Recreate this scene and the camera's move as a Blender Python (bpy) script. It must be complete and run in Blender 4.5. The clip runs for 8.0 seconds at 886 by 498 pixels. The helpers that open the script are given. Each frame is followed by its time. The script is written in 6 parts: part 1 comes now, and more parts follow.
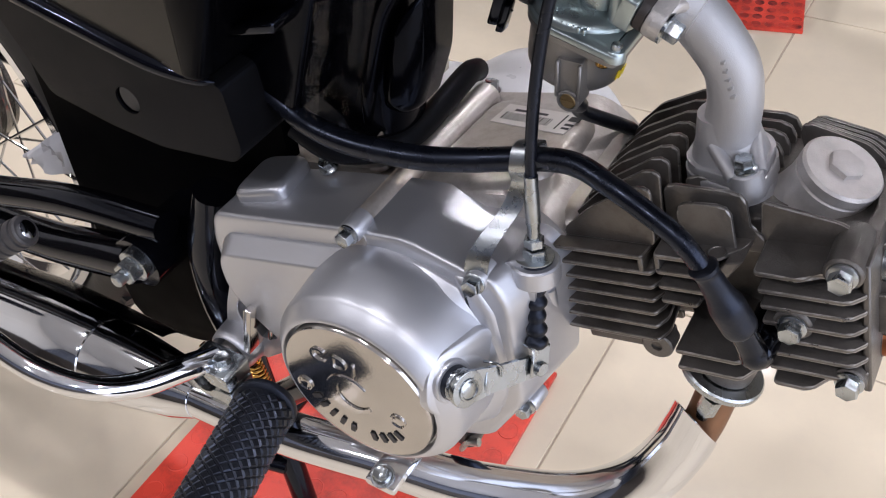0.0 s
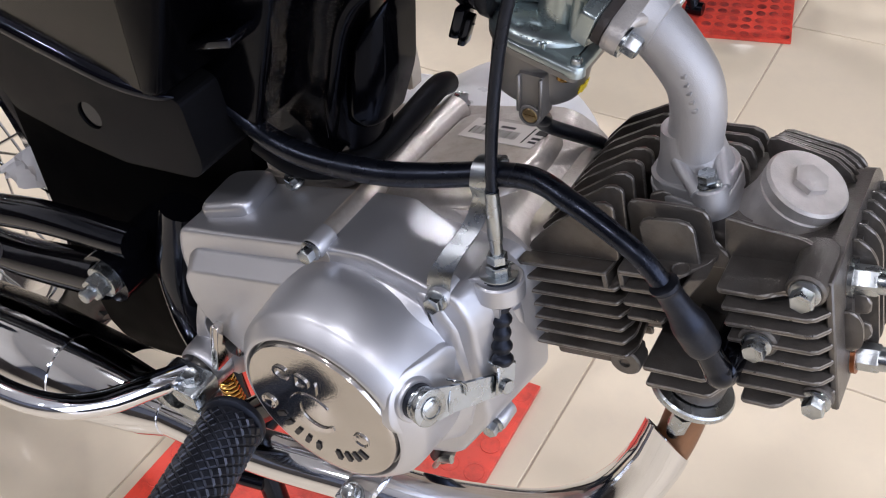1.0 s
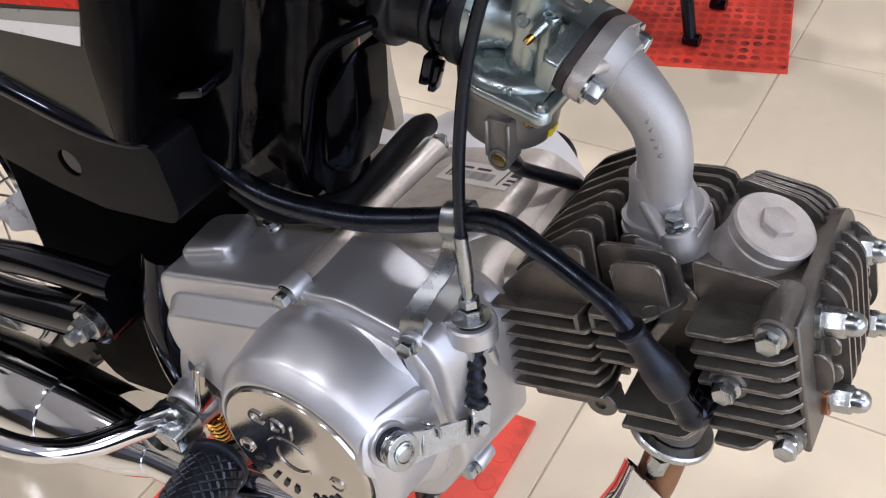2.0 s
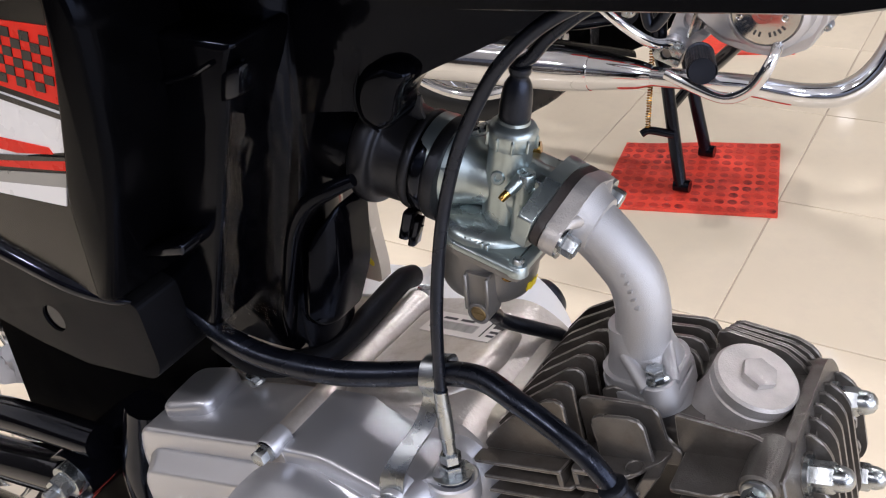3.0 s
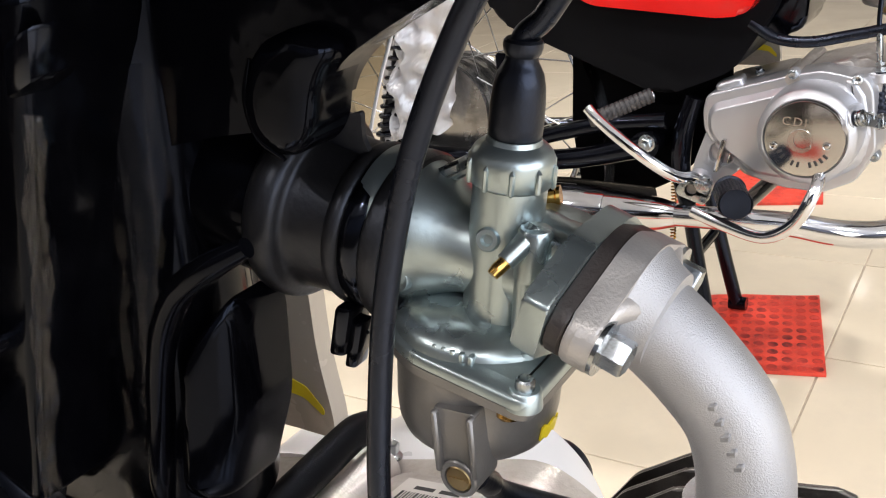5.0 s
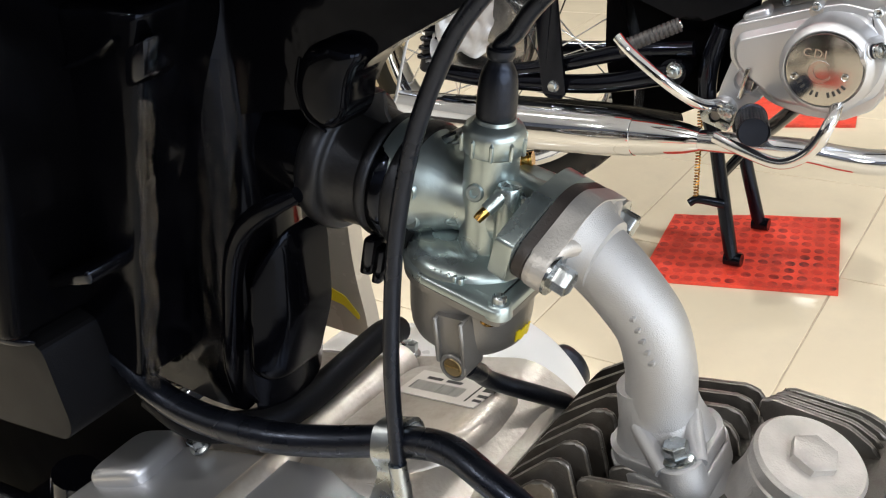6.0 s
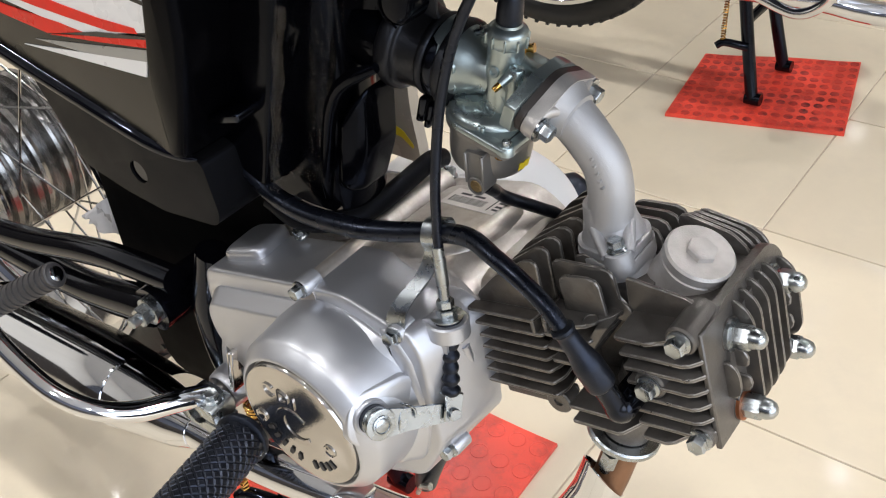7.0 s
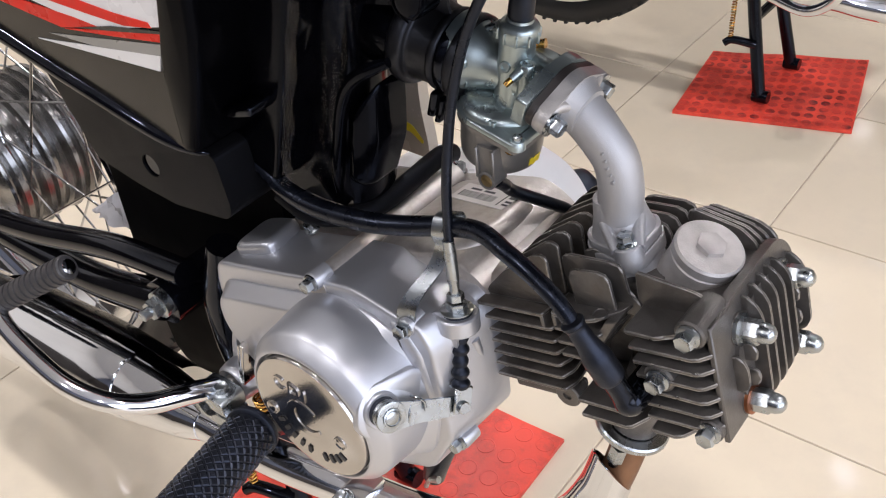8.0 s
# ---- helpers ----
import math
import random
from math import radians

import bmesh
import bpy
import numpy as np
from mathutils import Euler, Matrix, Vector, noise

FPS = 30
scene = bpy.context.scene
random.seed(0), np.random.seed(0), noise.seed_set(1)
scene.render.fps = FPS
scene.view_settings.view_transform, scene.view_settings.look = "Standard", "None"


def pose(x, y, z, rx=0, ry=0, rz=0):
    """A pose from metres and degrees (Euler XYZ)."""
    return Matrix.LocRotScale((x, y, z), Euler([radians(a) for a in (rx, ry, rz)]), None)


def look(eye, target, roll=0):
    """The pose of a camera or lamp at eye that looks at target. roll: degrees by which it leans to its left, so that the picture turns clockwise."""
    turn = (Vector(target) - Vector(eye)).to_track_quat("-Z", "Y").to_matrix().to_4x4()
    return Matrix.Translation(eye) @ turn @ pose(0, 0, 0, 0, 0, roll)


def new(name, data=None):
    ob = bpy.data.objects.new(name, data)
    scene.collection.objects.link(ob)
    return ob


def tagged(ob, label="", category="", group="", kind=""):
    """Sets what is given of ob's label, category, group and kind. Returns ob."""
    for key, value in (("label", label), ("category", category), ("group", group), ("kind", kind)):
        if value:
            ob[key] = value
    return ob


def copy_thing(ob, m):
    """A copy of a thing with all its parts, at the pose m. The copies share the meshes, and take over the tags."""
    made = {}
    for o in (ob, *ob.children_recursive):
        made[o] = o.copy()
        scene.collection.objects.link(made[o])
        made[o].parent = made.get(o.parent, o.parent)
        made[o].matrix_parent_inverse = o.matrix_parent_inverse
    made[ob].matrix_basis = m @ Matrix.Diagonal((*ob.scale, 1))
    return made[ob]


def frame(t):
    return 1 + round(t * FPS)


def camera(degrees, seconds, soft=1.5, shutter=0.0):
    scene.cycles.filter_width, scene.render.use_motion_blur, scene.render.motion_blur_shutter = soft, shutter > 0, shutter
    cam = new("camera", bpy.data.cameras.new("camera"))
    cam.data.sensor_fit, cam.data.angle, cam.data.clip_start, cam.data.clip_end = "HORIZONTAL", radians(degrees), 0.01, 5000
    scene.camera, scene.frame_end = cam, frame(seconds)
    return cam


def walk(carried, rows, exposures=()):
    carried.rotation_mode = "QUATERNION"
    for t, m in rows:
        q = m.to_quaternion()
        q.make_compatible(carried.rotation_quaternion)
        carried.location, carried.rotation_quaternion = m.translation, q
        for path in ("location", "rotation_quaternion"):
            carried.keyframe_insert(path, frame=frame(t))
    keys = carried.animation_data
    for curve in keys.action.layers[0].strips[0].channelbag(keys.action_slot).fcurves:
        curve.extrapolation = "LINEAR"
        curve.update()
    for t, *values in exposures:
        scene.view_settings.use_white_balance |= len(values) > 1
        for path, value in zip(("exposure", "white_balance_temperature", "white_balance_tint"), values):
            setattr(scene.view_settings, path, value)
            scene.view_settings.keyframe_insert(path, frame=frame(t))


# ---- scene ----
cam = camera(49.9, 8.0, 1.15)
PATH = [
    (0, (0.428, 0.124, 0.78), (-0.382, 1.348, -0.578), -4.7),
    (0.5, (0.442, 0.134, 0.78), (-0.371, 1.362, -0.573), -5.0),
    (1, (0.44, 0.139, 0.777), (-0.376, 1.376, -0.567), -4.8),
    (2.3, (0.458, 0.154, 0.784), (-0.418, 1.438, -0.474), -6.1),
    (2.5, (0.456, 0.155, 0.783), (-0.433, 1.464, -0.44), -6.0),
    (2.9, (0.462, 0.161, 0.787), (-0.455, 1.546, -0.328), -5.7),
    (3, (0.464, 0.16, 0.787), (-0.469, 1.577, -0.272), -5.9),
    (3.1, (0.463, 0.165, 0.788), (-0.487, 1.613, -0.213), -5.9),
    (3.3, (0.448, 0.191, 0.773), (-0.549, 1.71, -0.064), -5.9),
    (3.5, (0.424, 0.229, 0.745), (-0.587, 1.77, -0.032), -6.2),
    (3.7, (0.411, 0.255, 0.724), (-0.608, 1.794, -0.047), -6.1),
    (4, (0.4, 0.279, 0.694), (-0.627, 1.838, -0.023), -6.2),
    (4.5, (0.397, 0.294, 0.669), (-0.627, 1.865, -0.027), -5.8),
    (4.7, (0.396, 0.291, 0.673), (-0.608, 1.865, -0.046), -5.3),
    (5.8, (0.432, 0.253, 0.705), (-0.63, 1.747, -0.095), -5.9),
    (6, (0.453, 0.232, 0.722), (-0.608, 1.67, -0.177), -6.0),
    (6.3, (0.488, 0.193, 0.748), (-0.543, 1.544, -0.306), -5.9),
    (6.5, (0.514, 0.169, 0.779), (-0.511, 1.497, -0.31), -5.8),
    (6.8, (0.548, 0.128, 0.816), (-0.503, 1.336, -0.38), -6.3),
    (7, (0.554, 0.119, 0.82), (-0.498, 1.319, -0.386), -6.6),
    (7.5, (0.556, 0.116, 0.822), (-0.495, 1.315, -0.386), -6.5),
    (8, (0.554, 0.114, 0.821), (-0.504, 1.304, -0.388), -6.6),
]
# the clip's camera brightens its picture as it nears the dark machine
EXPOSURES = [(0, -0.04, 6050, 13), (1.0, -0.04, 6060, 13), (2.5, 0.0, 6180, 12), (3.0, 0.18, 6200, 13), (3.5, 0.43, 6220, 12), (4.0, 0.52, 6200, 11),
             (4.5, 0.48, 6330, 11), (5.8, 0.45, 6620, 3), (6.5, 0.23, 6480, 4), (7.0, 0.11, 6320, 6), (7.5, 0.08, 6220, 9), (8.0, 0.06, 6230, 12)]
walk(cam, [(t, look(eye, target, roll)) for t, eye, target, roll in PATH], EXPOSURES)

# ---- world, sun and large lights ----
world = bpy.data.worlds.new("sky")
scene.world = world
world.use_nodes = True
_wn = world.node_tree.nodes
_sky = _wn.new("ShaderNodeTexSky")
_sky.sky_type, _sky.sun_disc = "NISHITA", False
_sky.sun_elevation, _sky.sun_rotation = radians(48), radians(70)
world.node_tree.links.new(_sky.outputs[0], _wn["Background"].inputs[0])
_wn["Background"].inputs[1].default_value = 0.12


def area_lamp(name, at, target, sx, sy, watts, colour):
    data = bpy.data.lights.new(name, "AREA")
    data.shape, data.size, data.size_y, data.energy, data.color = "RECTANGLE", sx, sy, watts, colour
    ob = new(name, data)
    ob.matrix_world = look(at, target)
    return ob


# daylight in the shopfront opening
area_lamp("shopfront_daylight", (3.35, -0.6, 1.45), (0.0, -0.2, 0.9), 4.2, 2.3, 85, (0.9, 0.91, 1.0))


# ---- materials ----
def mat(name, base, rough=0.5, metal=0.0, grain=0.0, grain_scale=400.0, blotch=0.0, blotch_scale=18.0, dirt=None, dirt_amount=0.0,
        coat=0.0, rough_var=0.08, spec=0.5, jitter=0.0, gloss_tint=(1, 1, 1)):
    """A surface with variation at two scales: blotches of tone and fine grain in the relief and gloss."""
    m = bpy.data.materials.new(name)
    m.use_nodes = True
    nt = m.node_tree
    N, L = nt.nodes, nt.links
    b = N["Principled BSDF"]
    b.inputs["Metallic"].default_value = metal
    b.inputs["Coat Weight"].default_value = coat
    b.inputs["Coat Roughness"].default_value = 0.06
    b.inputs["Specular IOR Level"].default_value = spec
    # blue tint on the blacks stands in for reflections of bluer surroundings
    b.inputs["Specular Tint"].default_value = (*gloss_tint, 1)
    tc = N.new("ShaderNodeTexCoord")
    n1 = N.new("ShaderNodeTexNoise")
    n1.inputs["Scale"].default_value, n1.inputs["Detail"].default_value = blotch_scale, 5
    n2 = N.new("ShaderNodeTexNoise")
    n2.inputs["Scale"].default_value, n2.inputs["Detail"].default_value = grain_scale, 3
    for n in (n1, n2):
        L.new(tc.outputs["Object"], n.inputs["Vector"])
    ramp = N.new("ShaderNodeMapRange")
    ramp.inputs["From Min"].default_value, ramp.inputs["From Max"].default_value = 0.3, 0.7
    ramp.inputs["To Min"].default_value, ramp.inputs["To Max"].default_value = 1 - blotch, 1 + blotch * 0.6
    L.new(n1.outputs["Fac"], ramp.inputs["Value"])
    vary = N.new("ShaderNodeMix")
    vary.data_type, vary.blend_type = "RGBA", "MULTIPLY"
    vary.inputs["Factor"].default_value = 1.0
    vary.inputs["A"].default_value = (*base, 1)
    L.new(ramp.outputs["Result"], vary.inputs["B"])
    colour = vary.outputs["Result"]
    if jitter:
        info = N.new("ShaderNodeObjectInfo")
        hsv = N.new("ShaderNodeHueSaturation")
        mr = N.new("ShaderNodeMapRange")
        mr.inputs["To Min"].default_value, mr.inputs["To Max"].default_value = 1 - jitter, 1 + jitter
        L.new(info.outputs["Random"], mr.inputs["Value"])
        L.new(mr.outputs["Result"], hsv.inputs["Value"])
        L.new(colour, hsv.inputs["Color"])
        colour = hsv.outputs["Color"]
    if dirt:
        n3 = N.new("ShaderNodeTexNoise")
        n3.inputs["Scale"].default_value, n3.inputs["Detail"].default_value, n3.inputs["Roughness"].default_value = blotch_scale * 1.7, 8, 0.7
        L.new(tc.outputs["Object"], n3.inputs["Vector"])
        cut = N.new("ShaderNodeMapRange")
        cut.inputs["From Min"].default_value, cut.inputs["From Max"].default_value = 0.47, 0.68
        cut.inputs["To Max"].default_value = dirt_amount
        L.new(n3.outputs["Fac"], cut.inputs["Value"])
        mix = N.new("ShaderNodeMix")
        mix.data_type = "RGBA"
        L.new(cut.outputs["Result"], mix.inputs["Factor"])
        L.new(colour, mix.inputs["A"])
        mix.inputs["B"].default_value = (*dirt, 1)
        colour = mix.outputs["Result"]
    L.new(colour, b.inputs["Base Color"])
    rr = N.new("ShaderNodeMapRange")
    rr.inputs["From Min"].default_value, rr.inputs["From Max"].default_value = 0.3, 0.7
    rr.inputs["To Min"].default_value, rr.inputs["To Max"].default_value = max(0.02, rough - rough_var), rough + rough_var
    L.new(n1.outputs["Fac"], rr.inputs["Value"])
    L.new(rr.outputs["Result"], b.inputs["Roughness"])
    if grain:
        bump = N.new("ShaderNodeBump")
        bump.inputs["Strength"].default_value, bump.inputs["Distance"].default_value = grain, 0.001
        L.new(n2.outputs["Fac"], bump.inputs["Height"])
        L.new(bump.outputs["Normal"], b.inputs["Normal"])
    return m


SILVER = mat("silver_lacquered_aluminium", (0.54, 0.55, 0.585), 0.36, 0.75, 0.06, 1400, 0.04, 14, (0.5, 0.5, 0.51), 0.12, coat=0.12)
CASE = mat("bare_cast_aluminium", (0.56, 0.525, 0.49), 0.36, 0.6, 0.25, 350, 0.12, 40, (0.34, 0.28, 0.23), 0.5)
FIN = mat("sand_cast_fin_aluminium", (0.15, 0.14, 0.13), 0.37, 0.62, 0.25, 1300, 0.16, 45, (0.09, 0.078, 0.068), 0.55, jitter=0.07)
BARREL = mat("oily_cast_fin_aluminium", (0.13, 0.117, 0.105), 0.37, 0.62, 0.25, 1300, 0.2, 60, (0.08, 0.064, 0.052), 0.6, jitter=0.08)
FINEDGE = mat("rubbed_fin_edge", (0.30, 0.285, 0.27), 0.34, 0.75, 0.2, 1300, 0.3, 120, (0.12, 0.105, 0.09), 0.7)
PIPE = mat("frosted_cast_aluminium", (0.49, 0.49, 0.505), 0.42, 0.6, 0.34, 2400, 0.06, 30)
CASTFLANGE = mat("rough_cast_aluminium", (0.50, 0.475, 0.455), 0.43, 0.5, 0.2, 1100, 0.18, 90)
CARB = mat("bluish_passivated_zinc", (0.42, 0.49, 0.50), 0.32, 0.88, 0.06, 700, 0.12, 40)
BOWL = mat("grey_cast_zinc", (0.24, 0.232, 0.225), 0.38, 0.7, 0.1, 600, 0.1, 40)
HUBALU = mat("polished_hub_aluminium", (0.36, 0.355, 0.35), 0.22, 0.9, 0.1, 300, 0.25, 30, (0.12, 0.11, 0.10), 0.6)
CHROME = mat("chrome", (0.76, 0.78, 0.82), 0.07, 1.0, 0, 100, 0.03, 12, rough_var=0.03)
BADGE = mat("polished_steel", (0.5, 0.485, 0.47), 0.14, 1.0, 0.05, 600, 0.1, 20, rough_var=0.05)
ZINC = mat("zinc_plated_steel", (0.42, 0.45, 0.47), 0.27, 1.0, 0.08, 900, 0.12, 90)
BRASS = mat("brass", (0.62, 0.36, 0.1), 0.22, 1.0, 0.05, 900, 0.12, 90)
DULLBRASS = mat("dull_brass", (0.33, 0.24, 0.12), 0.3, 1.0, 0.05, 900, 0.12, 90)
RUBBER = mat("black_rubber", (0.005, 0.0053, 0.0068), 0.38, 0, 0.15, 500, 0.2, 40, spec=0.48, gloss_tint=(0.62, 0.72, 1.0))
DUSTYRUBBER = mat("dusty_grey_rubber", (0.035, 0.033, 0.035), 0.5, 0, 0.2, 500, 0.25, 60, (0.09, 0.085, 0.08), 0.4)
BOOTRUBBER = mat("dull_black_rubber", (0.0075, 0.0072, 0.0078), 0.40, 0, 0.15, 500, 0.2, 40, (0.017, 0.016, 0.015), 0.4, spec=0.42, gloss_tint=(0.75, 0.82, 1.0))
HOSE = mat("black_sheathing", (0.0035, 0.004, 0.006), 0.28, 0, 0.08, 600, 0.2, 60, spec=0.504, gloss_tint=(0.62, 0.72, 1.0))
GASKET = mat("dark_phenolic", (0.035, 0.028, 0.026), 0.5, 0, 0.2, 800, 0.2, 60)
GLOSS = mat("glossy_black_plastic", (0.001, 0.001, 0.0016), 0.12, 0, 0.05, 60, 0.3, 25, (0.004, 0.004, 0.004), 0.25, rough_var=0.06, spec=0.384, gloss_tint=(0.62, 0.72, 1.0))
AIRBOX = mat("dusty_black_plastic", (0.001, 0.001, 0.0016), 0.15, 0, 0.4, 30, 0.3, 25, (0.004, 0.004, 0.005), 0.35, rough_var=0.1, spec=0.132, gloss_tint=(0.62, 0.72, 1.0))
WRAPPED = mat("film_wrapped_black_plastic", (0.0012, 0.0012, 0.002), 0.10, 0, 0.85, 34, 0.3, 25, (0.004, 0.004, 0.005), 0.3, rough_var=0.06, spec=0.14, gloss_tint=(0.62, 0.72, 1.0))
MATT = mat("matt_black_plastic", (0.0046, 0.0045, 0.0050), 0.42, 0, 0.15, 1500, 0.15, 25, spec=0.085, gloss_tint=(0.62, 0.72, 1.0))
UNDERSEAL = mat("black_underseal", (0.001, 0.001, 0.0014), 0.6, 0, 0.3, 40, 0.2, 25, spec=0.035)
TANKBLACK = mat("black_lacquer", (0.001, 0.001, 0.0014), 0.2, 0, 0.03, 60, 0.2, 20, spec=0.06, gloss_tint=(0.62, 0.72, 1.0))
BLACKPAINT = mat("black_enamel", (0.002, 0.002, 0.003), 0.1, 0, 0.03, 200, 0.2, 25, spec=0.36, gloss_tint=(0.62, 0.72, 1.0))
REDPAINT = mat("red_enamel", (0.62, 0.012, 0.01), 0.18, 0, 0.02, 200, 0.05, 20, coat=0.6)
WHITEPAINT = mat("white_film", (0.75, 0.75, 0.76), 0.3, 0, 0, 200, 0.04, 20)
GREYPAINT = mat("grey_film", (0.0125, 0.0115, 0.0098), 0.22, 0.0, 0, 200, 0.06, 20, spec=0.3)
GREYLIGHT = mat("silver_grey_film", (0.3, 0.3, 0.29), 0.3, 0.2, 0, 200, 0.05, 20)
REDFILM = mat("red_film", (0.66, 0.018, 0.008), 0.3, 0, 0, 200, 0.12, 60, spec=0.2)
BLACKFILM = mat("black_film", (0.01, 0.01, 0.01), 0.28, 0, 0, 200, 0.05, 20)
PAPER = mat("paper_label", (0.72, 0.68, 0.64), 0.55, 0, 0.05, 300, 0.06, 60)
INK = mat("black_ink", (0.03, 0.028, 0.028), 0.5)
YELLOW = mat("yellow_paint", (0.8, 0.62, 0.02), 0.4)
RUSTY = mat("heat_tinted_steel", (0.22, 0.11, 0.055), 0.45, 0.5, 0.2, 400, 0.3, 40)
COPPER = mat("copper_washer", (0.34, 0.13, 0.06), 0.35, 1.0)
CREAM = mat("cream_enamel", (0.50, 0.44, 0.36), 0.25, 0, 0.02, 200, 0.06, 20)
LCOVER = mat("white_lacquered_aluminium", (0.8, 0.8, 0.81), 0.35, 0.1, 0.05, 600, 0.04, 14)
SPOKE = mat("galvanised_wire", (0.6, 0.61, 0.62), 0.2, 1.0)
TYRE = mat("tyre_rubber", (0.018, 0.018, 0.018), 0.6, 0, 0.3, 300, 0.2, 30)
MAT = mat("red_vinyl_mat", (0.80, 0.07, 0.04), 0.38, 0, 0.1, 300, 0.08, 14, (0.16, 0.012, 0.012), 0.55)
MATSTAINED = mat("stained_red_vinyl", (0.60, 0.045, 0.03), 0.36, 0, 0.1, 300, 0.15, 9, (0.03, 0.006, 0.012), 1.0)
PLASTICWRAP = mat("white_plastic_wrap", (0.82, 0.82, 0.84), 0.22, 0, 0.1, 60, 0.1, 30)
TILE = mat("cream_polished_tile", (0.70, 0.61, 0.465), 0.07, 0, 0, 100, 0.05, 5, (0.58, 0.51, 0.41), 0.35, rough_var=0.025, jitter=0.025)
GROUT = mat("brown_grout", (0.50, 0.425, 0.33), 0.8, 0, 0.3, 500, 0.2, 60)
WALL = mat("white_wall_paint", (0.78, 0.76, 0.72), 0.6, 0, 0.1, 300, 0.04, 3)
# tones for unseen walls, picked to dim and cool what the bike reflects
DARKWALL = mat("reflection_dimming_brown", (0.045, 0.038, 0.034), 0.5, 0, 0.1, 300, 0.1, 3)
BLUEWALL = mat("reflection_dimming_blue_grey", (0.10, 0.115, 0.16), 0.6, 0, 0.1, 300, 0.04, 3)
CEIL = mat("grey_ceiling_paint", (0.60, 0.62, 0.67), 0.7, 0, 0.1, 300, 0.03, 3)
FRAMEALU = mat("anodised_window_frame", (0.4, 0.4, 0.41), 0.35, 0.9, 0.05, 300, 0.05, 10)


# ---- mesh helpers ----
TILT = radians(13.5)
CRANK = Vector((0.212, 0.503, 0.395))
EU = Vector((math.cos(TILT), 0, math.sin(TILT)))
EW = Vector((-math.sin(TILT), 0, math.cos(TILT)))
EV = Vector((0, 1, 0))


def E(u, v, w):
    """A place in the engine's frame: u along the cylinder, v to the bike's left, w up out of the case."""
    return CRANK + u * EU + v * EV + w * EW


def V(*a):
    return Vector(a)


def prism(bm, pts, put, d0, d1, bevel=0.0, seg=2, both=False):
    """Extrudes the outline pts from depth d0 to d1; put(a, b, d) gives the place. Bevels the rim at d1 (and at d0)."""
    lo = [bm.verts.new(put(a, b, d0)) for a, b in pts]
    hi = [bm.verts.new(put(a, b, d1)) for a, b in pts]
    n = len(pts)
    bm.faces.new(lo[::-1])
    top = bm.faces.new(hi)
    faces = [bm.faces.new((lo[i], lo[(i + 1) % n], hi[(i + 1) % n], hi[i])) for i in range(n)]
    if bevel:
        edges = list(top.edges)
        if both:
            edges += [e for e in bm.edges if all(v in lo for v in e.verts)]
        made = bmesh.ops.bevel(bm, geom=edges, offset=bevel, segments=seg, affect="EDGES", profile=0.5, clamp_overlap=True)
        return made["faces"]
    return []


def rounded(pts, r, seg=4):
    """The outline with its corners rounded; r is one radius or one for each corner."""
    out = []
    n = len(pts)
    for i in range(n):
        p, q, s = Vector(pts[i - 1]), Vector(pts[i]), Vector(pts[(i + 1) % n])
        rad = r[i] if isinstance(r, (list, tuple)) else r
        a, c = (p - q), (s - q)
        k = min(rad, a.length * 0.48, c.length * 0.48)
        if k < 1e-6:
            out.append(tuple(q))
            continue
        a, c = q + a.normalized() * k, q + c.normalized() * k
        for j in range(seg + 1):
            t = j / seg
            out.append(tuple((1 - t) ** 2 * a + 2 * t * (1 - t) * q + t * t * c))
    return out


def inset(pts, s):
    """The outline pts with every side moved inwards by s."""
    n = len(pts)
    turn = 1 if sum(pts[i - 1][0] * pts[i][1] - pts[i][0] * pts[i - 1][1] for i in range(n)) > 0 else -1
    out = []
    for i in range(n):
        p, q, w = Vector(pts[i - 1]), Vector(pts[i]), Vector(pts[(i + 1) % n])
        a, c = (q - p).normalized(), (w - q).normalized()
        na, nc = Vector((-a.y, a.x)) * turn, Vector((-c.y, c.x)) * turn
        m = (na + nc) / max(0.35, 1 + na.dot(nc))
        out.append(tuple(q + m * s))
    return out


def pillow(bm, pts, r, put, d0, d1, soft, seg=6):
    """A cast block over the outline pts: upright walls from d0 and a broad rounded rim up to d1."""
    sign = 1 if d1 > d0 else -1
    rings = []
    for k in range(-1, seg + 1):
        a = math.pi / 2 * max(k, 0) / seg
        d = d0 if k < 0 else d1 - sign * soft * (1 - math.sin(a))
        line = rounded(inset(pts, soft * (1 - math.cos(a)) if k > 0 else 0.0), r, 5)
        rings.append([bm.verts.new(put(x, y, d)) for x, y in line])
    n = len(rings[0])
    for p, q in zip(rings, rings[1:]):
        for i in range(n):
            j = (i + 1) % n
            bm.faces.new((p[i], p[j], q[j], q[i]))
    bm.faces.new(rings[0][::-1])
    bm.faces.new(rings[-1])


def stepped(bm, pts, r, put, levels):
    """A cast block over the outline pts: one ring for each (depth, inset) of levels, closed at both ends."""
    rings = [[bm.verts.new(put(x, y, d)) for x, y in rounded(inset(pts, s) if s else pts, r, 6)] for d, s in levels]
    n = len(rings[0])
    for p, q in zip(rings, rings[1:]):
        for i in range(n):
            j = (i + 1) % n
            bm.faces.new((p[i], p[j], q[j], q[i]))
    bm.faces.new(rings[0][::-1])
    bm.faces.new(rings[-1])


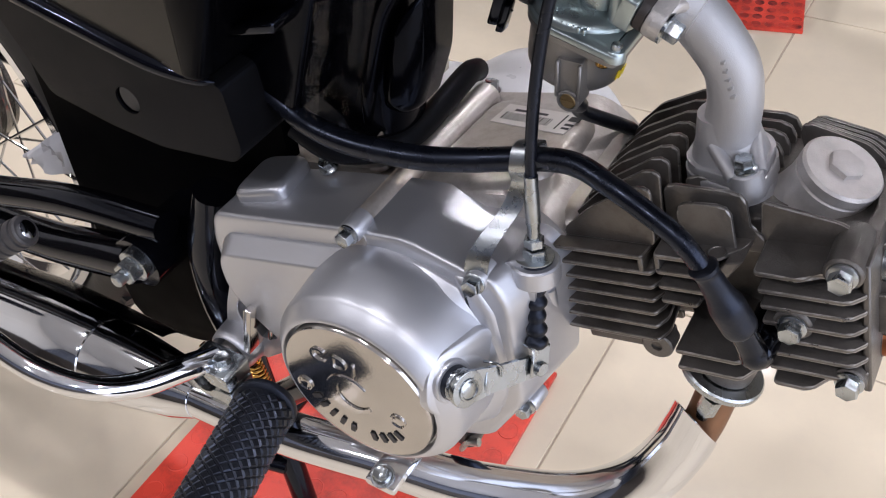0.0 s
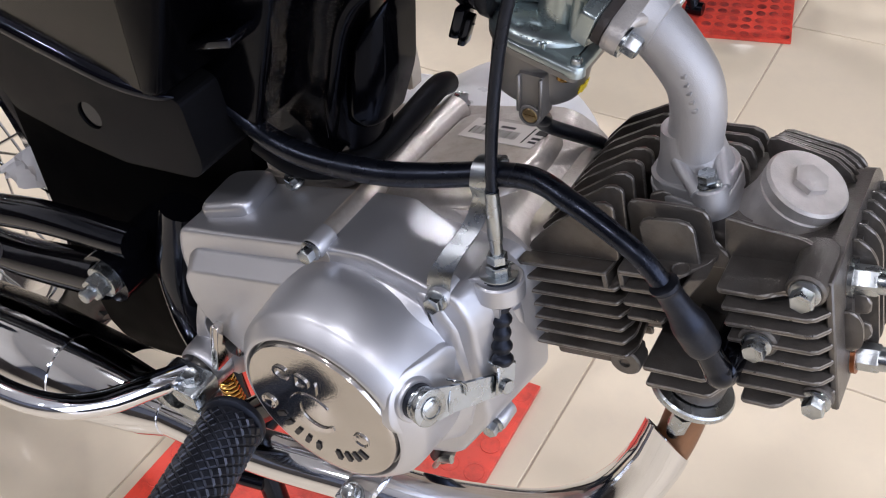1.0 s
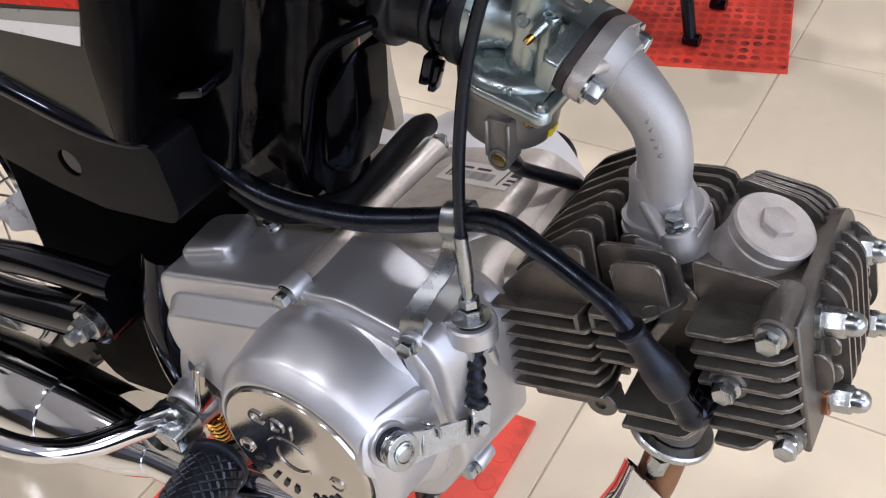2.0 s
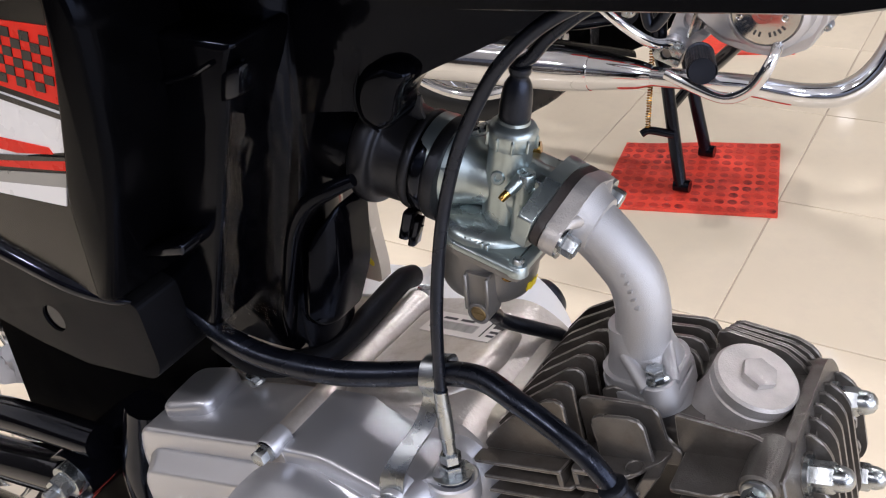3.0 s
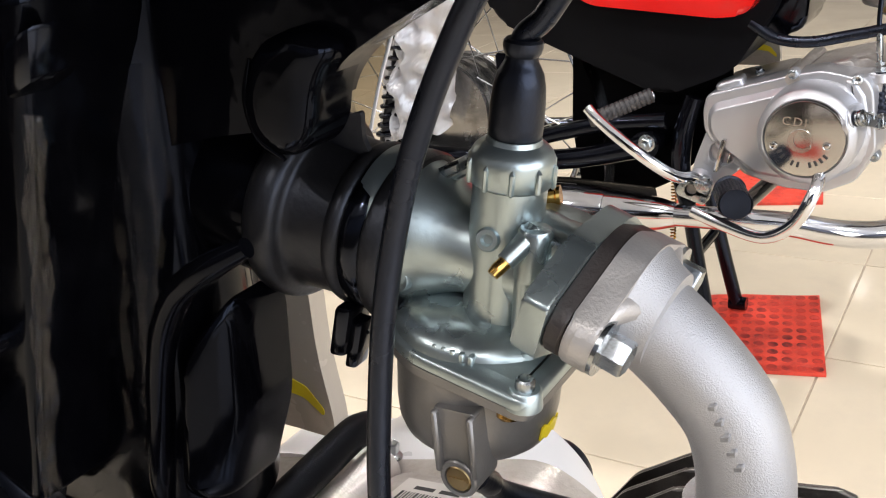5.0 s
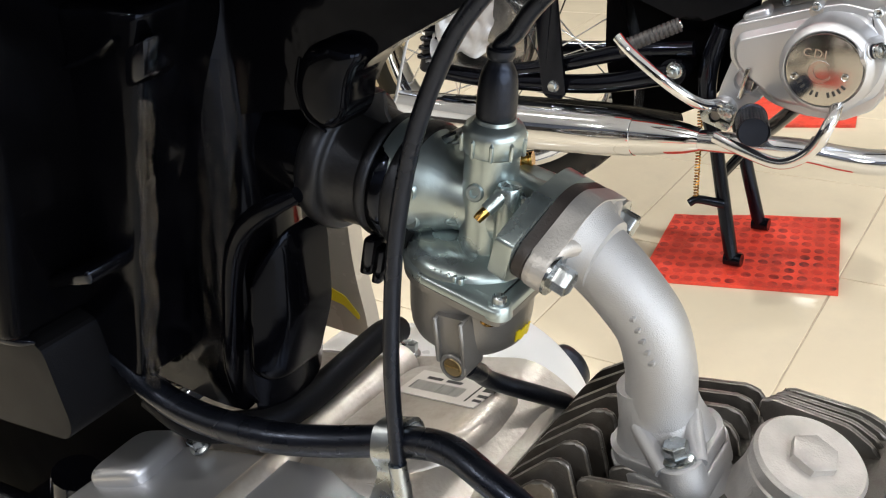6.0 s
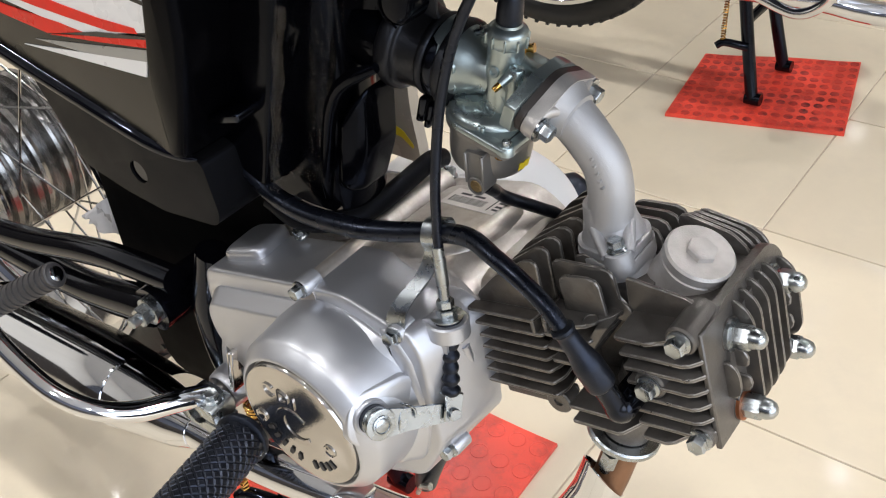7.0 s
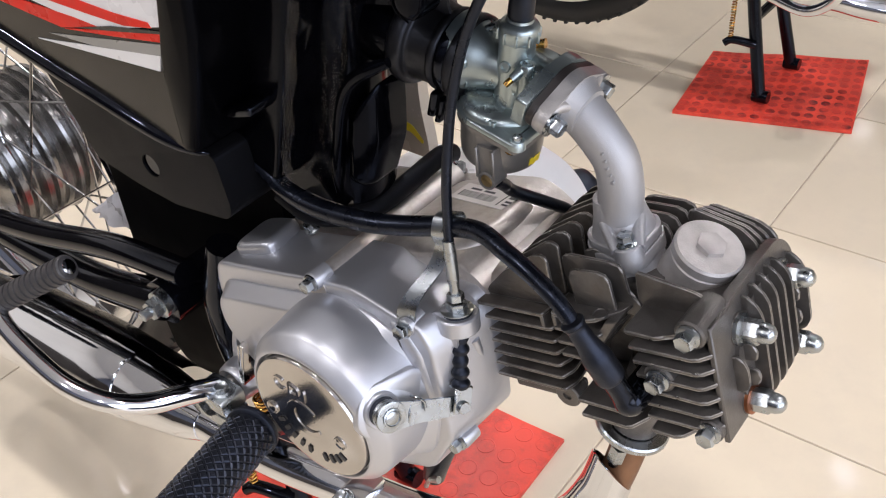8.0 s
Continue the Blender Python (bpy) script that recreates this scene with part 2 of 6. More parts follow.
def box(bm, lo, hi, put=None, bevel=0.0, seg=2):
    put = put or (lambda a, b, c: Vector((a, b, c)))
    before = set(bm.edges)
    v = [bm.verts.new(put(x, y, z)) for x in (lo[0], hi[0]) for y in (lo[1], hi[1]) for z in (lo[2], hi[2])]
    for f in ((0, 1, 3, 2), (4, 6, 7, 5), (0, 4, 5, 1), (2, 3, 7, 6), (0, 2, 6, 4), (1, 5, 7, 3)):
        bm.faces.new([v[i] for i in f])
    if bevel:
        bmesh.ops.bevel(bm, geom=[e for e in bm.edges if e not in before], offset=bevel, segments=seg, affect="EDGES", profile=0.5)


def basis_of(axis):
    axis = Vector(axis).normalized()
    side = axis.orthogonal().normalized()
    return axis, side, axis.cross(side)


def revolve(bm, origin, axis, profile, n=32, side=None):
    """Turns the profile [(along, radius), ...] round the axis."""
    axis, s, t = basis_of(axis)
    if side is not None:
        s = (Vector(side) - axis * axis.dot(side)).normalized()
        t = axis.cross(s)
    origin = Vector(origin)
    rings = []
    for a, r in profile:
        if r < 1e-6:
            rings.append([bm.verts.new(origin + axis * a)])
        else:
            rings.append([bm.verts.new(origin + axis * a + (s * math.cos(k) + t * math.sin(k)) * r) for k in (2 * math.pi * i / n for i in range(n))])
    for p, q in zip(rings, rings[1:]):
        for i in range(n):
            j = (i + 1) % n
            if len(p) == 1 and len(q) == 1:
                continue
            if len(p) == 1:
                bm.faces.new((p[0], q[j], q[i]))
            elif len(q) == 1:
                bm.faces.new((p[i], p[j], q[0]))
            else:
                bm.faces.new((p[i], p[j], q[j], q[i]))
    if (Vector(profile[0]) - Vector(profile[-1])).length < 1e-6:   # a closed ring
        bmesh.ops.remove_doubles(bm, verts=rings[0] + rings[-1], dist=1e-6)
        return
    if len(rings[0]) > 1:
        bm.faces.new(rings[0][::-1])
    if len(rings[-1]) > 1:
        bm.faces.new(rings[-1])


def curve_points(pts, step=6):
    """A smooth line through pts."""
    p = [Vector(q) for q in pts]
    p = [2 * p[0] - p[1]] + p + [2 * p[-1] - p[-2]]
    out = []
    for i in range(1, len(p) - 2):
        for k in range(step):
            t = k / step
            a, b, c, d = p[i - 1], p[i], p[i + 1], p[i + 2]
            out.append(0.5 * ((2 * b) + (c - a) * t + (2 * a - 5 * b + 4 * c - d) * t * t + (3 * b - a - 3 * c + d) * t ** 3))
    out.append(p[-2])
    return out


def tube(bm, pts, r, n=14, step=6, smooth=True, flat=1.0, up=(0, 0, 1)):
    """A round rod along pts; r is one radius or one for each of pts; flat squeezes it across."""
    line = curve_points(pts, step) if smooth else [Vector(q) for q in pts]
    m = len(line)
    if isinstance(r, (list, tuple)):
        rad = [float(np.interp(i / (m - 1) * (len(r) - 1), range(len(r)), r)) for i in range(m)]
    else:
        rad = [r] * m
    side = None
    rings = []
    for i, p in enumerate(line):
        d = (line[min(i + 1, m - 1)] - line[max(i - 1, 0)]).normalized()
        if side is None:
            side = d.cross(Vector(up))
            if side.length < 1e-4:
                side = d.orthogonal()
        side = (side - d * side.dot(d)).normalized()
        t = d.cross(side)
        rings.append([bm.verts.new(p + side * math.cos(k) * rad[i] * flat + t * math.sin(k) * rad[i]) for k in (2 * math.pi * j / n for j in range(n))])
    for p, q in zip(rings, rings[1:]):
        for i in range(n):
            j = (i + 1) % n
            bm.faces.new((p[i], p[j], q[j], q[i]))
    bm.faces.new(rings[0][::-1])
    bm.faces.new(rings[-1])


def hexhead(bm, at, axis, flats, height, flange=0.0, shank=0.0, shank_r=0.003, washer=0.0, dish=True):
    """A hexagon bolt head at a seat, its axis pointing outwards."""
    axis, s, t = basis_of(axis)
    at = Vector(at)
    a = 0.0
    if washer:
        revolve(bm, at, axis, [(0, flats * 0.92), (washer, flats * 0.92)], 24)
        a = washer
    if flange:
        revolve(bm, at, axis, [(a, flange), (a + 0.0012, flange), (a + 0.0022, flats * 0.56)], 24)
        a += 0.0015
    r = flats / math.sqrt(3)
    ring = [[bm.verts.new(at + axis * h + (s * math.cos(k) + t * math.sin(k)) * rr) for k in (math.pi / 3 * i for i in range(6))]
            for h, rr in ((a, r), (a + height * 0.9, r), (a + height, r * 0.9))]
    for p, q in zip(ring, ring[1:]):
        for i in range(6):
            j = (i + 1) % 6
            bm.faces.new((p[i], p[j], q[j], q[i]))
    bm.faces.new(ring[0][::-1])
    if dish:
        inner = [bm.verts.new(at + axis * (a + height * 0.9) + (s * math.cos(k) + t * math.sin(k)) * r * 0.66) for k in (math.pi / 3 * i for i in range(6))]
        for i in range(6):
            j = (i + 1) % 6
            bm.faces.new((ring[2][i], ring[2][j], inner[j], inner[i]))
        bm.faces.new(inner)
    else:
        bm.faces.new(ring[2])
    if shank:
        revolve(bm, at, axis, [(a + height * 0.5, shank_r), (a + height + shank, shank_r), (a + height + shank + 0.001, shank_r * 0.8)], 16)


def mesh_of(name, bm, material, origin=(0, 0, 0), angle=38):
    bmesh.ops.recalc_face_normals(bm, faces=bm.faces)
    me = bpy.data.meshes.new(name)
    bm.to_mesh(me)
    bm.free()
    me.transform(Matrix.Translation(-Vector(origin)))
    me.polygons.foreach_set("use_smooth", [True] * len(me.polygons))
    me.set_sharp_from_angle(angle=radians(angle))
    for m in material if isinstance(material, (list, tuple)) else (material,):
        me.materials.append(m)
    return me


BASE = Vector((0.15, 0.503, 0.0))


def part(name, bm, material, parent, label="", angle=38):
    """Links the bmesh as one mesh under a thing or a part; its places are those of the standing bike."""
    ob = new(name, mesh_of(name, bm, material, BASE, angle))
    ob.parent = parent
    if label:
        ob["label"] = label
    return ob


def thing(name, label, category, at=BASE, group=""):
    ob = new(name)
    ob.location = at
    ob.empty_display_size = 0.05
    return tagged(ob, label, category, group)

# ---- the room ----
JX, JY, TS = 0.2, 1.2, 0.345
X0, X1, Y0, Y1, ROOM_H = -3.5, 3.4, -3.2, 9.2, 2.9


def slab(name, lo, hi, material, label, bevel=0.0):
    bm = bmesh.new()
    box(bm, lo, hi, bevel=bevel)
    return tagged(new(name, mesh_of(name, bm, material)), label, name.split("_")[0], kind="structure")


floor = slab("floor", (X0, Y0, -0.15), (X1, Y1, -0.002), GROUT, "brown grout bed under polished cream floor tiles")
slab("wall_north", (X0, Y1, 0), (X1, Y1 + 0.15, ROOM_H), WALL, "plain white painted showroom wall")
# out of view; south and lower west are dark only for the reflections
slab("wall_south", (X0, Y0 - 0.15, 0), (X1, Y0, 1.3), DARKWALL, "plain lower half of an unseen wall, dark brown to dim reflections")
slab("wall_south_upper", (X0, Y0 - 0.15, 1.3), (X1, Y0, ROOM_H), BLUEWALL, "plain upper half of an unseen wall, dark blue-grey to cool reflections")
slab("wall_west", (X0 - 0.15, Y0 - 0.15, 0), (X0, Y1 + 0.15, 1.3), DARKWALL, "plain lower half of an unseen wall, dark brown to dim reflections")
slab("wall_west_upper", (X0 - 0.15, Y0 - 0.15, 1.3), (X0, Y1 + 0.15, ROOM_H), WALL, "plain white painted upper half of the showroom wall")
slab("ceiling", (X0 - 0.15, Y0 - 0.15, ROOM_H), (X1 + 0.15, Y1 + 0.15, ROOM_H + 0.15), CEIL, "plain grey painted ceiling")
# shopfront wall with one wide opening
bm = bmesh.new()
for lo, hi in (((X1, Y0 - 0.15, 0), (X1 + 0.15, -2.8, ROOM_H)), ((X1, 1.6, 0), (X1 + 0.15, Y1 + 0.15, ROOM_H)),
               ((X1, -2.8, 0), (X1 + 0.15, 1.6, 0.25)), ((X1, -2.8, 2.65), (X1 + 0.15, 1.6, ROOM_H))):
    box(bm, lo, hi)
tagged(new("wall_east", mesh_of("wall_east", bm, WALL)), "white shopfront wall round a wide window opening", "wall", kind="structure")
win = tagged(new("window_1"), "wide shopfront window with grey metal frame", "window", kind="structure")
win.location = (X1 + 0.07, -0.6, 0.25)
for lo, hi in (((-0.03, -2.2, 0), (0.03, 2.2, 0.06)), ((-0.03, -2.2, 2.34), (0.03, 2.2, 2.4)), ((-0.03, -2.2, 0.06), (0.03, -2.14, 2.34)),
               ((-0.03, 2.14, 0.06), (0.03, 2.2, 2.34)), ((-0.03, -0.76, 0.06), (0.03, -0.7, 2.34)), ((-0.03, 0.7, 0.06), (0.03, 0.76, 2.34))):
    bm = bmesh.new()
    box(bm, lo, hi, bevel=0.004)
    ob = new("window_frame", mesh_of("window_frame", bm, FRAMEALU))
    ob.parent = win


def ceiling_lamp(x, y, watts=18.5):
    ob = tagged(new("ceiling_light"), "round white recessed ceiling light, switched on", "ceiling light", "ceiling lights")
    ob.location = (x, y, ROOM_H)
    bm = bmesh.new()
    revolve(bm, (0, 0, 0), (0, 0, -1), [(0, 0.1), (0.012, 0.098), (0.016, 0.085), (0.006, 0.08)], 32)
    r = new("rim", mesh_of("rim", bm, CEIL))
    r.parent = ob
    data = bpy.data.lights.new("lamp", "AREA")
    data.shape, data.size, data.energy, data.color = "DISK", 0.15, watts, (1.0, 0.95, 0.94)
    lamp = new("lamp", data)
    lamp.parent = ob
    lamp.location = (0, 0, -0.02)


for x in (-1.7, 0.1, 1.9):
    for y in (-1.6, 0.35, 2.3):
        ceiling_lamp(x, y)
for x, y, watts in ((-2.85, 1.28, 1.5), (-0.6, 4.5, 1.5), (-0.95, 6.4, 0.4), (-0.6, 8.2, 0.4)):
    ceiling_lamp(x, y, watts)

# ---- floor mats ----


def floor_mat(name, corners, label, n=11, m=10, stud=MAT, size=1.0):
    """A vinyl mat with raised coin studs, laid on four given corners."""
    a, b, c, d = [Vector((*p, 0)) for p in corners]

    def at(s, t, z):
        p = (a * (1 - s) + b * s) * (1 - t) + (d * (1 - s) + c * s) * t
        return Vector((p.x, p.y, z + 0.0025 * math.sin(9 * s + 3) * math.sin(7 * t) ** 2 * (1 if s in (0, 1) or t in (0, 1) else 0.3)))
    bm = bmesh.new()
    g = 12
    top = [[bm.verts.new(at(i / g, j / g, 0.006)) for j in range(g + 1)] for i in range(g + 1)]
    for i in range(g):
        for j in range(g):
            bm.faces.new((top[i][j], top[i + 1][j], top[i + 1][j + 1], top[i][j + 1]))
    edge = [top[i][0] for i in range(g)] + [top[g][j] for j in range(g)] + [top[i][g] for i in range(g, 0, -1)] + [top[0][j] for j in range(g, 0, -1)]
    foot = [bm.verts.new((v.co.x, v.co.y, 0.0005)) for v in edge]
    for i in range(len(edge)):
        j = (i + 1) % len(edge)
        bm.faces.new((edge[i], foot[i], foot[j], edge[j]))
    ob = new(name, mesh_of(name, bm, MAT, (a + c) / 2))
    ob.location = (a + c) / 2
    bm = bmesh.new()
    for i in range(n):
        for j in range(m):
            p = at((i + 0.5) / n, (j + 0.5) / m, 0.0058)
            revolve(bm, p, (0, 0, 1), [(-0.001, 0.0105 * size), (0.0003, 0.0104 * size), (0.0007, 0.0098 * size), (0.0004, 0.0092 * size), (0.0003, 0.0)], 16)
    studs = new("stud_pattern", mesh_of("stud_pattern", bm, stud, (a + c) / 2, 12))
    studs.parent = ob
    tagged(studs, kind="stuff")
    return tagged(ob, label, "floor mat", "floor mats")


floor_mat("floor_mat", [(-0.125, 0.35), (0.178, 0.36), (0.168, 0.712), (-0.13, 0.70)], "red vinyl coin-stud mat under a motorcycle stand, scuffed")
floor_mat("floor_mat", [(-0.059, 1.417), (0.212, 1.489), (0.156, 1.736), (-0.094, 1.648)], "red vinyl coin-stud mat with dark stains on tiles", 14, 11, MATSTAINED, 0.72)
floor_mat("floor_mat", [(-0.19, 2.08), (0.08, 2.17), (0.04, 2.40), (-0.22, 2.32)], "red vinyl coin-stud mat on tiles behind a motorcycle")

# ---- the motorcycle: parts that both machines share ----
bike = thing("motorcycle", "black motorcycle with bare silver engine on its centre stand", "motorcycle", group="parked motorcycles")
RIGHT = Vector((0, -1, 0))


def lat(a, b, d):
    """Outline in the engine's u, w plane, depth along the bike's width."""
    return E(a, d, b)


# crankcase
bm = bmesh.new()
prism(bm, rounded([(-0.118, 0.058), (0.066, 0.0635), (0.086, 0.044), (0.092, 0.01), (0.078, -0.024), (0.045, -0.06), (-0.01, -0.086), (-0.11, -0.06), (-0.128, 0.0)], 0.012),
      lat, 0.052, -0.05, 0.003, 2)
case = part("crankcase", bm, CASE, bike, "bare cast aluminium crankcase, dusty and stained")
bm = bmesh.new()   # cylinder mouth of the case
prism(bm, rounded([(-0.05, -0.028), (0.047, -0.028), (0.047, 0.05), (-0.05, 0.05)], 0.02), lambda a, b, d: E(d, a, b), 0.06, 0.088, 0.003)
part("cylinder_seat", bm, CASE, case)
bm = bmesh.new()   # ridge with its through bolt
tube(bm, [E(-0.011, -0.098, 0.062), E(-0.011, -0.05, 0.063), E(-0.009, 0.0, 0.064), E(-0.006, 0.042, 0.065)], [0.0085, 0.008, 0.0085, 0.009], 16)
part("ridge", bm, CASE, case)
bm = bmesh.new()   # raised dome ahead of the ridge
pillow(bm, [(-0.006, -0.052), (0.05, -0.052), (0.066, -0.036), (0.074, -0.005), (0.072, 0.03), (0.0, 0.044)], 0.012, lambda a, b, d: E(a, b, d), 0.05, 0.0665, 0.009)
part("raised_pad", bm, CASE, case)
bm = bmesh.new()
prism(bm, rounded([(-0.115, -0.04), (-0.03, -0.04), (-0.03, 0.047), (-0.115, 0.047)], 0.01), lambda a, b, d: E(a, b, d), 0.05, 0.064, 0.004, 2)
part("rear_pad", bm, CASE, case)
for at, ax in ((E(-0.006, 0.046, 0.066), (0, 0.2, 1)), (E(-0.06, -0.05, 0.07), (-0.1, -0.5, 1))):
    bm = bmesh.new()
    hexhead(bm, at, ax, 0.008, 0.005, 0.006)
    part("case_bolt", bm, ZINC, case, "zinc-plated hexagon bolt")

# right cover
bm = bmesh.new()
OUT = [(-0.1165, 0.0640), (-0.012, 0.0672), (0.022, 0.0655), (0.058, 0.0505), (0.080, 0.047), (0.0890, 0.030), (0.0755, -0.0400),
       (0.034, -0.0760), (-0.005, -0.084), (-0.05, -0.07), (-0.085, -0.05), (-0.118, -0.012), (-0.13, 0.02), (-0.126, 0.045)]
stepped(bm, OUT, 0.007, lambda a, b, d: E(a - max(0, a - 0.045) * (-d - 0.048) * 7, d, b),
        [(-0.048, 0), (-0.094, 0), (-0.0955, 0.0003), (-0.0965, 0.0009), (-0.0972, 0.002), (-0.0974, 0.0045)])
cover = part("clutch_cover", bm, SILVER, bike, "silver lacquered clutch cover")
bm = bmesh.new()   # outer step with a broad chamfer
STEP = [(-0.110, 0.0515), (-0.03, 0.0545), (0.0, 0.0560), (0.028, 0.0535), (0.0505, 0.039), (0.0615, 0.010), (0.060, -0.028), (0.045, -0.056), (-0.005, -0.074), (-0.08, -0.045), (-0.112, -0.008), (-0.124, 0.018), (-0.120, 0.040)]
stepped(bm, STEP, 0.009, lat, [(-0.092, 0), (-0.0985, 0), (-0.0993, 0.0003), (-0.0999, 0.001), (-0.1088, 0.0064), (-0.1097, 0.0074), (-0.1100, 0.009)])
part("outer_step", bm, SILVER, cover)
bm = bmesh.new()   # round clutch housing
DC = Vector((0.2126, 0, 0.393))
revolve(bm, DC + V(0, 0.43, 0), RIGHT, [(0.0, 0.0622), (0.028, 0.0603), (0.056, 0.0576), (0.0605, 0.0570), (0.0625, 0.0564), (0.0640, 0.0553), (0.0702, 0.0498), (0.0710, 0.0487), (0.0712, 0.0476), (0.0698, 0.0468), (0.066, 0.0466), (0.066, 0.0)], 96)
part("clutch_housing", bm, SILVER, cover)
bm = bmesh.new()
revolve(bm, DC + V(0, 0.3645, 0), RIGHT, [(0, 0.0455), (0.006, 0.0455), (0.0072, 0.0447), (0.0078, 0.0425), (0.0078, 0.0)], 72)
badge = part("badge_plate", bm, BADGE, cover, "polished steel round badge plate with embossed emblem")

# badge details
FACE = 0.3567


def on_face(x, z, d=0.0):
    return Vector((DC.x + x, FACE - d, DC.z + z))


for x, z in ((-0.034, -0.009), (0.0254, -0.0064)):
    bm = bmesh.new()
    revolve(bm, on_face(x, z), RIGHT, [(-0.001, 0.0048), (0.0008, 0.0048), (0.001, 0.0044), (0.0002, 0.0036), (0.0009, 0.0026), (0.0009, 0.0)], 24)
    part("screw", bm, BADGE, badge)
bm = bmesh.new()   # crescent emblem
arc = []
for i in range(25):
    a = radians(40 + 290 * i / 24)
    arc.append((0.0145 * math.cos(a) - 0.004, 0.0145 * math.sin(a) - 0.002))
inner = []
for i in range(25):
    a = radians(330 - 290 * i / 24)
    inner.append((0.0105 * math.cos(a) - 0.0015, 0.0105 * math.sin(a) - 0.001))
prism(bm, arc + inner, lambda a, b, d: on_face(a, b, d), -0.001, 0.0009, 0.0004, 1)
part("emblem", bm, BADGE, badge)


def lettering(text, height, put_letter, depth, name, material, parent):
    """Raised letters, each placed by put_letter(index, width so far) -> matrix."""
    x = 0.0
    for i, ch in enumerate(text):
        if ch == " ":
            x += height * 0.6
            continue
        cu = bpy.data.curves.new(name, "FONT")
        cu.body, cu.size, cu.extrude, cu.align_x = ch, height, depth, "CENTER"
        cu.resolution_u = 3
        tmp = new(name, cu)
        dg = bpy.context.evaluated_depsgraph_get()
        me = bpy.data.meshes.new_from_object(tmp.evaluated_get(dg))
        w = max((v.co.x for v in me.vertices), default=0) - min((v.co.x for v in me.vertices), default=0)
        bpy.data.objects.remove(tmp)
        bpy.data.curves.remove(cu)
        me.transform(Matrix.Translation(-BASE) @ put_letter(i, x + w / 2))
        me.materials.append(material)
        ob = new(name, me)
        ob.parent = parent
        x += w + height * 0.16


def arc_letter(i, x):
    a = radians(210 + 12.4 * i)
    p = on_face(0.0345 * math.cos(a), 0.0345 * math.sin(a), 0.0005)
    up = Vector((-math.cos(a), 0, -math.sin(a)))
    right = Vector((-math.sin(a), 0, math.cos(a)))
    return Matrix.Translation(p) @ Matrix((right, up, (0, -1, 0))).transposed().to_4x4()


for i in range(10):   # the maker's name round the rim: plain bars
    if i == 5:
        continue
    bm = bmesh.new()
    m = arc_letter(i, 0)
    box(bm, (-0.0015, 0.0, -0.0004), (0.0015, 0.0064, 0.0004), lambda a, b, c, m=m: m @ Vector((a, b, c)), 0.0003, 1)
    part("name_bar", bm, INK, badge)


def top_letter(i, x):
    p = on_face(-0.026 + x * 1.15, 0.0175 - x * 0.1, 0.0005)
    return Matrix.Translation(p) @ Matrix(((1, 0, -0.1), (0.1, 0, 1), (0, -1, 0))).transposed().to_4x4()


lettering("CDI", 0.0145, top_letter, 0.0006, "letter", BADGE, badge)

# bolts on the cover
for u, w, v, ax in ((-0.0085, 0.068, -0.1, RIGHT), (0.0592, 0.0455, -0.097, (0.1, -1, 0.25)), (0.0598, -0.0507, -0.087, RIGHT)):
    bm = bmesh.new()
    revolve(bm, E(u, v + 0.012, w), RIGHT, [(0, 0.0068), (0.012, 0.0064), (0.0135, 0.0056)], 20)
    part("bolt_boss", bm, SILVER, cover)
    bm = bmesh.new()
    hexhead(bm, E(u, v - 0.0015, w), ax, 0.008, 0.0055, 0.0058)
    part("cover_bolt", bm, ZINC, cover, "zinc-plated hexagon flange bolt")

# sculpted front of the cover: sloping front wall, rib, filler boss
bm = bmesh.new()   # faceted web running down from the clip bolt
stepped(bm, [(0.046, 0.049), (0.057, 0.047), (0.0655, 0.026), (0.0640, -0.02), (0.052, -0.048), (0.044, -0.044)], 0.003, lat, [(-0.085, 0), (-0.0955, 0.0), (-0.0978, 0.001), (-0.0998, 0.004), (-0.1003, 0.0075)])
part("front_web", bm, SILVER, cover)
bm = bmesh.new()
tube(bm, [V(0.2845, 0.4350, 0.4340), V(0.2862, 0.4420, 0.405), V(0.2875, 0.4490, 0.377)], [0.0036, 0.0034, 0.003], 10)
part("front_rib", bm, SILVER, cover)
bm = bmesh.new()
pillow(bm, [(-0.113, -0.046), (-0.078, -0.044), (-0.072, -0.080), (-0.108, -0.086)], 0.009, lambda a, b, d: E(a, b, d + max(0, d - 0.06) * (a + 0.09) * 6), 0.056, 0.0735, 0.005)
part("filler_boss", bm, SILVER, cover)

# cable holder lug, adjuster, bellows, lever
HOLD = V(0.2800, 0.4285, 0.4515)
CAX = V(-0.09, 0.08, 1.0).normalized()
bm = bmesh.new()
prism(bm, rounded([(0.058, 0.022), (0.078, 0.018), (0.085, 0.042), (0.076, 0.050), (0.064, 0.046)], 0.005), lat, -0.06, -0.083, 0.003, 2)
revolve(bm, HOLD - CAX * 0.006, CAX, [(0, 0.0118), (0.0012, 0.0128), (0.0105, 0.0128), (0.0115, 0.0118), (0.0115, 0.0088), (0.0, 0.0088)], 32)
holder = part("cable_holder", bm, SILVER, cover)
bm = bmesh.new()
revolve(bm, HOLD - CAX * 0.004, CAX, [(0, 0.0092), (0.012, 0.0092)], 24)
part("grommet", bm, RUBBER, holder)
bm = bmesh.new()
hexhead(bm, HOLD + CAX * 0.0075, CAX, 0.0108, 0.005, washer=0.0006, dish=False)
hexhead(bm, HOLD + CAX * 0.0145, CAX, 0.009, 0.0045, dish=False)
part("adjuster_nut", bm, ZINC, holder, "zinc-plated lock nuts on the cable adjuster")
bm = bmesh.new()
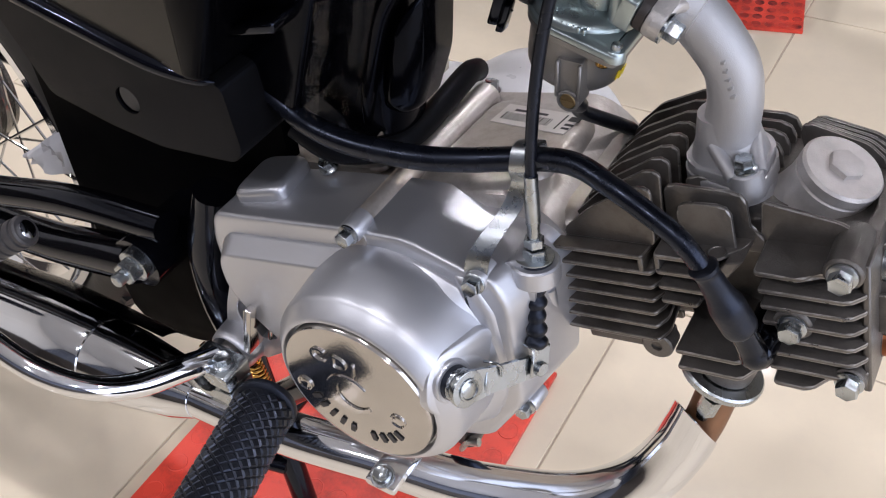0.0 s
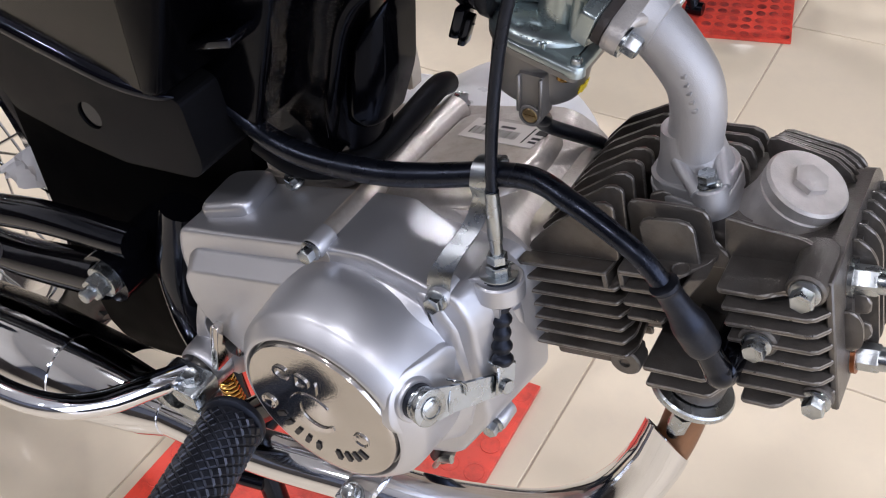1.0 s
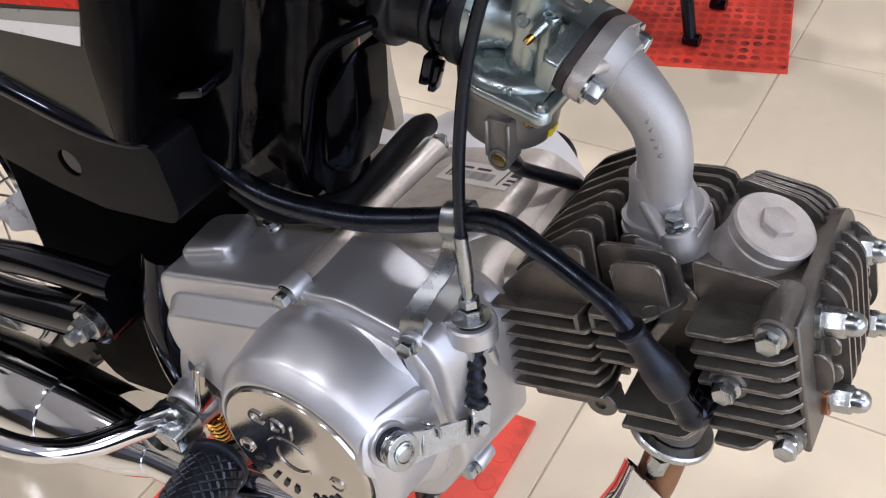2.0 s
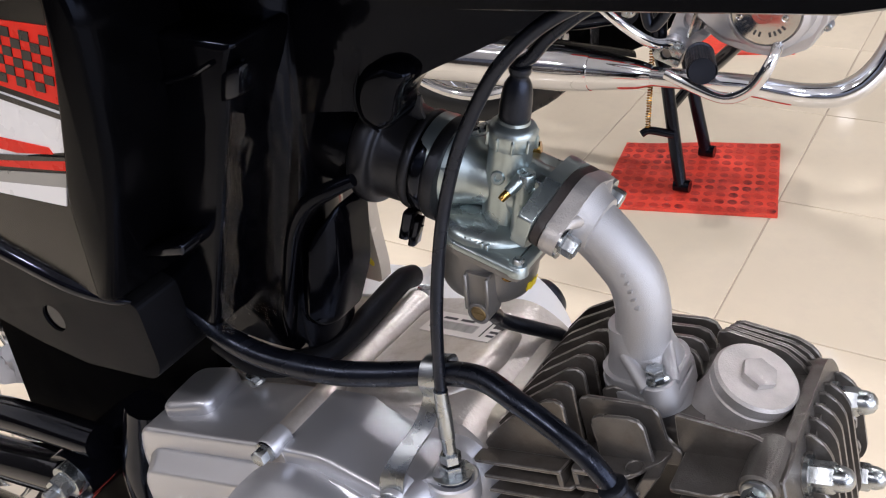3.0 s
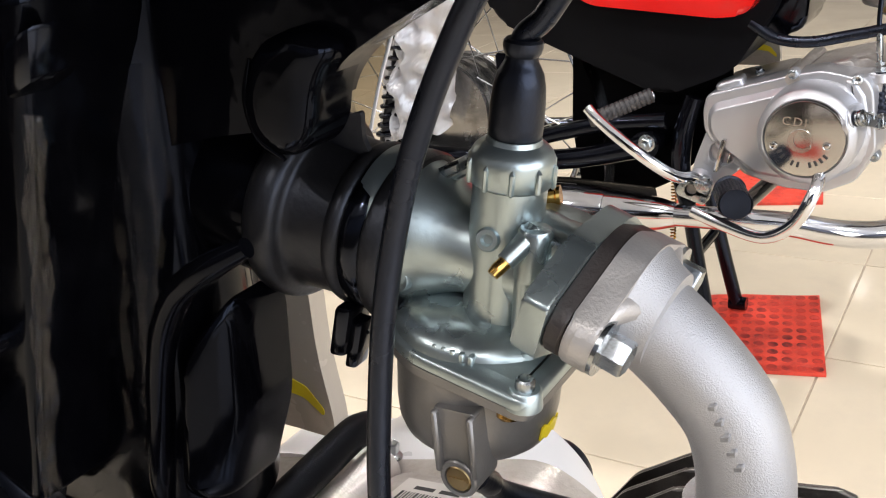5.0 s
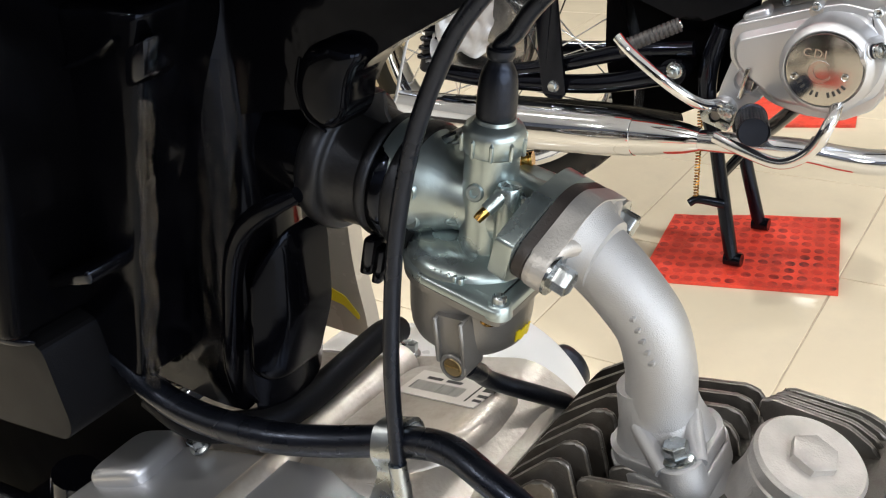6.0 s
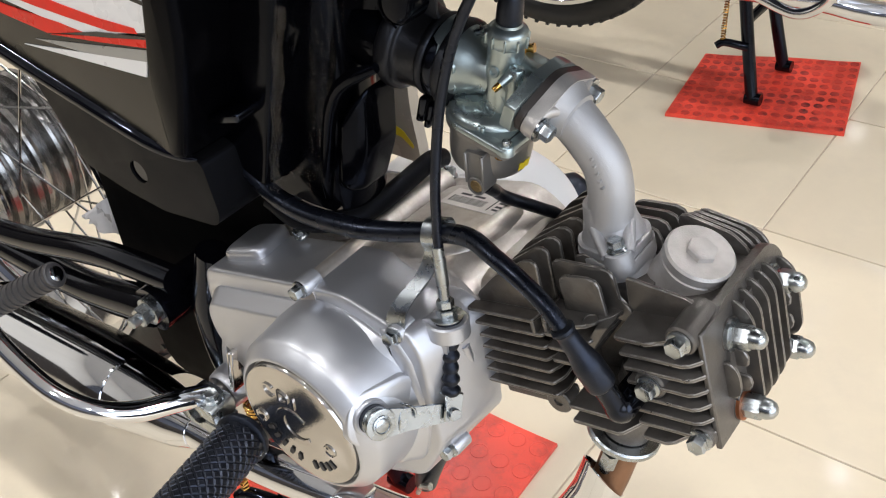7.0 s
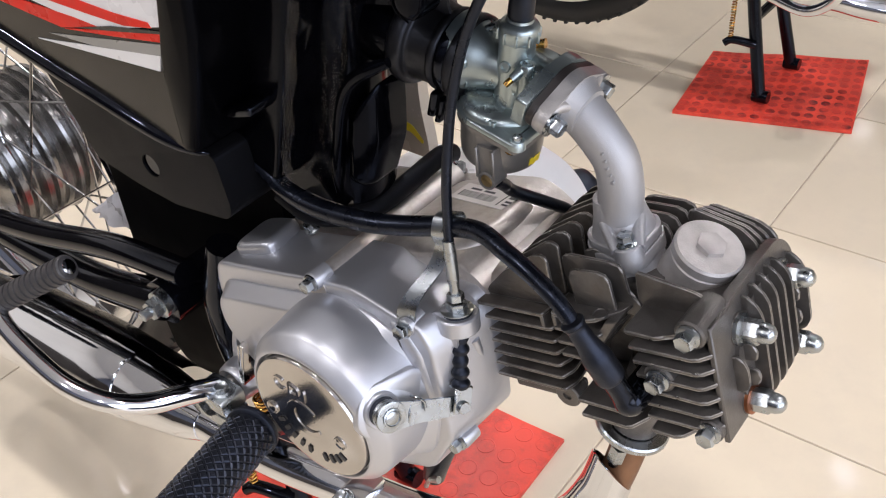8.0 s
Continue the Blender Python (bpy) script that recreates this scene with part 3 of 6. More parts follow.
revolve(bm, HOLD + CAX * 0.018, CAX, [(0, 0.0032), (0.008, 0.0032), (0.0095, 0.0037), (0.027, 0.0037), (0.029, 0.0034), (0.036, 0.0034)], 18)
part("cable_ferrule", bm, ZINC, holder)
PIN = V(0.2896, 0.4105, 0.4010)
bm = bmesh.new()
low = PIN + V(-0.0015, 0.004, 0.010)
axis = (HOLD - CAX * 0.008 - low)
prof = []
k = 5
for i in range(k):
    a0 = axis.length * i / k
    fat = (0.0060, 0.0056, 0.0051, 0.0057, 0.0054)[i]
    prof += [(a0, 0.0040), (a0 + axis.length / k * 0.26, fat * 0.96), (a0 + axis.length / k * 0.45, fat), (a0 + axis.length / k * 0.64, fat * 0.95), (a0 + axis.length / k * 0.92, 0.0040)]
prof.append((axis.length, 0.005))
revolve(bm, low, axis, prof, 20)
part("rubber_bellows", bm, RUBBER, holder, "ribbed black rubber cable bellows")
PIV = V(0.2727, 0.3693, 0.4187)
ex = (PIN - PIV).normalized()
HUB = V(0.92, -0.28, 0.27)
HUB = (HUB - ex * HUB.dot(ex)).normalized()
ez = ex.cross(HUB).normalized()
L = (PIN - PIV).length


def lev(a, b, d):
    """A place on the lever: along it, across it, out along its shaft."""
    return PIV + ex * a + ez * b + HUB * d


bm = bmesh.new()   # flat pocket in which the shaft stands
stepped(bm, [(-0.0145, 0.0135), (-0.0155, -0.004), (-0.009, -0.0145), (0.020, -0.0235), (0.0275, -0.021), (0.026, 0.012), (0.004, 0.024)], [0.008, 0.008, 0.006, 0.003, 0.003, 0.004, 0.006], lev,
        [(-0.045, -0.004), (-0.0145, 0.0), (-0.0125, 0.0006), (-0.0118, 0.0016)])
part("lever_pocket", bm, SILVER, cover)
bm = bmesh.new()
revolve(bm, PIV, HUB, [(-0.0118, 0.0118), (-0.0095, 0.0116), (-0.0088, 0.0108), (-0.0088, 0.0093), (-0.012, 0.0090)], 40)
part("pivot_collar", bm, SILVER, cover)
bm = bmesh.new()
revolve(bm, PIV, HUB, [(-0.0125, 0.0091), (-0.0062, 0.0091), (-0.0056, 0.0085), (-0.0056, 0.0)], 36)
part("pivot_seal", bm, RUBBER, cover)
bm = bmesh.new()
revolve(bm, PIV, HUB, [(-0.0075, 0.0070), (-0.0022, 0.0070), (-0.0021, 0.0097), (0.0, 0.0099), (0.0011, 0.0095), (0.0013, 0.0088)], 40)
lever = part("clutch_lever", bm, ZINC, bike, "zinc-plated clutch release lever")
bm = bmesh.new()   # return spring wound round the shaft
tube(bm, [lev(0.0083 * math.cos(a), 0.0083 * math.sin(a), -0.0058 + 0.0022 * a / 6.2832 / 2) for a in [0.35 * i for i in range(36)]], 0.0009, 8, 1)
part("return_spring", bm, ZINC, lever)
bm = bmesh.new()
prism(bm, rounded([(0.003, -0.0088), (0.010, -0.0080), (0.016, -0.0072), (L - 0.004, -0.0060), (L + 0.0052, -0.0045), (L + 0.0056, 0.003), (L, 0.0056), (0.016, 0.0070), (0.010, 0.0082), (0.003, 0.0090)], 0.003),
      lev, -0.0020, 0.0002, 0.0005, 1)
part("arm", bm, ZINC, lever)
bm = bmesh.new()   # bead pressed across the arm
tube(bm, [lev(0.0128, -0.0055, 0.0), lev(0.0124, 0.0, 0.0003), lev(0.0128, 0.0055, 0.0)], [0.0005, 0.0009, 0.0005], 8, 3)
part("pressed_bead", bm, ZINC, lever)
bm = bmesh.new()
revolve(bm, PIV, HUB, [(0.0010, 0.0062), (0.0022, 0.0059), (0.0025, 0.0050), (0.0020, 0.0046), (0.0026, 0.0038), (0.0026, 0)], 28)
part("rivet_head", bm, ZINC, lever)
bm = bmesh.new()
tube(bm, [lev(0.016, -0.0085, -0.006), lev(0.0165, -0.0092, -0.001), lev(0.0185, -0.0088, 0.0016), lev(0.0212, -0.0062, 0.0019), lev(0.0222, -0.0015, 0.0015)], 0.0008, 8)
part("spring_hook", bm, ZINC, lever)
bm = bmesh.new()   # bent sheet clevis round the arm's end
revolve(bm, PIN - HUB * 0.006, HUB, [(0, 0.0040), (0.0105, 0.0040), (0.0112, 0.0034), (0.0112, 0)], 20)
box(bm, (L - 0.0062, -0.0125, 0.0012), (L + 0.0066, 0.0042, 0.0030), lev, 0.0008, 1)
box(bm, (L - 0.0062, -0.0125, -0.0085), (L + 0.0066, -0.0108, 0.0030), lev, 0.0007, 1)
box(bm, (L - 0.0062, -0.0125, -0.0085), (L + 0.0066, 0.0042, -0.0068), lev, 0.0007, 1)
part("clevis", bm, ZINC, lever)

# kick starter
KB = V(0.076, 0.418, 0.315)
bm = bmesh.new()
revolve(bm, KB, RIGHT, [(-0.02, 0.0185), (0.018, 0.0165), (0.023, 0.0155), (0.0245, 0.0138), (0.022, 0.0118), (0.012, 0.011), (0.012, 0)], 36)
prism(bm, rounded([(0.06, 0.305), (0.09, 0.302), (0.128, 0.335), (0.135, 0.385), (0.085, 0.385), (0.07, 0.345)], 0.006), lambda a, b, d: V(a, d, b), 0.45, 0.408, 0.003, 2)
revolve(bm, V(0.106, 0.400, 0.357), RIGHT, [(-0.010, 0.0182), (0.0, 0.0176), (0.0011, 0.0170), (0.0008, 0.0162), (-0.009, 0.0156)], 40)
part("kick_boss", bm, SILVER, cover)
for x, wide, out, low in ((0.1030, 0.0056, 0.3870, 0.335), (0.1150, 0.003, 0.3960, 0.345)):   # polished ribs beside the boss
    bm = bmesh.new()
    box(bm, (x, out, low), (x + wide, 0.412, 0.3780), lambda a, b, c: V(a + (c - 0.355) * 0.25, b, c), 0.001, 2)
    part("boss_rib", bm, BADGE, cover, "polished rib")
bm = bmesh.new()
revolve(bm, KB, RIGHT, [(0, 0.0085), (0.02, 0.0085), (0.022, 0.0078), (0.0445, 0.0078), (0.0455, 0.007), (0.0455, 0)], 24)
kick = part("kick_starter", bm, BOWL, bike, "chrome kick starter with ribbed black rubber pedal, folded up")
bm = bmesh.new()
ring = [(0.076 + 0.0092 * math.cos(radians(g)), 0.315 + 0.0092 * math.sin(radians(g))) for g in range(-352, -7, 12)][::-1]
corners = ((0.0945, 0.3055, 0.004, -90), (0.0955, 0.3255, 0.003, 0), (0.0700, 0.3215, 0.008, 70), (0.0665, 0.3105, 0.0085, 160))
jaw = [(cx + r * math.cos(radians(g + 22.5 * k)), cz + r * math.sin(radians(g + 22.5 * k))) for cx, cz, r, g in corners for k in range(5)]
prism(bm, jaw[:5] + [(0.0985, 0.3137)] + ring + [(0.0985, 0.3163)] + jaw[5:], lambda a, b, d: V(a, d, b), 0.3885, 0.3665, 0.0012, 2, True)   # split cast clamp
part("clamp", bm, ZINC, kick)
bm = bmesh.new()
hexhead(bm, V(0.0880, 0.3770, 0.3285), (0.03, 0, 1), 0.0095, 0.006, 0.0066)
part("clamp_bolt", bm, ZINC, kick)
bm = bmesh.new()
tube(bm, [V(0.0785, 0.380, 0.3255), V(0.0730, 0.3600, 0.3340), V(0.0617, 0.3345, 0.3398), V(0.0459, 0.3134, 0.3506), V(0.0191, 0.3020, 0.3629), V(-0.0170, 0.3007, 0.3758), V(-0.0459, 0.3028, 0.3866), V(-0.064, 0.308, 0.3940)],
     [0.0085, 0.0085, 0.0080, 0.0076, 0.0075, 0.0075, 0.0072, 0.0075], 20, 8)
part("arm", bm, CHROME, kick)
bm = bmesh.new()
pa, pb = V(-0.068, 0.310, 0.3930), V(-0.003, 0.3444, 0.4313)
ax = (pb - pa)
prof = [(0, 0.008), (0.004, 0.010)]
for i in range(12):
    a0 = 0.006 + i * 0.0062
    prof += [(a0, 0.0096), (a0 + 0.0040, 0.0096), (a0 + 0.0044, 0.0084), (a0 + 0.0060, 0.0084)]
prof += [(0.0800, 0.0094), (0.0825, 0.0096), (0.0835, 0.0084), (0.0835, 0.005)]
revolve(bm, pa, ax, prof, 24)
part("pedal_rubber", bm, DUSTYRUBBER, kick, "ribbed dusty grey rubber")
bm = bmesh.new()
revolve(bm, pa, ax, [(0.0810, 0.0062), (0.0850, 0.0058), (0.0862, 0.004), (0.0862, 0)], 20)
part("pedal_end", bm, CHROME, kick)

# ---- cylinder ----
bm = bmesh.new()
prism(bm, rounded([(-0.030, -0.022), (0.034, -0.022), (0.034, 0.043), (-0.030, 0.043)], 0.012), lambda a, b, d: E(d, a, b), 0.08, 0.1375)
barrel = part("cylinder", bm, BARREL, bike, "finned grey cast aluminium cylinder")


def plate(pts, put, d, thick, parent, r=0.003, name="fin"):
    bm = bmesh.new()
    for f in prism(bm, rounded(pts, r, 3), put, d - thick / 2, d + thick / 2, 0.0008, 2, True):
        f.material_index = 1   # edges rubbed bright
    return part(name, bm, [BARREL if parent is barrel else FIN, FINEDGE], parent)


def flat_fin(a, b, d):
    """Outline in u, v; depth along w."""
    return E(a, b, d)


for i, w in enumerate((0.0405, 0.031, 0.0217, 0.0128, 0.0036, -0.0056, -0.0152)):
    back, front = 0.081 - 0.0006 * i, 0.1325 - 0.0006 * i
    for s in (-1, 1):
        out = 0.0585 - 0.0004 * i
        if i == 0:
            pts = [(back, s * 0.026), (back, s * out), (front - 0.004, s * out), (front + 0.002, s * 0.026)]
        else:
            pts = [(back, s * 0.026), (back, s * out), (front, s * out), (front + 0.003, s * (out - 0.009)), (front + 0.001, s * 0.026)]
        plate(pts, flat_fin, w, 0.0024, barrel, 0.0025)
bm = bmesh.new()   # wall that closes the end of the upper two fins
box(bm, (0.1258, -0.0578, 0.0310), (0.1284, -0.0300, 0.0405), E, 0.0005, 1)
part("fin_wall", bm, FIN, barrel)
for i in range(9):
    v = -0.0485 + i * 0.0122
    top = 0.078 - abs(i - 1.0) * 0.0009
    plate([(0.084, 0.042), (0.086, 0.0475), (0.101, 0.0605 + 0.0008 * (i % 2)), (0.128, top - 0.001), (0.1345, top - 0.003), (0.1325, 0.042)], lat, v, 0.0025, barrel, 0.003)
    plate([(0.086, -0.021), (0.086, -0.027), (0.130, -0.027), (0.130, -0.021)], lat, v, 0.0025, barrel, 0.002)

# ---- cylinder head ----
bm = bmesh.new()
prism(bm, rounded([(-0.036, -0.026), (0.040, -0.026), (0.040, 0.046), (-0.036, 0.046)], 0.008), lambda a, b, d: E(d, a, b), 0.186, 0.2268)
prism(bm, rounded([(-0.018, -0.034), (0.040, -0.034), (0.040, 0.0505), (-0.03, 0.0505), (-0.03, 0.036), (-0.018, 0.03)], 0.004), lambda a, b, d: E(d, a, b), 0.139, 0.1862)
head = part("cylinder_head", bm, FIN, bike, "finned grey cast aluminium cylinder head")
# upright plates on top
plate([(0.134, 0.036), (0.1355, 0.0680), (0.139, 0.0700), (0.1690, 0.0685), (0.1735, 0.0655), (0.1745, 0.048), (0.180, 0.046), (0.181, 0.036)], lat, -0.0365, 0.0025, head)
plate([(0.1440, 0.040), (0.1440, 0.0630), (0.1465, 0.0660), (0.1650, 0.0665), (0.1690, 0.0635), (0.1705, 0.040)], lat, -0.0445, 0.0026, head)
plate([(0.178, 0.038), (0.1800, 0.0645), (0.2140, 0.0560), (0.2190, 0.0525), (0.2205, 0.038)], lat, -0.0350, 0.0025, head)
for i, v in enumerate((0.0, 0.012, 0.023, 0.034, 0.044)):
    plate([(0.141, 0.044), (0.141, 0.066 - 0.0016 * i), (0.146, 0.069 - 0.0016 * i), (0.172, 0.067 - 0.0016 * i), (0.176, 0.062 - 0.0016 * i), (0.176, 0.044)], lat, v, 0.0025, head)
for i, v in enumerate((0.0245, 0.031, 0.038, 0.0455)):
    plate([(0.184, 0.044), (0.181, 0.066 - 0.003 * i), (0.185, 0.0685 - 0.003 * i), (0.212, 0.0585 - 0.0025 * i), (0.2205, 0.049 - 0.0015 * i), (0.226, 0.01), (0.2, 0.01)], lat, v, 0.0025, head)
for v in (-0.034, -0.022):
    plate([(0.140, 0.044), (0.140, 0.064), (0.15, 0.066), (0.158, 0.06), (0.158, 0.044)], lat, v, 0.0025, head)
# shelf plates and level fins at the sides
plate([(0.134, -0.03), (0.134, -0.0580), (0.1600, -0.0580), (0.1755, -0.042), (0.1755, -0.03)], flat_fin, 0.0425, 0.0026, head)
plate([(0.181, -0.03), (0.1815, -0.0600), (0.2030, -0.0605), (0.2065, -0.0555), (0.2225, -0.0545), (0.2275, -0.048), (0.2275, -0.03)], flat_fin, 0.0422, 0.0026, head)
for i, w in enumerate((0.0328, 0.0236, 0.0144, 0.005, -0.0042, -0.0135)):
    k = 0.0005 * i
    plate([(0.183 + k, -0.03), (0.183 + k, -0.0605), (0.2215 + k * 0.6, -0.0605), (0.2285, -0.053), (0.2285, -0.03)], flat_fin, w, 0.0024, head, 0.002)
    plate([(0.15, 0.04), (0.15, 0.0505), (0.220, 0.0505), (0.226, 0.046), (0.226, 0.04)], flat_fin, w, 0.0024, head, 0.002)
plate([(0.186, -0.03), (0.187, -0.062), (0.204, -0.062), (0.212, -0.05), (0.226, -0.046), (0.226, -0.03)], flat_fin, -0.0225, 0.0024, head, 0.003)
for w, o in ((0.0335, 0.0585), (0.0242, 0.0585), (0.0145, 0.0575)):
    plate([(0.1345, -0.015), (0.1345, -o), (0.163 - (0.0312 - w) * 0.6, -o), (0.168 - (0.0312 - w) * 0.8, -0.04), (0.168 - (0.0312 - w) * 0.8, -0.015)], flat_fin, w, 0.0024, head, 0.002)
bm = bmesh.new()   # wall that closes the end of the shelf
box(bm, (0.1343, -0.0574, 0.0335), (0.1369, -0.0300, 0.0425), E, 0.0005, 1)
part("fin_wall", bm, FIN, head)
for w in (-0.0185, -0.0295):
    plate([(0.137, -0.015), (0.1375, -0.058), (0.170, -0.058), (0.177, -0.046), (0.177, -0.015)], flat_fin, w, 0.0026, head, 0.002)
bm = bmesh.new()   # cast ring on the shelf
revolve(bm, E(0.1630, -0.0505, 0.0436), EW, [(-0.0005, 0.0048), (0.0005, 0.0047), (0.0007, 0.0042), (0.0002, 0.0037), (0.0, 0.0)], 24)
part("cast_ring", bm, FIN, head)
bm = bmesh.new()   # plug well wall
prism(bm, [(0.168, 0.0420), (0.1762, 0.0440), (0.160, 0.022), (0.152, 0.020)], lat, -0.034, -0.0555, 0.0006, 1)
part("plug_well", bm, FIN, head)
bm = bmesh.new()   # edge frame against the front cover
box(bm, (0.2255, -0.0535, -0.0255), (0.2290, -0.0300, 0.0490), E, 0.0008, 1)
part("edge_frame", bm, FIN, head)
# bosses and bolts
for u, v, w, r in ((0.2190, -0.0575, 0.0460, 0.0085), (0.1975, -0.0598, 0.0146, 0.0088), (0.2208, -0.058, -0.0162, 0.0072)):
    bm = bmesh.new()
    revolve(bm, E(u, -0.03, w), RIGHT, [(0, r), (-v - 0.031, r), (-v - 0.03, r - 0.0012)], 24)
    part("boss", bm, FIN, head)
    bm = bmesh.new()
    hexhead(bm, E(u, v - 0.0002, w), RIGHT, 0.0092, 0.006, 0.0066)
    part("head_bolt", bm, ZINC, head, "zinc-plated hexagon flange bolt")
bm = bmesh.new()   # small lug under the joint
revolve(bm, E(0.1245, -0.046, -0.0245), RIGHT, [(-0.006, 0.0085), (0.004, 0.0085), (0.005, 0.0076), (0.005, 0.003), (0.002, 0.003)], 24)
part("lug", bm, FIN, head)

# tappet cap
CAPAX = V(0.32, -0.06, 0.94).normalized()
CAPC = E(0.2075, -0.003, 0.0633)
bm = bmesh.new()
revolve(bm, CAPC - CAPAX * 0.05, CAPAX, [(0, 0.024), (0.016, 0.0228), (0.027, 0.0204), (0.033, 0.0193), (0.0415, 0.0190), (0.0421, 0.0182), (0.043, 0.0172)], 48)
part("cap_neck", bm, CASTFLANGE, head)
bm = bmesh.new()
revolve(bm, CAPC - CAPAX * 0.0075, CAPAX, [(0, 0.0178), (0.001, 0.0193), (0.006, 0.0194), (0.0075, 0.0182), (0.0072, 0.0)], 56)
capo = part("tappet_cap", bm, CASTFLANGE, head, "round cast aluminium tappet cap with square lug")
bm = bmesh.new()
hexhead(bm, CAPC - CAPAX * 0.0006, CAPAX, 0.0145, 0.0038, dish=False)
part("lug", bm, CASTFLANGE, capo)

# front cover with upright fins
bm = bmesh.new()
ring = rounded([(-0.0475, 0.042), (-0.0485, 0.0), (-0.034, -0.0255), (0.034, -0.0255), (0.0465, -0.004), (0.0465, 0.036), (0.032, 0.0515), (-0.030, 0.0515)], [0.009, 0.014, 0.014, 0.014, 0.012, 0.012, 0.012, 0.012], 6)
prism(bm, ring, lambda a, b, d: E(d, a, b), 0.2272, 0.2325, 0.0012, 2)
front = part("front_cover", bm, FIN, head, "finned cast aluminium cover plate")
bm = bmesh.new()
prism(bm, [(0.036 * math.cos(2 * math.pi * i / 40), 0.035 * math.sin(2 * math.pi * i / 40) + 0.008) for i in range(40)], lambda a, b, d: E(d, a, b), 0.232, 0.2352, 0.002, 2)
part("bulge", bm, FIN, front)
for i in range(9):
    v = -0.0365 + i * 0.0093
    h = 0.0375 * math.sqrt(max(0.05, 1 - (v / 0.056) ** 2))
    if i == 0:
        plate([(0.232, -0.003), (0.238, -0.002), (0.2405, 0.003), (0.2405, 0.014), (0.2375, 0.020), (0.232, 0.021)], lat, v, 0.0022, front, 0.003)
    elif abs(abs(v) - 0.027) < 0.006:
        for s in (-1, 1):
            plate([(0.232, 0.0095 + s * 0.002), (0.242, 0.0095 + s * 0.003), (0.242, 0.0095 + s * 0.011), (0.238, 0.0095 + s * 0.0145), (0.232, 0.0095 + s * 0.0145)], lat, v, 0.0022, front, 0.003)
    else:
        plate([(0.232, -h + 0.0115), (0.2385, -h + 0.0135), (0.243, -h + 0.0215), (0.243, h - 0.0005), (0.2385, h + 0.0085), (0.232, h + 0.0115)], lat, v, 0.0022, front, 0.004)
for j, (v, w) in enumerate(((-0.0262, 0.0305), (0.026, 0.0306), (0.0265, -0.0145), (-0.026, -0.0155))):
    bm = bmesh.new()
    revolve(bm, E(0.230, v, w), EU, [(0, 0.0098), (0.0035, 0.0092)], 24)
    part("nut_seat", bm, FIN, front)
    bm = bmesh.new()
    revolve(bm, E(0.2335, v, w), EU, [(0, 0.0088), (0.002, 0.0088)], 28)
    part("washer", bm, COPPER if j == 3 else ZINC, front, "copper sealing washer" if j == 3 else "")
    bm = bmesh.new()
    at = E(0.2355, v, w)
    hexhead(bm, at, EU, 0.0118, 0.0098, dish=False)
    revolve(bm, at, EU, [(0.0095, 0.0058), (0.0125, 0.0056), (0.0155, 0.0045), (0.017, 0.0025), (0.0174, 0.0)], 24)
    part("acorn_nut", bm, ZINC, front, "zinc-plated domed acorn nut")

for ob in [front] + list(front.children):   # seats the cover against the head
    ob.data.transform(Matrix.Translation(EU * -0.004))

# ---- intake pipe ----
bm = bmesh.new()
tube(bm, [V(0.3135, 0.4995, 0.5705), V(0.3235, 0.499, 0.5642), V(0.334, 0.498, 0.5548), V(0.3425, 0.498, 0.5432), V(0.3463, 0.4975, 0.529), V(0.347, 0.497, 0.513), V(0.3485, 0.497, 0.492)],
     [0.0136, 0.0132, 0.0128, 0.0126, 0.0126, 0.0128, 0.0135], 32, 8)
pipe = part("intake_pipe", bm, PIPE, bike, "curved sand-cast aluminium intake pipe")
FC = V(0.3140, 0.4975, 0.5722)
FAX = V(1, -0.067, -0.37).normalized()
FSIDE = (V(0.37, 0, 1).cross(FAX).normalized() + V(0.37, 0, 1).normalized() * 0.08).normalized()
FUP = FAX.cross(FSIDE).normalized()


def oval(a, b, tip=0.0085, seg=10):
    """A two-bolt flange outline: long half a, short half b, ends rounded by tip."""
    out = []
    for s in (1, -1):
        for i in range(seg):
            t = radians(-62 + 124 * i / (seg - 1))
            out.append((s * (a - tip + tip * math.cos(t)), s * tip * math.sin(t)))
        for i in range(seg):
            t = radians(62 + 56 * i / (seg - 1))
            out.append((s * b * 0.98 * math.cos(t), s * b * math.sin(t)))
    return out


def flange_at(off):
    return lambda a, b, d: FC + FAX * (d + off) + FSIDE * a + FUP * b


bm = bmesh.new()
prism(bm, oval(0.0290, 0.0178), flange_at(0), -0.0028, 0.0050, 0.0012, 2, True)
part("carburettor_flange", bm, CASTFLANGE, pipe, "rough cast aluminium flange")
bm = bmesh.new()   # cast fillet where the pipe meets the flange
revolve(bm, FC, FAX, [(0.004, 0.0178), (0.0062, 0.0165), (0.0095, 0.0145), (0.013, 0.0134)], 36)
part("flange_fillet", bm, PIPE, pipe)
for s in (-1, 1):   # webs between the bolt bosses and the pipe
    for t in (-1, 1):
        bm = bmesh.new()
        tube(bm, [FC + FAX * 0.0035 + FSIDE * s * 0.0235 + FUP * t * 0.0045, FC + FAX * 0.0038 + FSIDE * s * 0.0165 + FUP * t * 0.0072, FC + FAX * 0.0066 + FSIDE * s * 0.0100 + FUP * t * 0.0060], [0.0022, 0.0036, 0.0036], 12, 4)
        part("flange_web", bm, CASTFLANGE, pipe)
    bm = bmesh.new()
    revolve(bm, FC + FSIDE * s * 0.0214, FAX, [(0.0, 0.0080), (0.0054, 0.0076), (0.0058, 0.0070)], 24)
    part("bolt_seat", bm, CASTFLANGE, pipe)
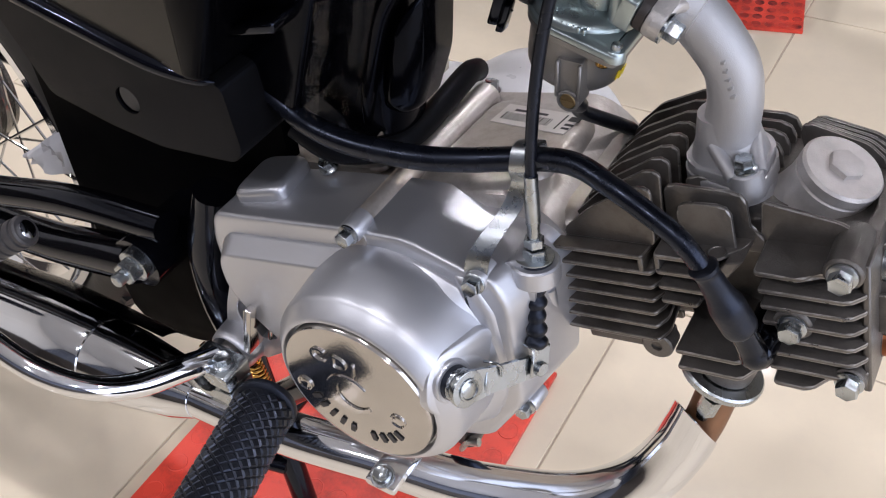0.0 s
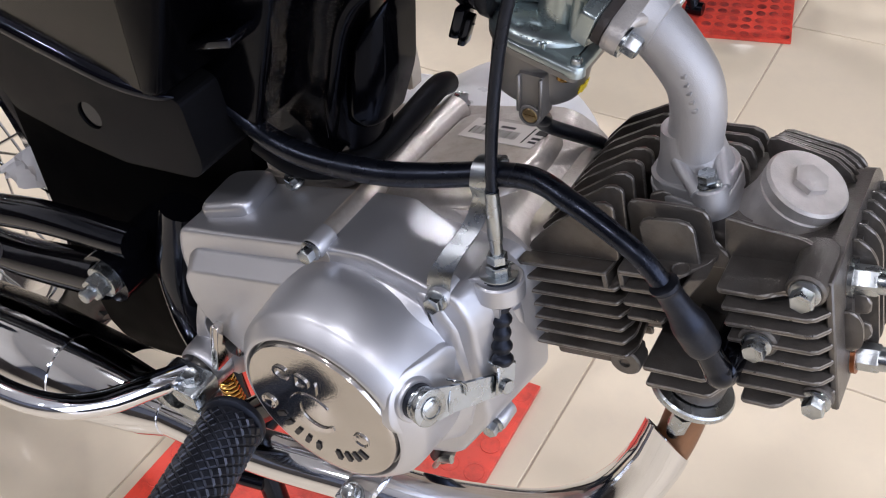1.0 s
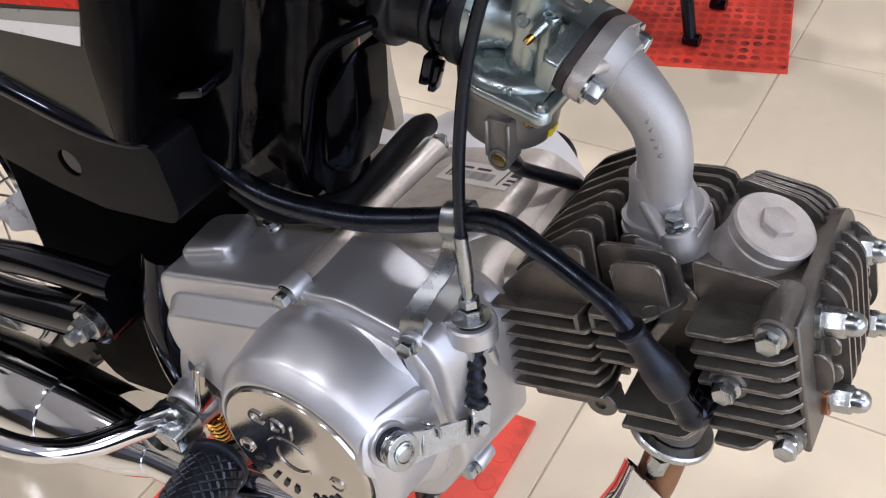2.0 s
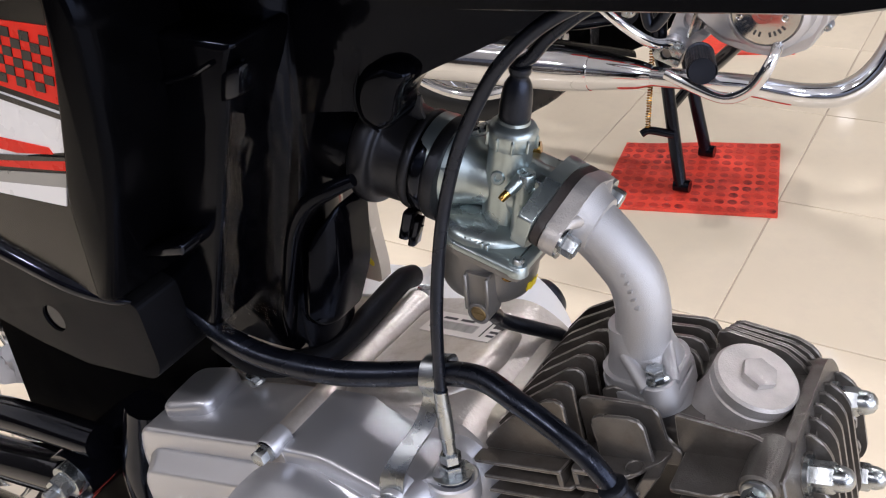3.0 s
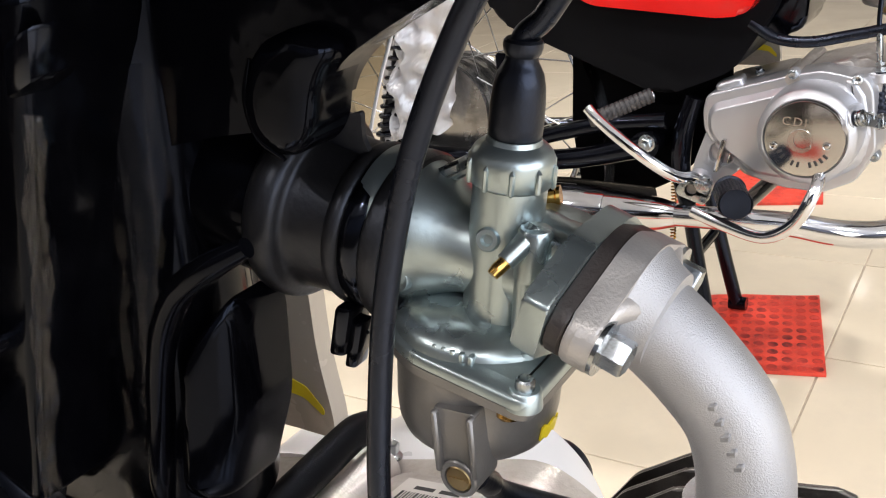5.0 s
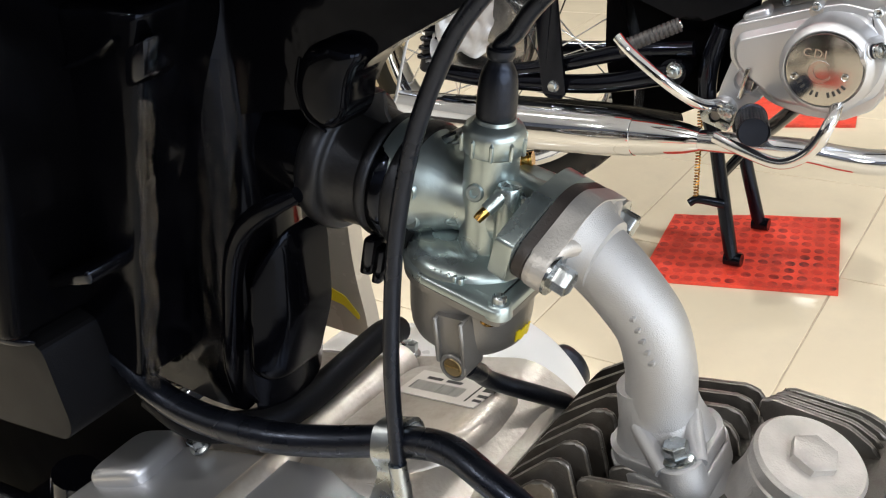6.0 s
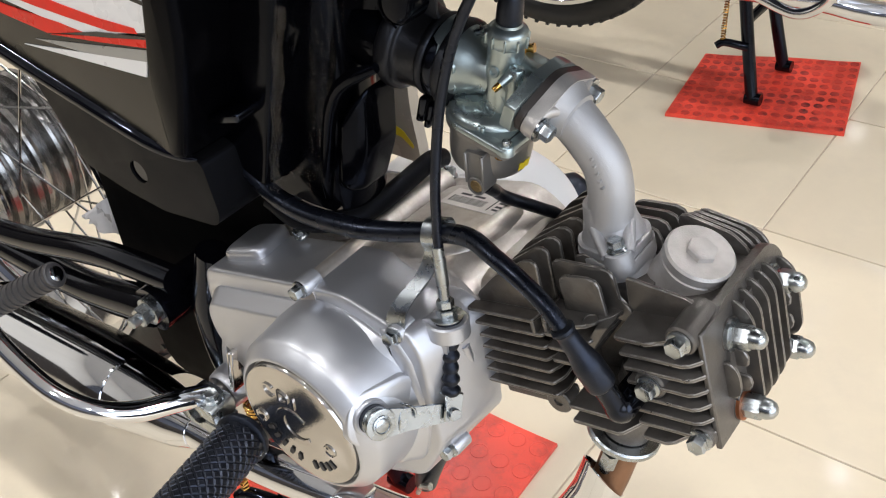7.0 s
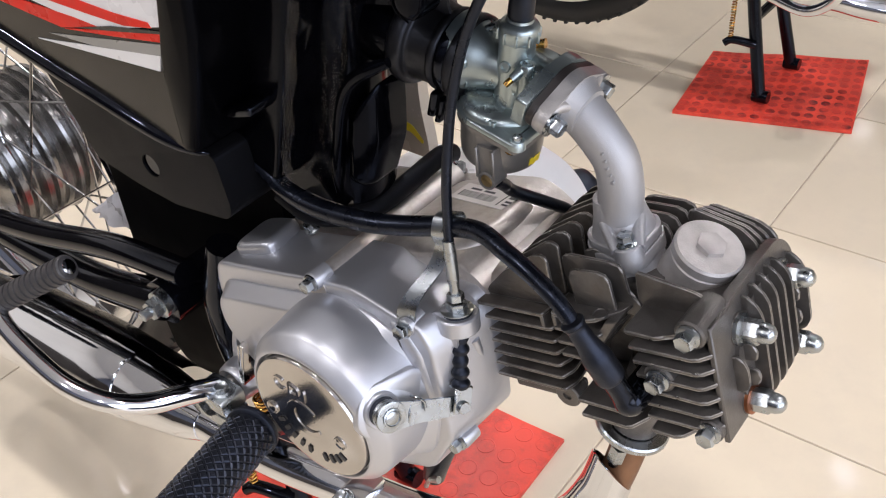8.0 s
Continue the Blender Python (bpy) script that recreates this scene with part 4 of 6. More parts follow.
for s in (-1, 1):
    bm = bmesh.new()
    hexhead(bm, FC + FAX * 0.0052 + FSIDE * s * 0.0214, FAX, 0.0084, 0.0062, washer=0.0012)
    part("flange_bolt", bm, ZINC, pipe, "zinc-plated hexagon bolt")
bm = bmesh.new()
prism(bm, oval(0.0284, 0.0174), flange_at(0), -0.0076, -0.0030, 0.0006, 1, True)
part("insulator", bm, GASKET, pipe, "dark brown phenolic insulator block")
BFC = E(0.1565, -0.004, 0.062)
for a0, a1, d0, d1 in ((0.0295, 0.0215, -0.006, 0.0020), (0.0285, 0.0205, 0.0024, 0.0075)):
    bm = bmesh.new()
    prism(bm, oval(a0, a1), lambda a, b, d: BFC + (EV * 0.82 - EU * 0.57) * a + (EU * 0.82 + EV * 0.57) * b + EW * d, d0, d1, 0.0012, 2, True)
    part("base_flange", bm, PIPE, pipe)
bm = bmesh.new()
revolve(bm, E(0.158, -0.006, 0.036), EW, [(0, 0.022), (0.02, 0.0195), (0.026, 0.0185)], 36)
part("inlet_neck", bm, PIPE, head)
bm = bmesh.new()
revolve(bm, BFC + EW * 0.005, EW, [(0, 0.0190), (0.004, 0.0176), (0.012, 0.0152), (0.024, 0.0133)], 36)
for s in (-1, 1):   # cast webs up to the bolt bosses
    for t in (-1, 1):
        tube(bm, [BFC + (EV * 0.82 - EU * 0.57) * 0.024 * s + (EU * 0.82 + EV * 0.57) * 0.006 * t + EW * 0.007, BFC + (EV * 0.82 - EU * 0.57) * 0.008 * s + (EU * 0.82 + EV * 0.57) * 0.0095 * t + EW * 0.017], [0.0034, 0.0036], 10, 2)
    revolve(bm, BFC + (EV * 0.82 - EU * 0.57) * 0.022 * s, EW, [(0, 0.0085), (0.0085, 0.0080), (0.0092, 0.0072)], 24)
part("base_fillet", bm, PIPE, pipe)
for s in (-1, 1):
    bm = bmesh.new()
    hexhead(bm, BFC + (EV * 0.82 - EU * 0.57) * 0.022 * s + EW * 0.0092, EW, 0.0080, 0.0050, 0.0064)
    part("base_bolt", bm, ZINC, pipe)
for i in range(5):   # cast numerals, unreadable: plain bars
    bm = bmesh.new()
    p = V(0.3394, 0.4872, 0.5510).lerp(V(0.3464, 0.4868, 0.5356), i / 4) + V(0.0001, -0.0004, 0.0003)
    box(bm, (-0.0026, -0.0014, -0.0011), (0.0026, 0.0014, 0.0011), lambda a, b, c, p=p: p + V(a, b * 0.8 - a * 0.35, c + a * 0.45), 0.0005, 1)
    part("cast_mark", bm, PIPE, pipe)

# ---- carburettor ----
CY = 0.499
carb_axis = V(1, 0, -0.2).normalized()
C0 = V(0.2475, CY, 0.5847)
bm = bmesh.new()
revolve(bm, C0, carb_axis, [(-0.006, 0.0222), (-0.001, 0.0225), (0.0015, 0.0222), (0.006, 0.0212), (0.0105, 0.0194), (0.0145, 0.0172), (0.018, 0.0152), (0.0215, 0.0138), (0.026, 0.0130), (0.048, 0.0130)], 56)
carb = part("carburettor", bm, CARB, bike, "bluish zinc carburettor with float bowl and brass screws")
SA = V(0.17, 0, 1).normalized()
S0 = V(0.2768, CY - 0.004, 0.5535)
bm = bmesh.new()
revolve(bm, S0, SA, [(-0.004, 0.0125), (0.002, 0.0108), (0.008, 0.0102), (0.030, 0.0099), (0.049, 0.0099)], 40)
part("slide_housing", bm, CARB, carb)
bm = bmesh.new()
revolve(bm, S0 + SA * 0.0492, SA, [(0, 0.0100), (0.0004, 0.0108), (0.0010, 0.0112), (0.0066, 0.0112), (0.0078, 0.0110), (0.0092, 0.0103), (0.0104, 0.0090), (0.0112, 0.0074), (0.0125, 0.007)], 48)
cap = part("slide_cap", bm, CARB, carb, "grey knurled screw cap")
for i in range(10):
    a = 2 * math.pi * i / 10
    _, s, t = basis_of(SA)
    o = (s * math.cos(a) + t * math.sin(a))
    bm = bmesh.new()
    tube(bm, [S0 + SA * 0.0496 + o * 0.0111, S0 + SA * 0.0500 + o * 0.0114, S0 + SA * 0.0552 + o * 0.0114, S0 + SA * 0.0562 + o * 0.0108], [0.0006, 0.0008, 0.0008, 0.0004], 8, 1, False)
    part("grip_rib", bm, CARB, cap)
bm = bmesh.new()
TC = S0 + SA * 0.0615
revolve(bm, TC, SA, [(0, 0.0064), (0.0008, 0.0070), (0.004, 0.0071), (0.009, 0.0070), (0.0135, 0.0066), (0.0165, 0.0059), (0.0185, 0.0049), (0.0198, 0.0042), (0.0210, 0.0041), (0.0218, 0.0047), (0.0232, 0.0050), (0.0246, 0.0049), (0.0252, 0.0043), (0.0252, 0.003)], 36)
part("rubber_cap", bm, RUBBER, carb, "black rubber throttle cable boot")

# flange block towards the pipe
bm = bmesh.new()
prism(bm, rounded([(-0.0290, -0.0082), (-0.0290, 0.0072), (-0.012, 0.0165), (0.012, 0.0165), (0.0262, 0.0058), (0.0262, -0.0058), (0.012, -0.0165), (-0.012, -0.0165)], [0.0012, 0.0012, 0.005, 0.005, 0.004, 0.004, 0.005, 0.005]), flange_at(0), -0.0150, -0.0078, 0.0008, 2, True)
part("mounting_flange", bm, CARB, carb)
bm = bmesh.new()
revolve(bm, FC - FAX * 0.038, FAX, [(0, 0.0118), (0.016, 0.0118), (0.0215, 0.0126), (0.0240, 0.0140)], 36)
part("outlet_throat", bm, CARB, carb)

# float chamber: lid and bowl, round at the back and drawn out to a corner in front
BC = V(0.2712, CY - 0.001, 0.5560)
LEVEL = V(1, 0, -0.15).normalized()
UPRIGHT = V(0.15, 0, 1).normalized()


def chamber(r, front, corner):
    pts = []
    for i in range(25):
        a = radians(98 + 164 * i / 24)
        pts.append((r * math.cos(a), r * math.sin(a)))
    pts += [(front, -r * corner), (front, r * corner)]
    return rounded(pts, [0] * 25 + [0.0058, 0.0058], 6)


def tilted(a, b, d):
    return BC + LEVEL * a + EV * b + UPRIGHT * d


bm = bmesh.new()
stepped(bm, chamber(0.0272, 0.0295, 1.14), 0.0, tilted, [(-0.0012, 0.0), (0.0012, 0.0), (0.0019, 0.0005), (0.0024, 0.0016), (0.0036, 0.0050)])
lid = part("chamber_lid", bm, CARB, carb)
bm = bmesh.new()
revolve(bm, BC + UPRIGHT * 0.0038, UPRIGHT, [(-0.002, 0.0258), (0.0004, 0.0254), (0.0016, 0.0247), (0.0030, 0.0232), (0.0048, 0.0200), (0.0060, 0.0160), (0.0068, 0.011), (0.0070, 0.0)], 64)
part("chamber_dome", bm, CARB, carb)
bm = bmesh.new()
stepped(bm, chamber(0.0268, 0.0292, 1.13), 0.0, tilted, [(-0.0016, 0.0006), (-0.0020, 0.0), (-0.0046, 0.0), (-0.0052, 0.0007)])
part("bowl_rim", bm, BOWL, carb)
bm = bmesh.new()
line = [(0.0246 * math.cos(2 * math.pi * i / 56), 0.0246 * math.sin(2 * math.pi * i / 56)) for i in range(56)]
hoops = []
for depth, size in ((-0.0051, 1.0), (-0.022, 0.98), (-0.0275, 0.95), (-0.0305, 0.9), (-0.0325, 0.82), (-0.0333, 0.7), (-0.0335, 0.4)):
    hoops.append([bm.verts.new(tilted(a * size, b * size, depth)) for a, b in line])
for p, q in zip(hoops, hoops[1:]):
    for i in range(len(line)):
        j = (i + 1) % len(line)
        bm.faces.new((p[i], p[j], q[j], q[i]))
bm.faces.new(hoops[0][::-1])
bm.faces.new(hoops[-1])
bowl = part("float_bowl", bm, BOWL, carb, "dark grey float bowl with drain screw")
bm = bmesh.new()   # drain lug on the side
prism(bm, rounded([(-0.0065, 0.0215), (0.0065, 0.0215), (0.006, 0.004), (0.0055, -0.0035), (0, -0.0062), (-0.0055, -0.0035), (-0.006, 0.004)], [0.001, 0.001, 0.002, 0.004, 0.004, 0.004, 0.002]), lambda a, b, d: V(0.2755 + a, d, 0.5225 + b), 0.483, 0.4715, 0.001, 2)
part("drain_lug", bm, BOWL, bowl)
for s in (-1, 1):
    bm = bmesh.new()
    box(bm, (0.2755 + s * 0.0056 - 0.001, 0.4695, 0.524), (0.2755 + s * 0.0056 + 0.001, 0.475, 0.5435), bevel=0.0006, seg=1)
    part("lug_rib", bm, BOWL, bowl)
bm = bmesh.new()
revolve(bm, V(0.2755, 0.473, 0.5225), RIGHT, [(0, 0.0058), (0.0022, 0.0058), (0.0026, 0.0054), (0.0026, 0.0043), (0.0015, 0.0041)], 28)
part("drain_boss", bm, BOWL, bowl)
bm = bmesh.new()
revolve(bm, V(0.2755, 0.4725, 0.5225), RIGHT, [(0, 0.004), (0.0016, 0.004), (0.002, 0.0036), (0.002, 0)], 24)
box(bm, (0.2725, 0.4702, 0.5220), (0.2785, 0.4707, 0.5230))
part("drain_screw", bm, DULLBRASS, bowl, "dull brass slotted drain screw")
bm = bmesh.new()
revolve(bm, V(0.2895, 0.4775, 0.5445), (0.1, -0.25, -1), [(0, 0.0036), (0.002, 0.0036), (0.003, 0.0026), (0.003, 0)], 18)
part("bowl_screw", bm, BRASS, bowl, "small brass screw")
for x, y in ((0.2962, 0.4728), (0.2962, 0.5235)):
    bm = bmesh.new()
    revolve(bm, V(x, y, 0.5500), UPRIGHT, [(0, 0.0052), (0.0046, 0.0046), (0.0052, 0.0040)], 24)
    part("screw_post", bm, CARB, carb)
    bm = bmesh.new()
    revolve(bm, V(x + 0.0008, y, 0.5548), UPRIGHT, [(0, 0.0027), (0.0026, 0.0026), (0.0032, 0.0020), (0.0026, 0.0010), (0.0026, 0)], 20)
    part("lid_screw", bm, ZINC, carb)
# screws, nipple, idle screw, choke
bm = bmesh.new()
revolve(bm, V(0.2824, 0.4862, 0.5890), (0.25, -1, 0.2), [(-0.003, 0.0034), (0.0022, 0.0033), (0.0029, 0.0028), (0.0029, 0.0017), (0.0016, 0.0012), (0.0016, 0)], 24)
part("stop_screw", bm, CARB, carb)
bm = bmesh.new()
tube(bm, [V(0.2946, 0.4890, 0.5912), V(0.2922, 0.4845, 0.5884), V(0.2898, 0.4803, 0.5856)], [0.0034, 0.0029, 0.0025], 18, 4)
revolve(bm, V(0.2944, 0.4885, 0.5885), UPRIGHT, [(-0.010, 0.0050), (0.0030, 0.0046), (0.0040, 0.0040), (0.0045, 0.0024), (0.0046, 0.0)], 24)
part("nipple_boss", bm, CARB, carb)
bm = bmesh.new()
box(bm, (0.288, 0.4885, 0.578), (0.3045, 0.512, 0.5905), lambda a, b, c: V(a, b, c - (a - 0.296) * 0.25), 0.002, 2)
part("vent_lug", bm, CARB, carb)
bm = bmesh.new()
tube(bm, [V(0.2902, 0.4810, 0.5860), V(0.2886, 0.4785, 0.5843), V(0.2877, 0.4770, 0.5831)], [0.0019, 0.0019, 0.0016], 14, 3)
part("vent_nipple", bm, BRASS, carb, "short brass vent nipple")
bm = bmesh.new()
tube(bm, [V(0.2925, 0.4885, 0.586), V(0.2905, 0.4875, 0.568), V(0.2895, 0.487, 0.557)], [0.0034, 0.0034, 0.0036], 14, 3)
revolve(bm, V(0.2893, 0.4868, 0.550), (0.05, 0, 1), [(0, 0.0058), (0.004, 0.0055), (0.005, 0.0046), (0.0085, 0.0044), (0.0095, 0.003)], 20)
part("passage", bm, CARB, carb)
bm = bmesh.new()
revolve(bm, V(0.2845, 0.509, 0.5925), (1, 0.3, 0.1), [(0, 0.0034), (0.003, 0.0034), (0.0035, 0.0026), (0.006, 0.0026), (0.0065, 0.003), (0.0075, 0.003)], 18)
part("idle_screw", bm, BRASS, carb, "coppery idle screw")
for x, y, z in ((0.2560, 0.4835, 0.5875), (0.2545, 0.4850, 0.5755)):
    bm = bmesh.new()
    revolve(bm, V(x, y, z), RIGHT, [(-0.006, 0.0046), (0.003, 0.0044), (0.0038, 0.0038), (0.0032, 0.0026), (0.0032, 0)], 24)
    part("throat_boss", bm, CARB, carb)
bm = bmesh.new()
box(bm, (0.2515, 0.500, 0.5925), (0.272, 0.516, 0.5955), lambda a, b, c: Vector((a, b, c + (a - 0.2515) * 0.45)), 0.0008, 1)
box(bm, (0.258, 0.498, 0.5942), (0.268, 0.506, 0.5982), lambda a, b, c: Vector((a, b, c + (a - 0.2515) * 0.45)), 0.001, 1)
part("choke_lever", bm, ZINC, carb)
bm = bmesh.new()   # cast word on the lid: unreadable, so plain bars
for i in range(5):
    box(bm, (-0.0025 + i * 0.0027, -0.0248, 0.0024), (-0.0008 + i * 0.0027, -0.0222, 0.0058), tilted, 0.0004, 1)
part("cast_mark", bm, CARB, carb)
bm = bmesh.new()
prev = None
for k in range(7):   # follows the round bowl
    a = radians(-14 + 22 * k / 6)
    row = [bm.verts.new(tilted((0.0242 + o) * math.cos(a), (0.0242 + o) * math.sin(a), d + 0.0006 * math.sin(k * 2.1))) for d, o in ((-0.0225, 0.0), (-0.0225, 0.0006), (-0.0272, 0.0), (-0.0272, -0.0006))]
    if prev:
        for j in range(4):
            bm.faces.new((prev[j], prev[(j + 1) % 4], row[(j + 1) % 4], row[j]))
    else:
        bm.faces.new(row[::-1])
    prev = row
bm.faces.new(prev)
part("paint_mark", bm, YELLOW, bowl, "dab of yellow paint")

# rubber intake boot and clamp
boot_axis = V(1, 0, -0.2).normalized()
B0 = V(0.2125, CY, 0.5885)
bm = bmesh.new()
revolve(bm, B0, boot_axis, [(-0.0045, 0.024), (-0.0028, 0.0275), (-0.0005, 0.0290), (0.0020, 0.0296), (0.0046, 0.0295), (0.0064, 0.0290), (0.0074, 0.0283), (0.0079, 0.0276), (0.0082, 0.0264), (0.0086, 0.0252), (0.0094, 0.0246), (0.0118, 0.0243), (0.0160, 0.0238), (0.0222, 0.0234), (0.0234, 0.0244), (0.0252, 0.0249), (0.0268, 0.0243), (0.0275, 0.0234), (0.0348, 0.0236), (0.0356, 0.0252), (0.0366, 0.0258), (0.0405, 0.0258), (0.0418, 0.0252), (0.0424, 0.022)], 64)
boot = part("intake_boot", bm, BOOTRUBBER, bike, "black rubber intake boot with wire clamp")
bm = bmesh.new()
revolve(bm, B0 + boot_axis * 0.0280, boot_axis, [(0, 0.0240), (0.0008, 0.0246), (0.0060, 0.0246), (0.0068, 0.0240)], 56)
box(bm, (0.2295, 0.4800, 0.5470), (0.2355, 0.4925, 0.5640), lambda a, b, c: V(a + (c - 0.555) * 0.3, b, c), 0.0016, 2)
box(bm, (0.2340, 0.4830, 0.5420), (0.2385, 0.4900, 0.5580), lambda a, b, c: V(a + (c - 0.555) * 0.3, b, c), 0.0012, 2)
clamp = part("clamp_band", bm, GLOSS, boot)
bm = bmesh.new()
tube(bm, [V(0.2375, 0.4880, 0.5545), V(0.2335, 0.4855, 0.5520), V(0.2296, 0.4835, 0.5500)], 0.0019, 12, 2)
part("clamp_screw", bm, MATT, clamp)
bm = bmesh.new()
prism(bm, rounded([(0.2165, 0.6090), (0.2280, 0.6085), (0.2435, 0.6030), (0.2400, 0.6110), (0.2405, 0.6190), (0.2350, 0.6175), (0.2250, 0.6135)], 0.0012), lambda a, b, d: V(a, d, b), 0.4955, 0.4935, 0.0006, 1, True)
part("boot_tab", bm, RUBBER, boot, "thin moulded rubber tab")

# ---- exhaust ----
bm = bmesh.new()
XAX = V(-0.22, -0.15, -1).normalized()
XC = V(0.3695, 0.478, 0.370) - XAX * 0.009
revolve(bm, XC, XAX, [(-0.045, 0.0165), (-0.01, 0.0155), (0.006, 0.0155)], 32)
part("exhaust_port", bm, FIN, head)
bm = bmesh.new()
revolve(bm, XC + XAX * 0.007, XAX, [(0, 0.0222), (0.0012, 0.0232), (0.0042, 0.0232), (0.005, 0.0222)], 44)
exhaust = part("exhaust_pipe", bm, ZINC, bike, "chrome exhaust header, brown with heat at its collar")
for s in (-1, 1):
    bm = bmesh.new()
    hexhead(bm, XC + XAX * 0.0125 + V(0.10, -0.99, 0).normalized() * 0.0168 * s, XAX, 0.0098, 0.0125, dish=False, shank=0.004, shank_r=0.0034)
    part("stud_nut", bm, ZINC, exhaust)
bm = bmesh.new()
tube(bm, [XC + XAX * 0.008 + V(0.002, 0, 0), XC + XAX * 0.02 + V(0.003, 0, 0), V(0.3672, 0.4660, 0.338), V(0.3615, 0.460, 0.318), V(0.352, 0.454, 0.300)], [0.0122, 0.0116, 0.0114, 0.0114, 0.011], 28, 6)
part("header_neck", bm, RUSTY, exhaust, "heat-browned steel neck")
bm = bmesh.new()
tube(bm, [V(0.3662, 0.4672, 0.3545), V(0.3632, 0.4640, 0.3375), V(0.3585, 0.460, 0.318), V(0.3475, 0.452, 0.2925), V(0.329, 0.442, 0.271), V(0.303, 0.431, 0.2585), V(0.27, 0.419, 0.2575), V(0.235, 0.406, 0.263), V(0.19, 0.394, 0.272), V(0.12, 0.38, 0.276), V(0.03, 0.376, 0.275)],
     [0.0156, 0.0158, 0.0164, 0.0174, 0.0180, 0.018, 0.0172, 0.0165, 0.0155, 0.0148, 0.0145], 32, 8)
cut, mid = V(-0.45, -0.72, -0.53).normalized(), V(0.3640, 0.4645, 0.3360)   # the mouth is cut aslant
bmesh.ops.bisect_plane(bm, geom=bm.verts[:] + bm.edges[:] + bm.faces[:], plane_co=mid, plane_no=cut, clear_inner=True)
bmesh.ops.solidify(bm, geom=bm.faces[:], thickness=0.0011)
part("down_pipe", bm, CHROME, exhaust)
bm = bmesh.new()
revolve(bm, V(0.055, 0.377, 0.276), V(-1, 0.02, -0.14), [(0, 0.0155), (0.02, 0.021), (0.07, 0.028), (0.0945, 0.0299), (0.095, 0.0309), (0.098, 0.0318), (0.146, 0.0356), (0.30, 0.038), (0.52, 0.0385), (0.545, 0.035), (0.555, 0.026), (0.555, 0.012)], 44)
muffler = part("muffler", bm, CHROME, exhaust, "long chrome muffler")
bm = bmesh.new()
box(bm, (0.195, 0.368, 0.283), (0.217, 0.405, 0.2905), bevel=0.003)
part("pipe_bracket", bm, CHROME, exhaust)
bm = bmesh.new()
revolve(bm, V(0.206, 0.374, 0.291), (0, -0.35, 1), [(0, 0.0075), (0.002, 0.0075)], 24)
hexhead(bm, V(0.206, 0.3735, 0.293), (0, -0.35, 1), 0.0085, 0.005, 0.006)
part("bracket_bolt", bm, ZINC, exhaust)

bm = bmesh.new()   # curved guard plate over the muffler
prev = None
for k in range(13):
    x = 0.016 - 0.29 * k / 12
    c = V(x, 0.3775 - (x - 0.055) * 0.02, 0.276 + (x - 0.055) * 0.14)
    rad = 0.032 + 0.011 * min(1, max(0, (0.06 - x) / 0.16))
    row = [bm.verts.new(c + V(0, -math.cos(radians(g)), math.sin(radians(g))) * rad) for g in range(110, 166, 7)]
    if prev:
        for j in range(len(row) - 1):
            bm.faces.new((prev[j], prev[j + 1], row[j + 1], row[j]))
    prev = row
bmesh.ops.solidify(bm, geom=bm.faces[:], thickness=0.0015)
part("heat_guard", bm, BLACKPAINT, exhaust, "black enamelled heat guard")

# ---- foot peg with a diamond-cut rubber ----
bm = bmesh.new()
tube(bm, [V(0.128, 0.60, 0.262), V(0.118, 0.45, 0.268), V(0.115, 0.41, 0.285), V(0.124, 0.375, 0.314)], [0.011, 0.011, 0.010, 0.0095], 18)
peg = part("foot_peg", bm, BLACKPAINT, bike, "foot peg with black diamond-pattern rubber")
bm = bmesh.new()
P0, P1 = V(0.126, 0.366, 0.3175), V(0.159, 0.267, 0.338)
pax = (P1 - P0).normalized()
ps = V(0, 0, 1).cross(pax).normalized()
pt = pax.cross(ps)
Rp, nseg, nlen, plen = 0.0182, 30, 26, (P1 - P0).length


def peg_at(i, j, r):
    a = 2 * math.pi * i / nseg
    return P0 + pax * (plen * j / nlen) + (ps * math.cos(a) * 1.05 + pt * math.sin(a) * 0.92) * r


grid = {}


def gv(i, j, r=Rp):
    key = (i % nseg, j)
    if key not in grid:
        grid[key] = bm.verts.new(peg_at(i, j, r))
    return grid[key]


for i in range(nseg):
    for j in range(1, nlen):
        if (i + j) % 2:
            continue
        corners = [gv(i, j - 1), gv(i + 1, j), gv(i, j + 1), gv(i - 1, j)]
        inner_ring = [bm.verts.new(peg_at(i + di * 0.62, j + dj * 0.62, Rp + 0.0010)) for di, dj in ((0, -1), (1, 0), (0, 1), (-1, 0))]
        for k in range(4):
            bm.faces.new((corners[k], corners[(k + 1) % 4], inner_ring[(k + 1) % 4], inner_ring[k]))
        bm.faces.new(inner_ring)
revolve(bm, P0 - pax * 0.006, pax, [(0, 0.015), (0.0002, 0.0196), (0.001, 0.0205), (0.0035, 0.0207), (0.0050, 0.0202), (0.0062, 0.0186), (0.0066, 0.0174), (plen + 0.004, 0.0174)], 40)
part("peg_rubber", bm, RUBBER, peg, "black rubber with raised diamond pattern", 30)
bm = bmesh.new()   # the other side's rubber shows only its smooth round end
revolve(bm, V(0.160, 0.640, 0.330), V(0.32, 1, 0.12), [(0, 0.0165), (0.07, 0.0180), (0.088, 0.0185), (0.094, 0.0165), (0.097, 0.012), (0.098, 0)], 32)
part("peg_rubber", bm, RUBBER, peg, "smooth dark rubber end")

# ---- centre stand ----


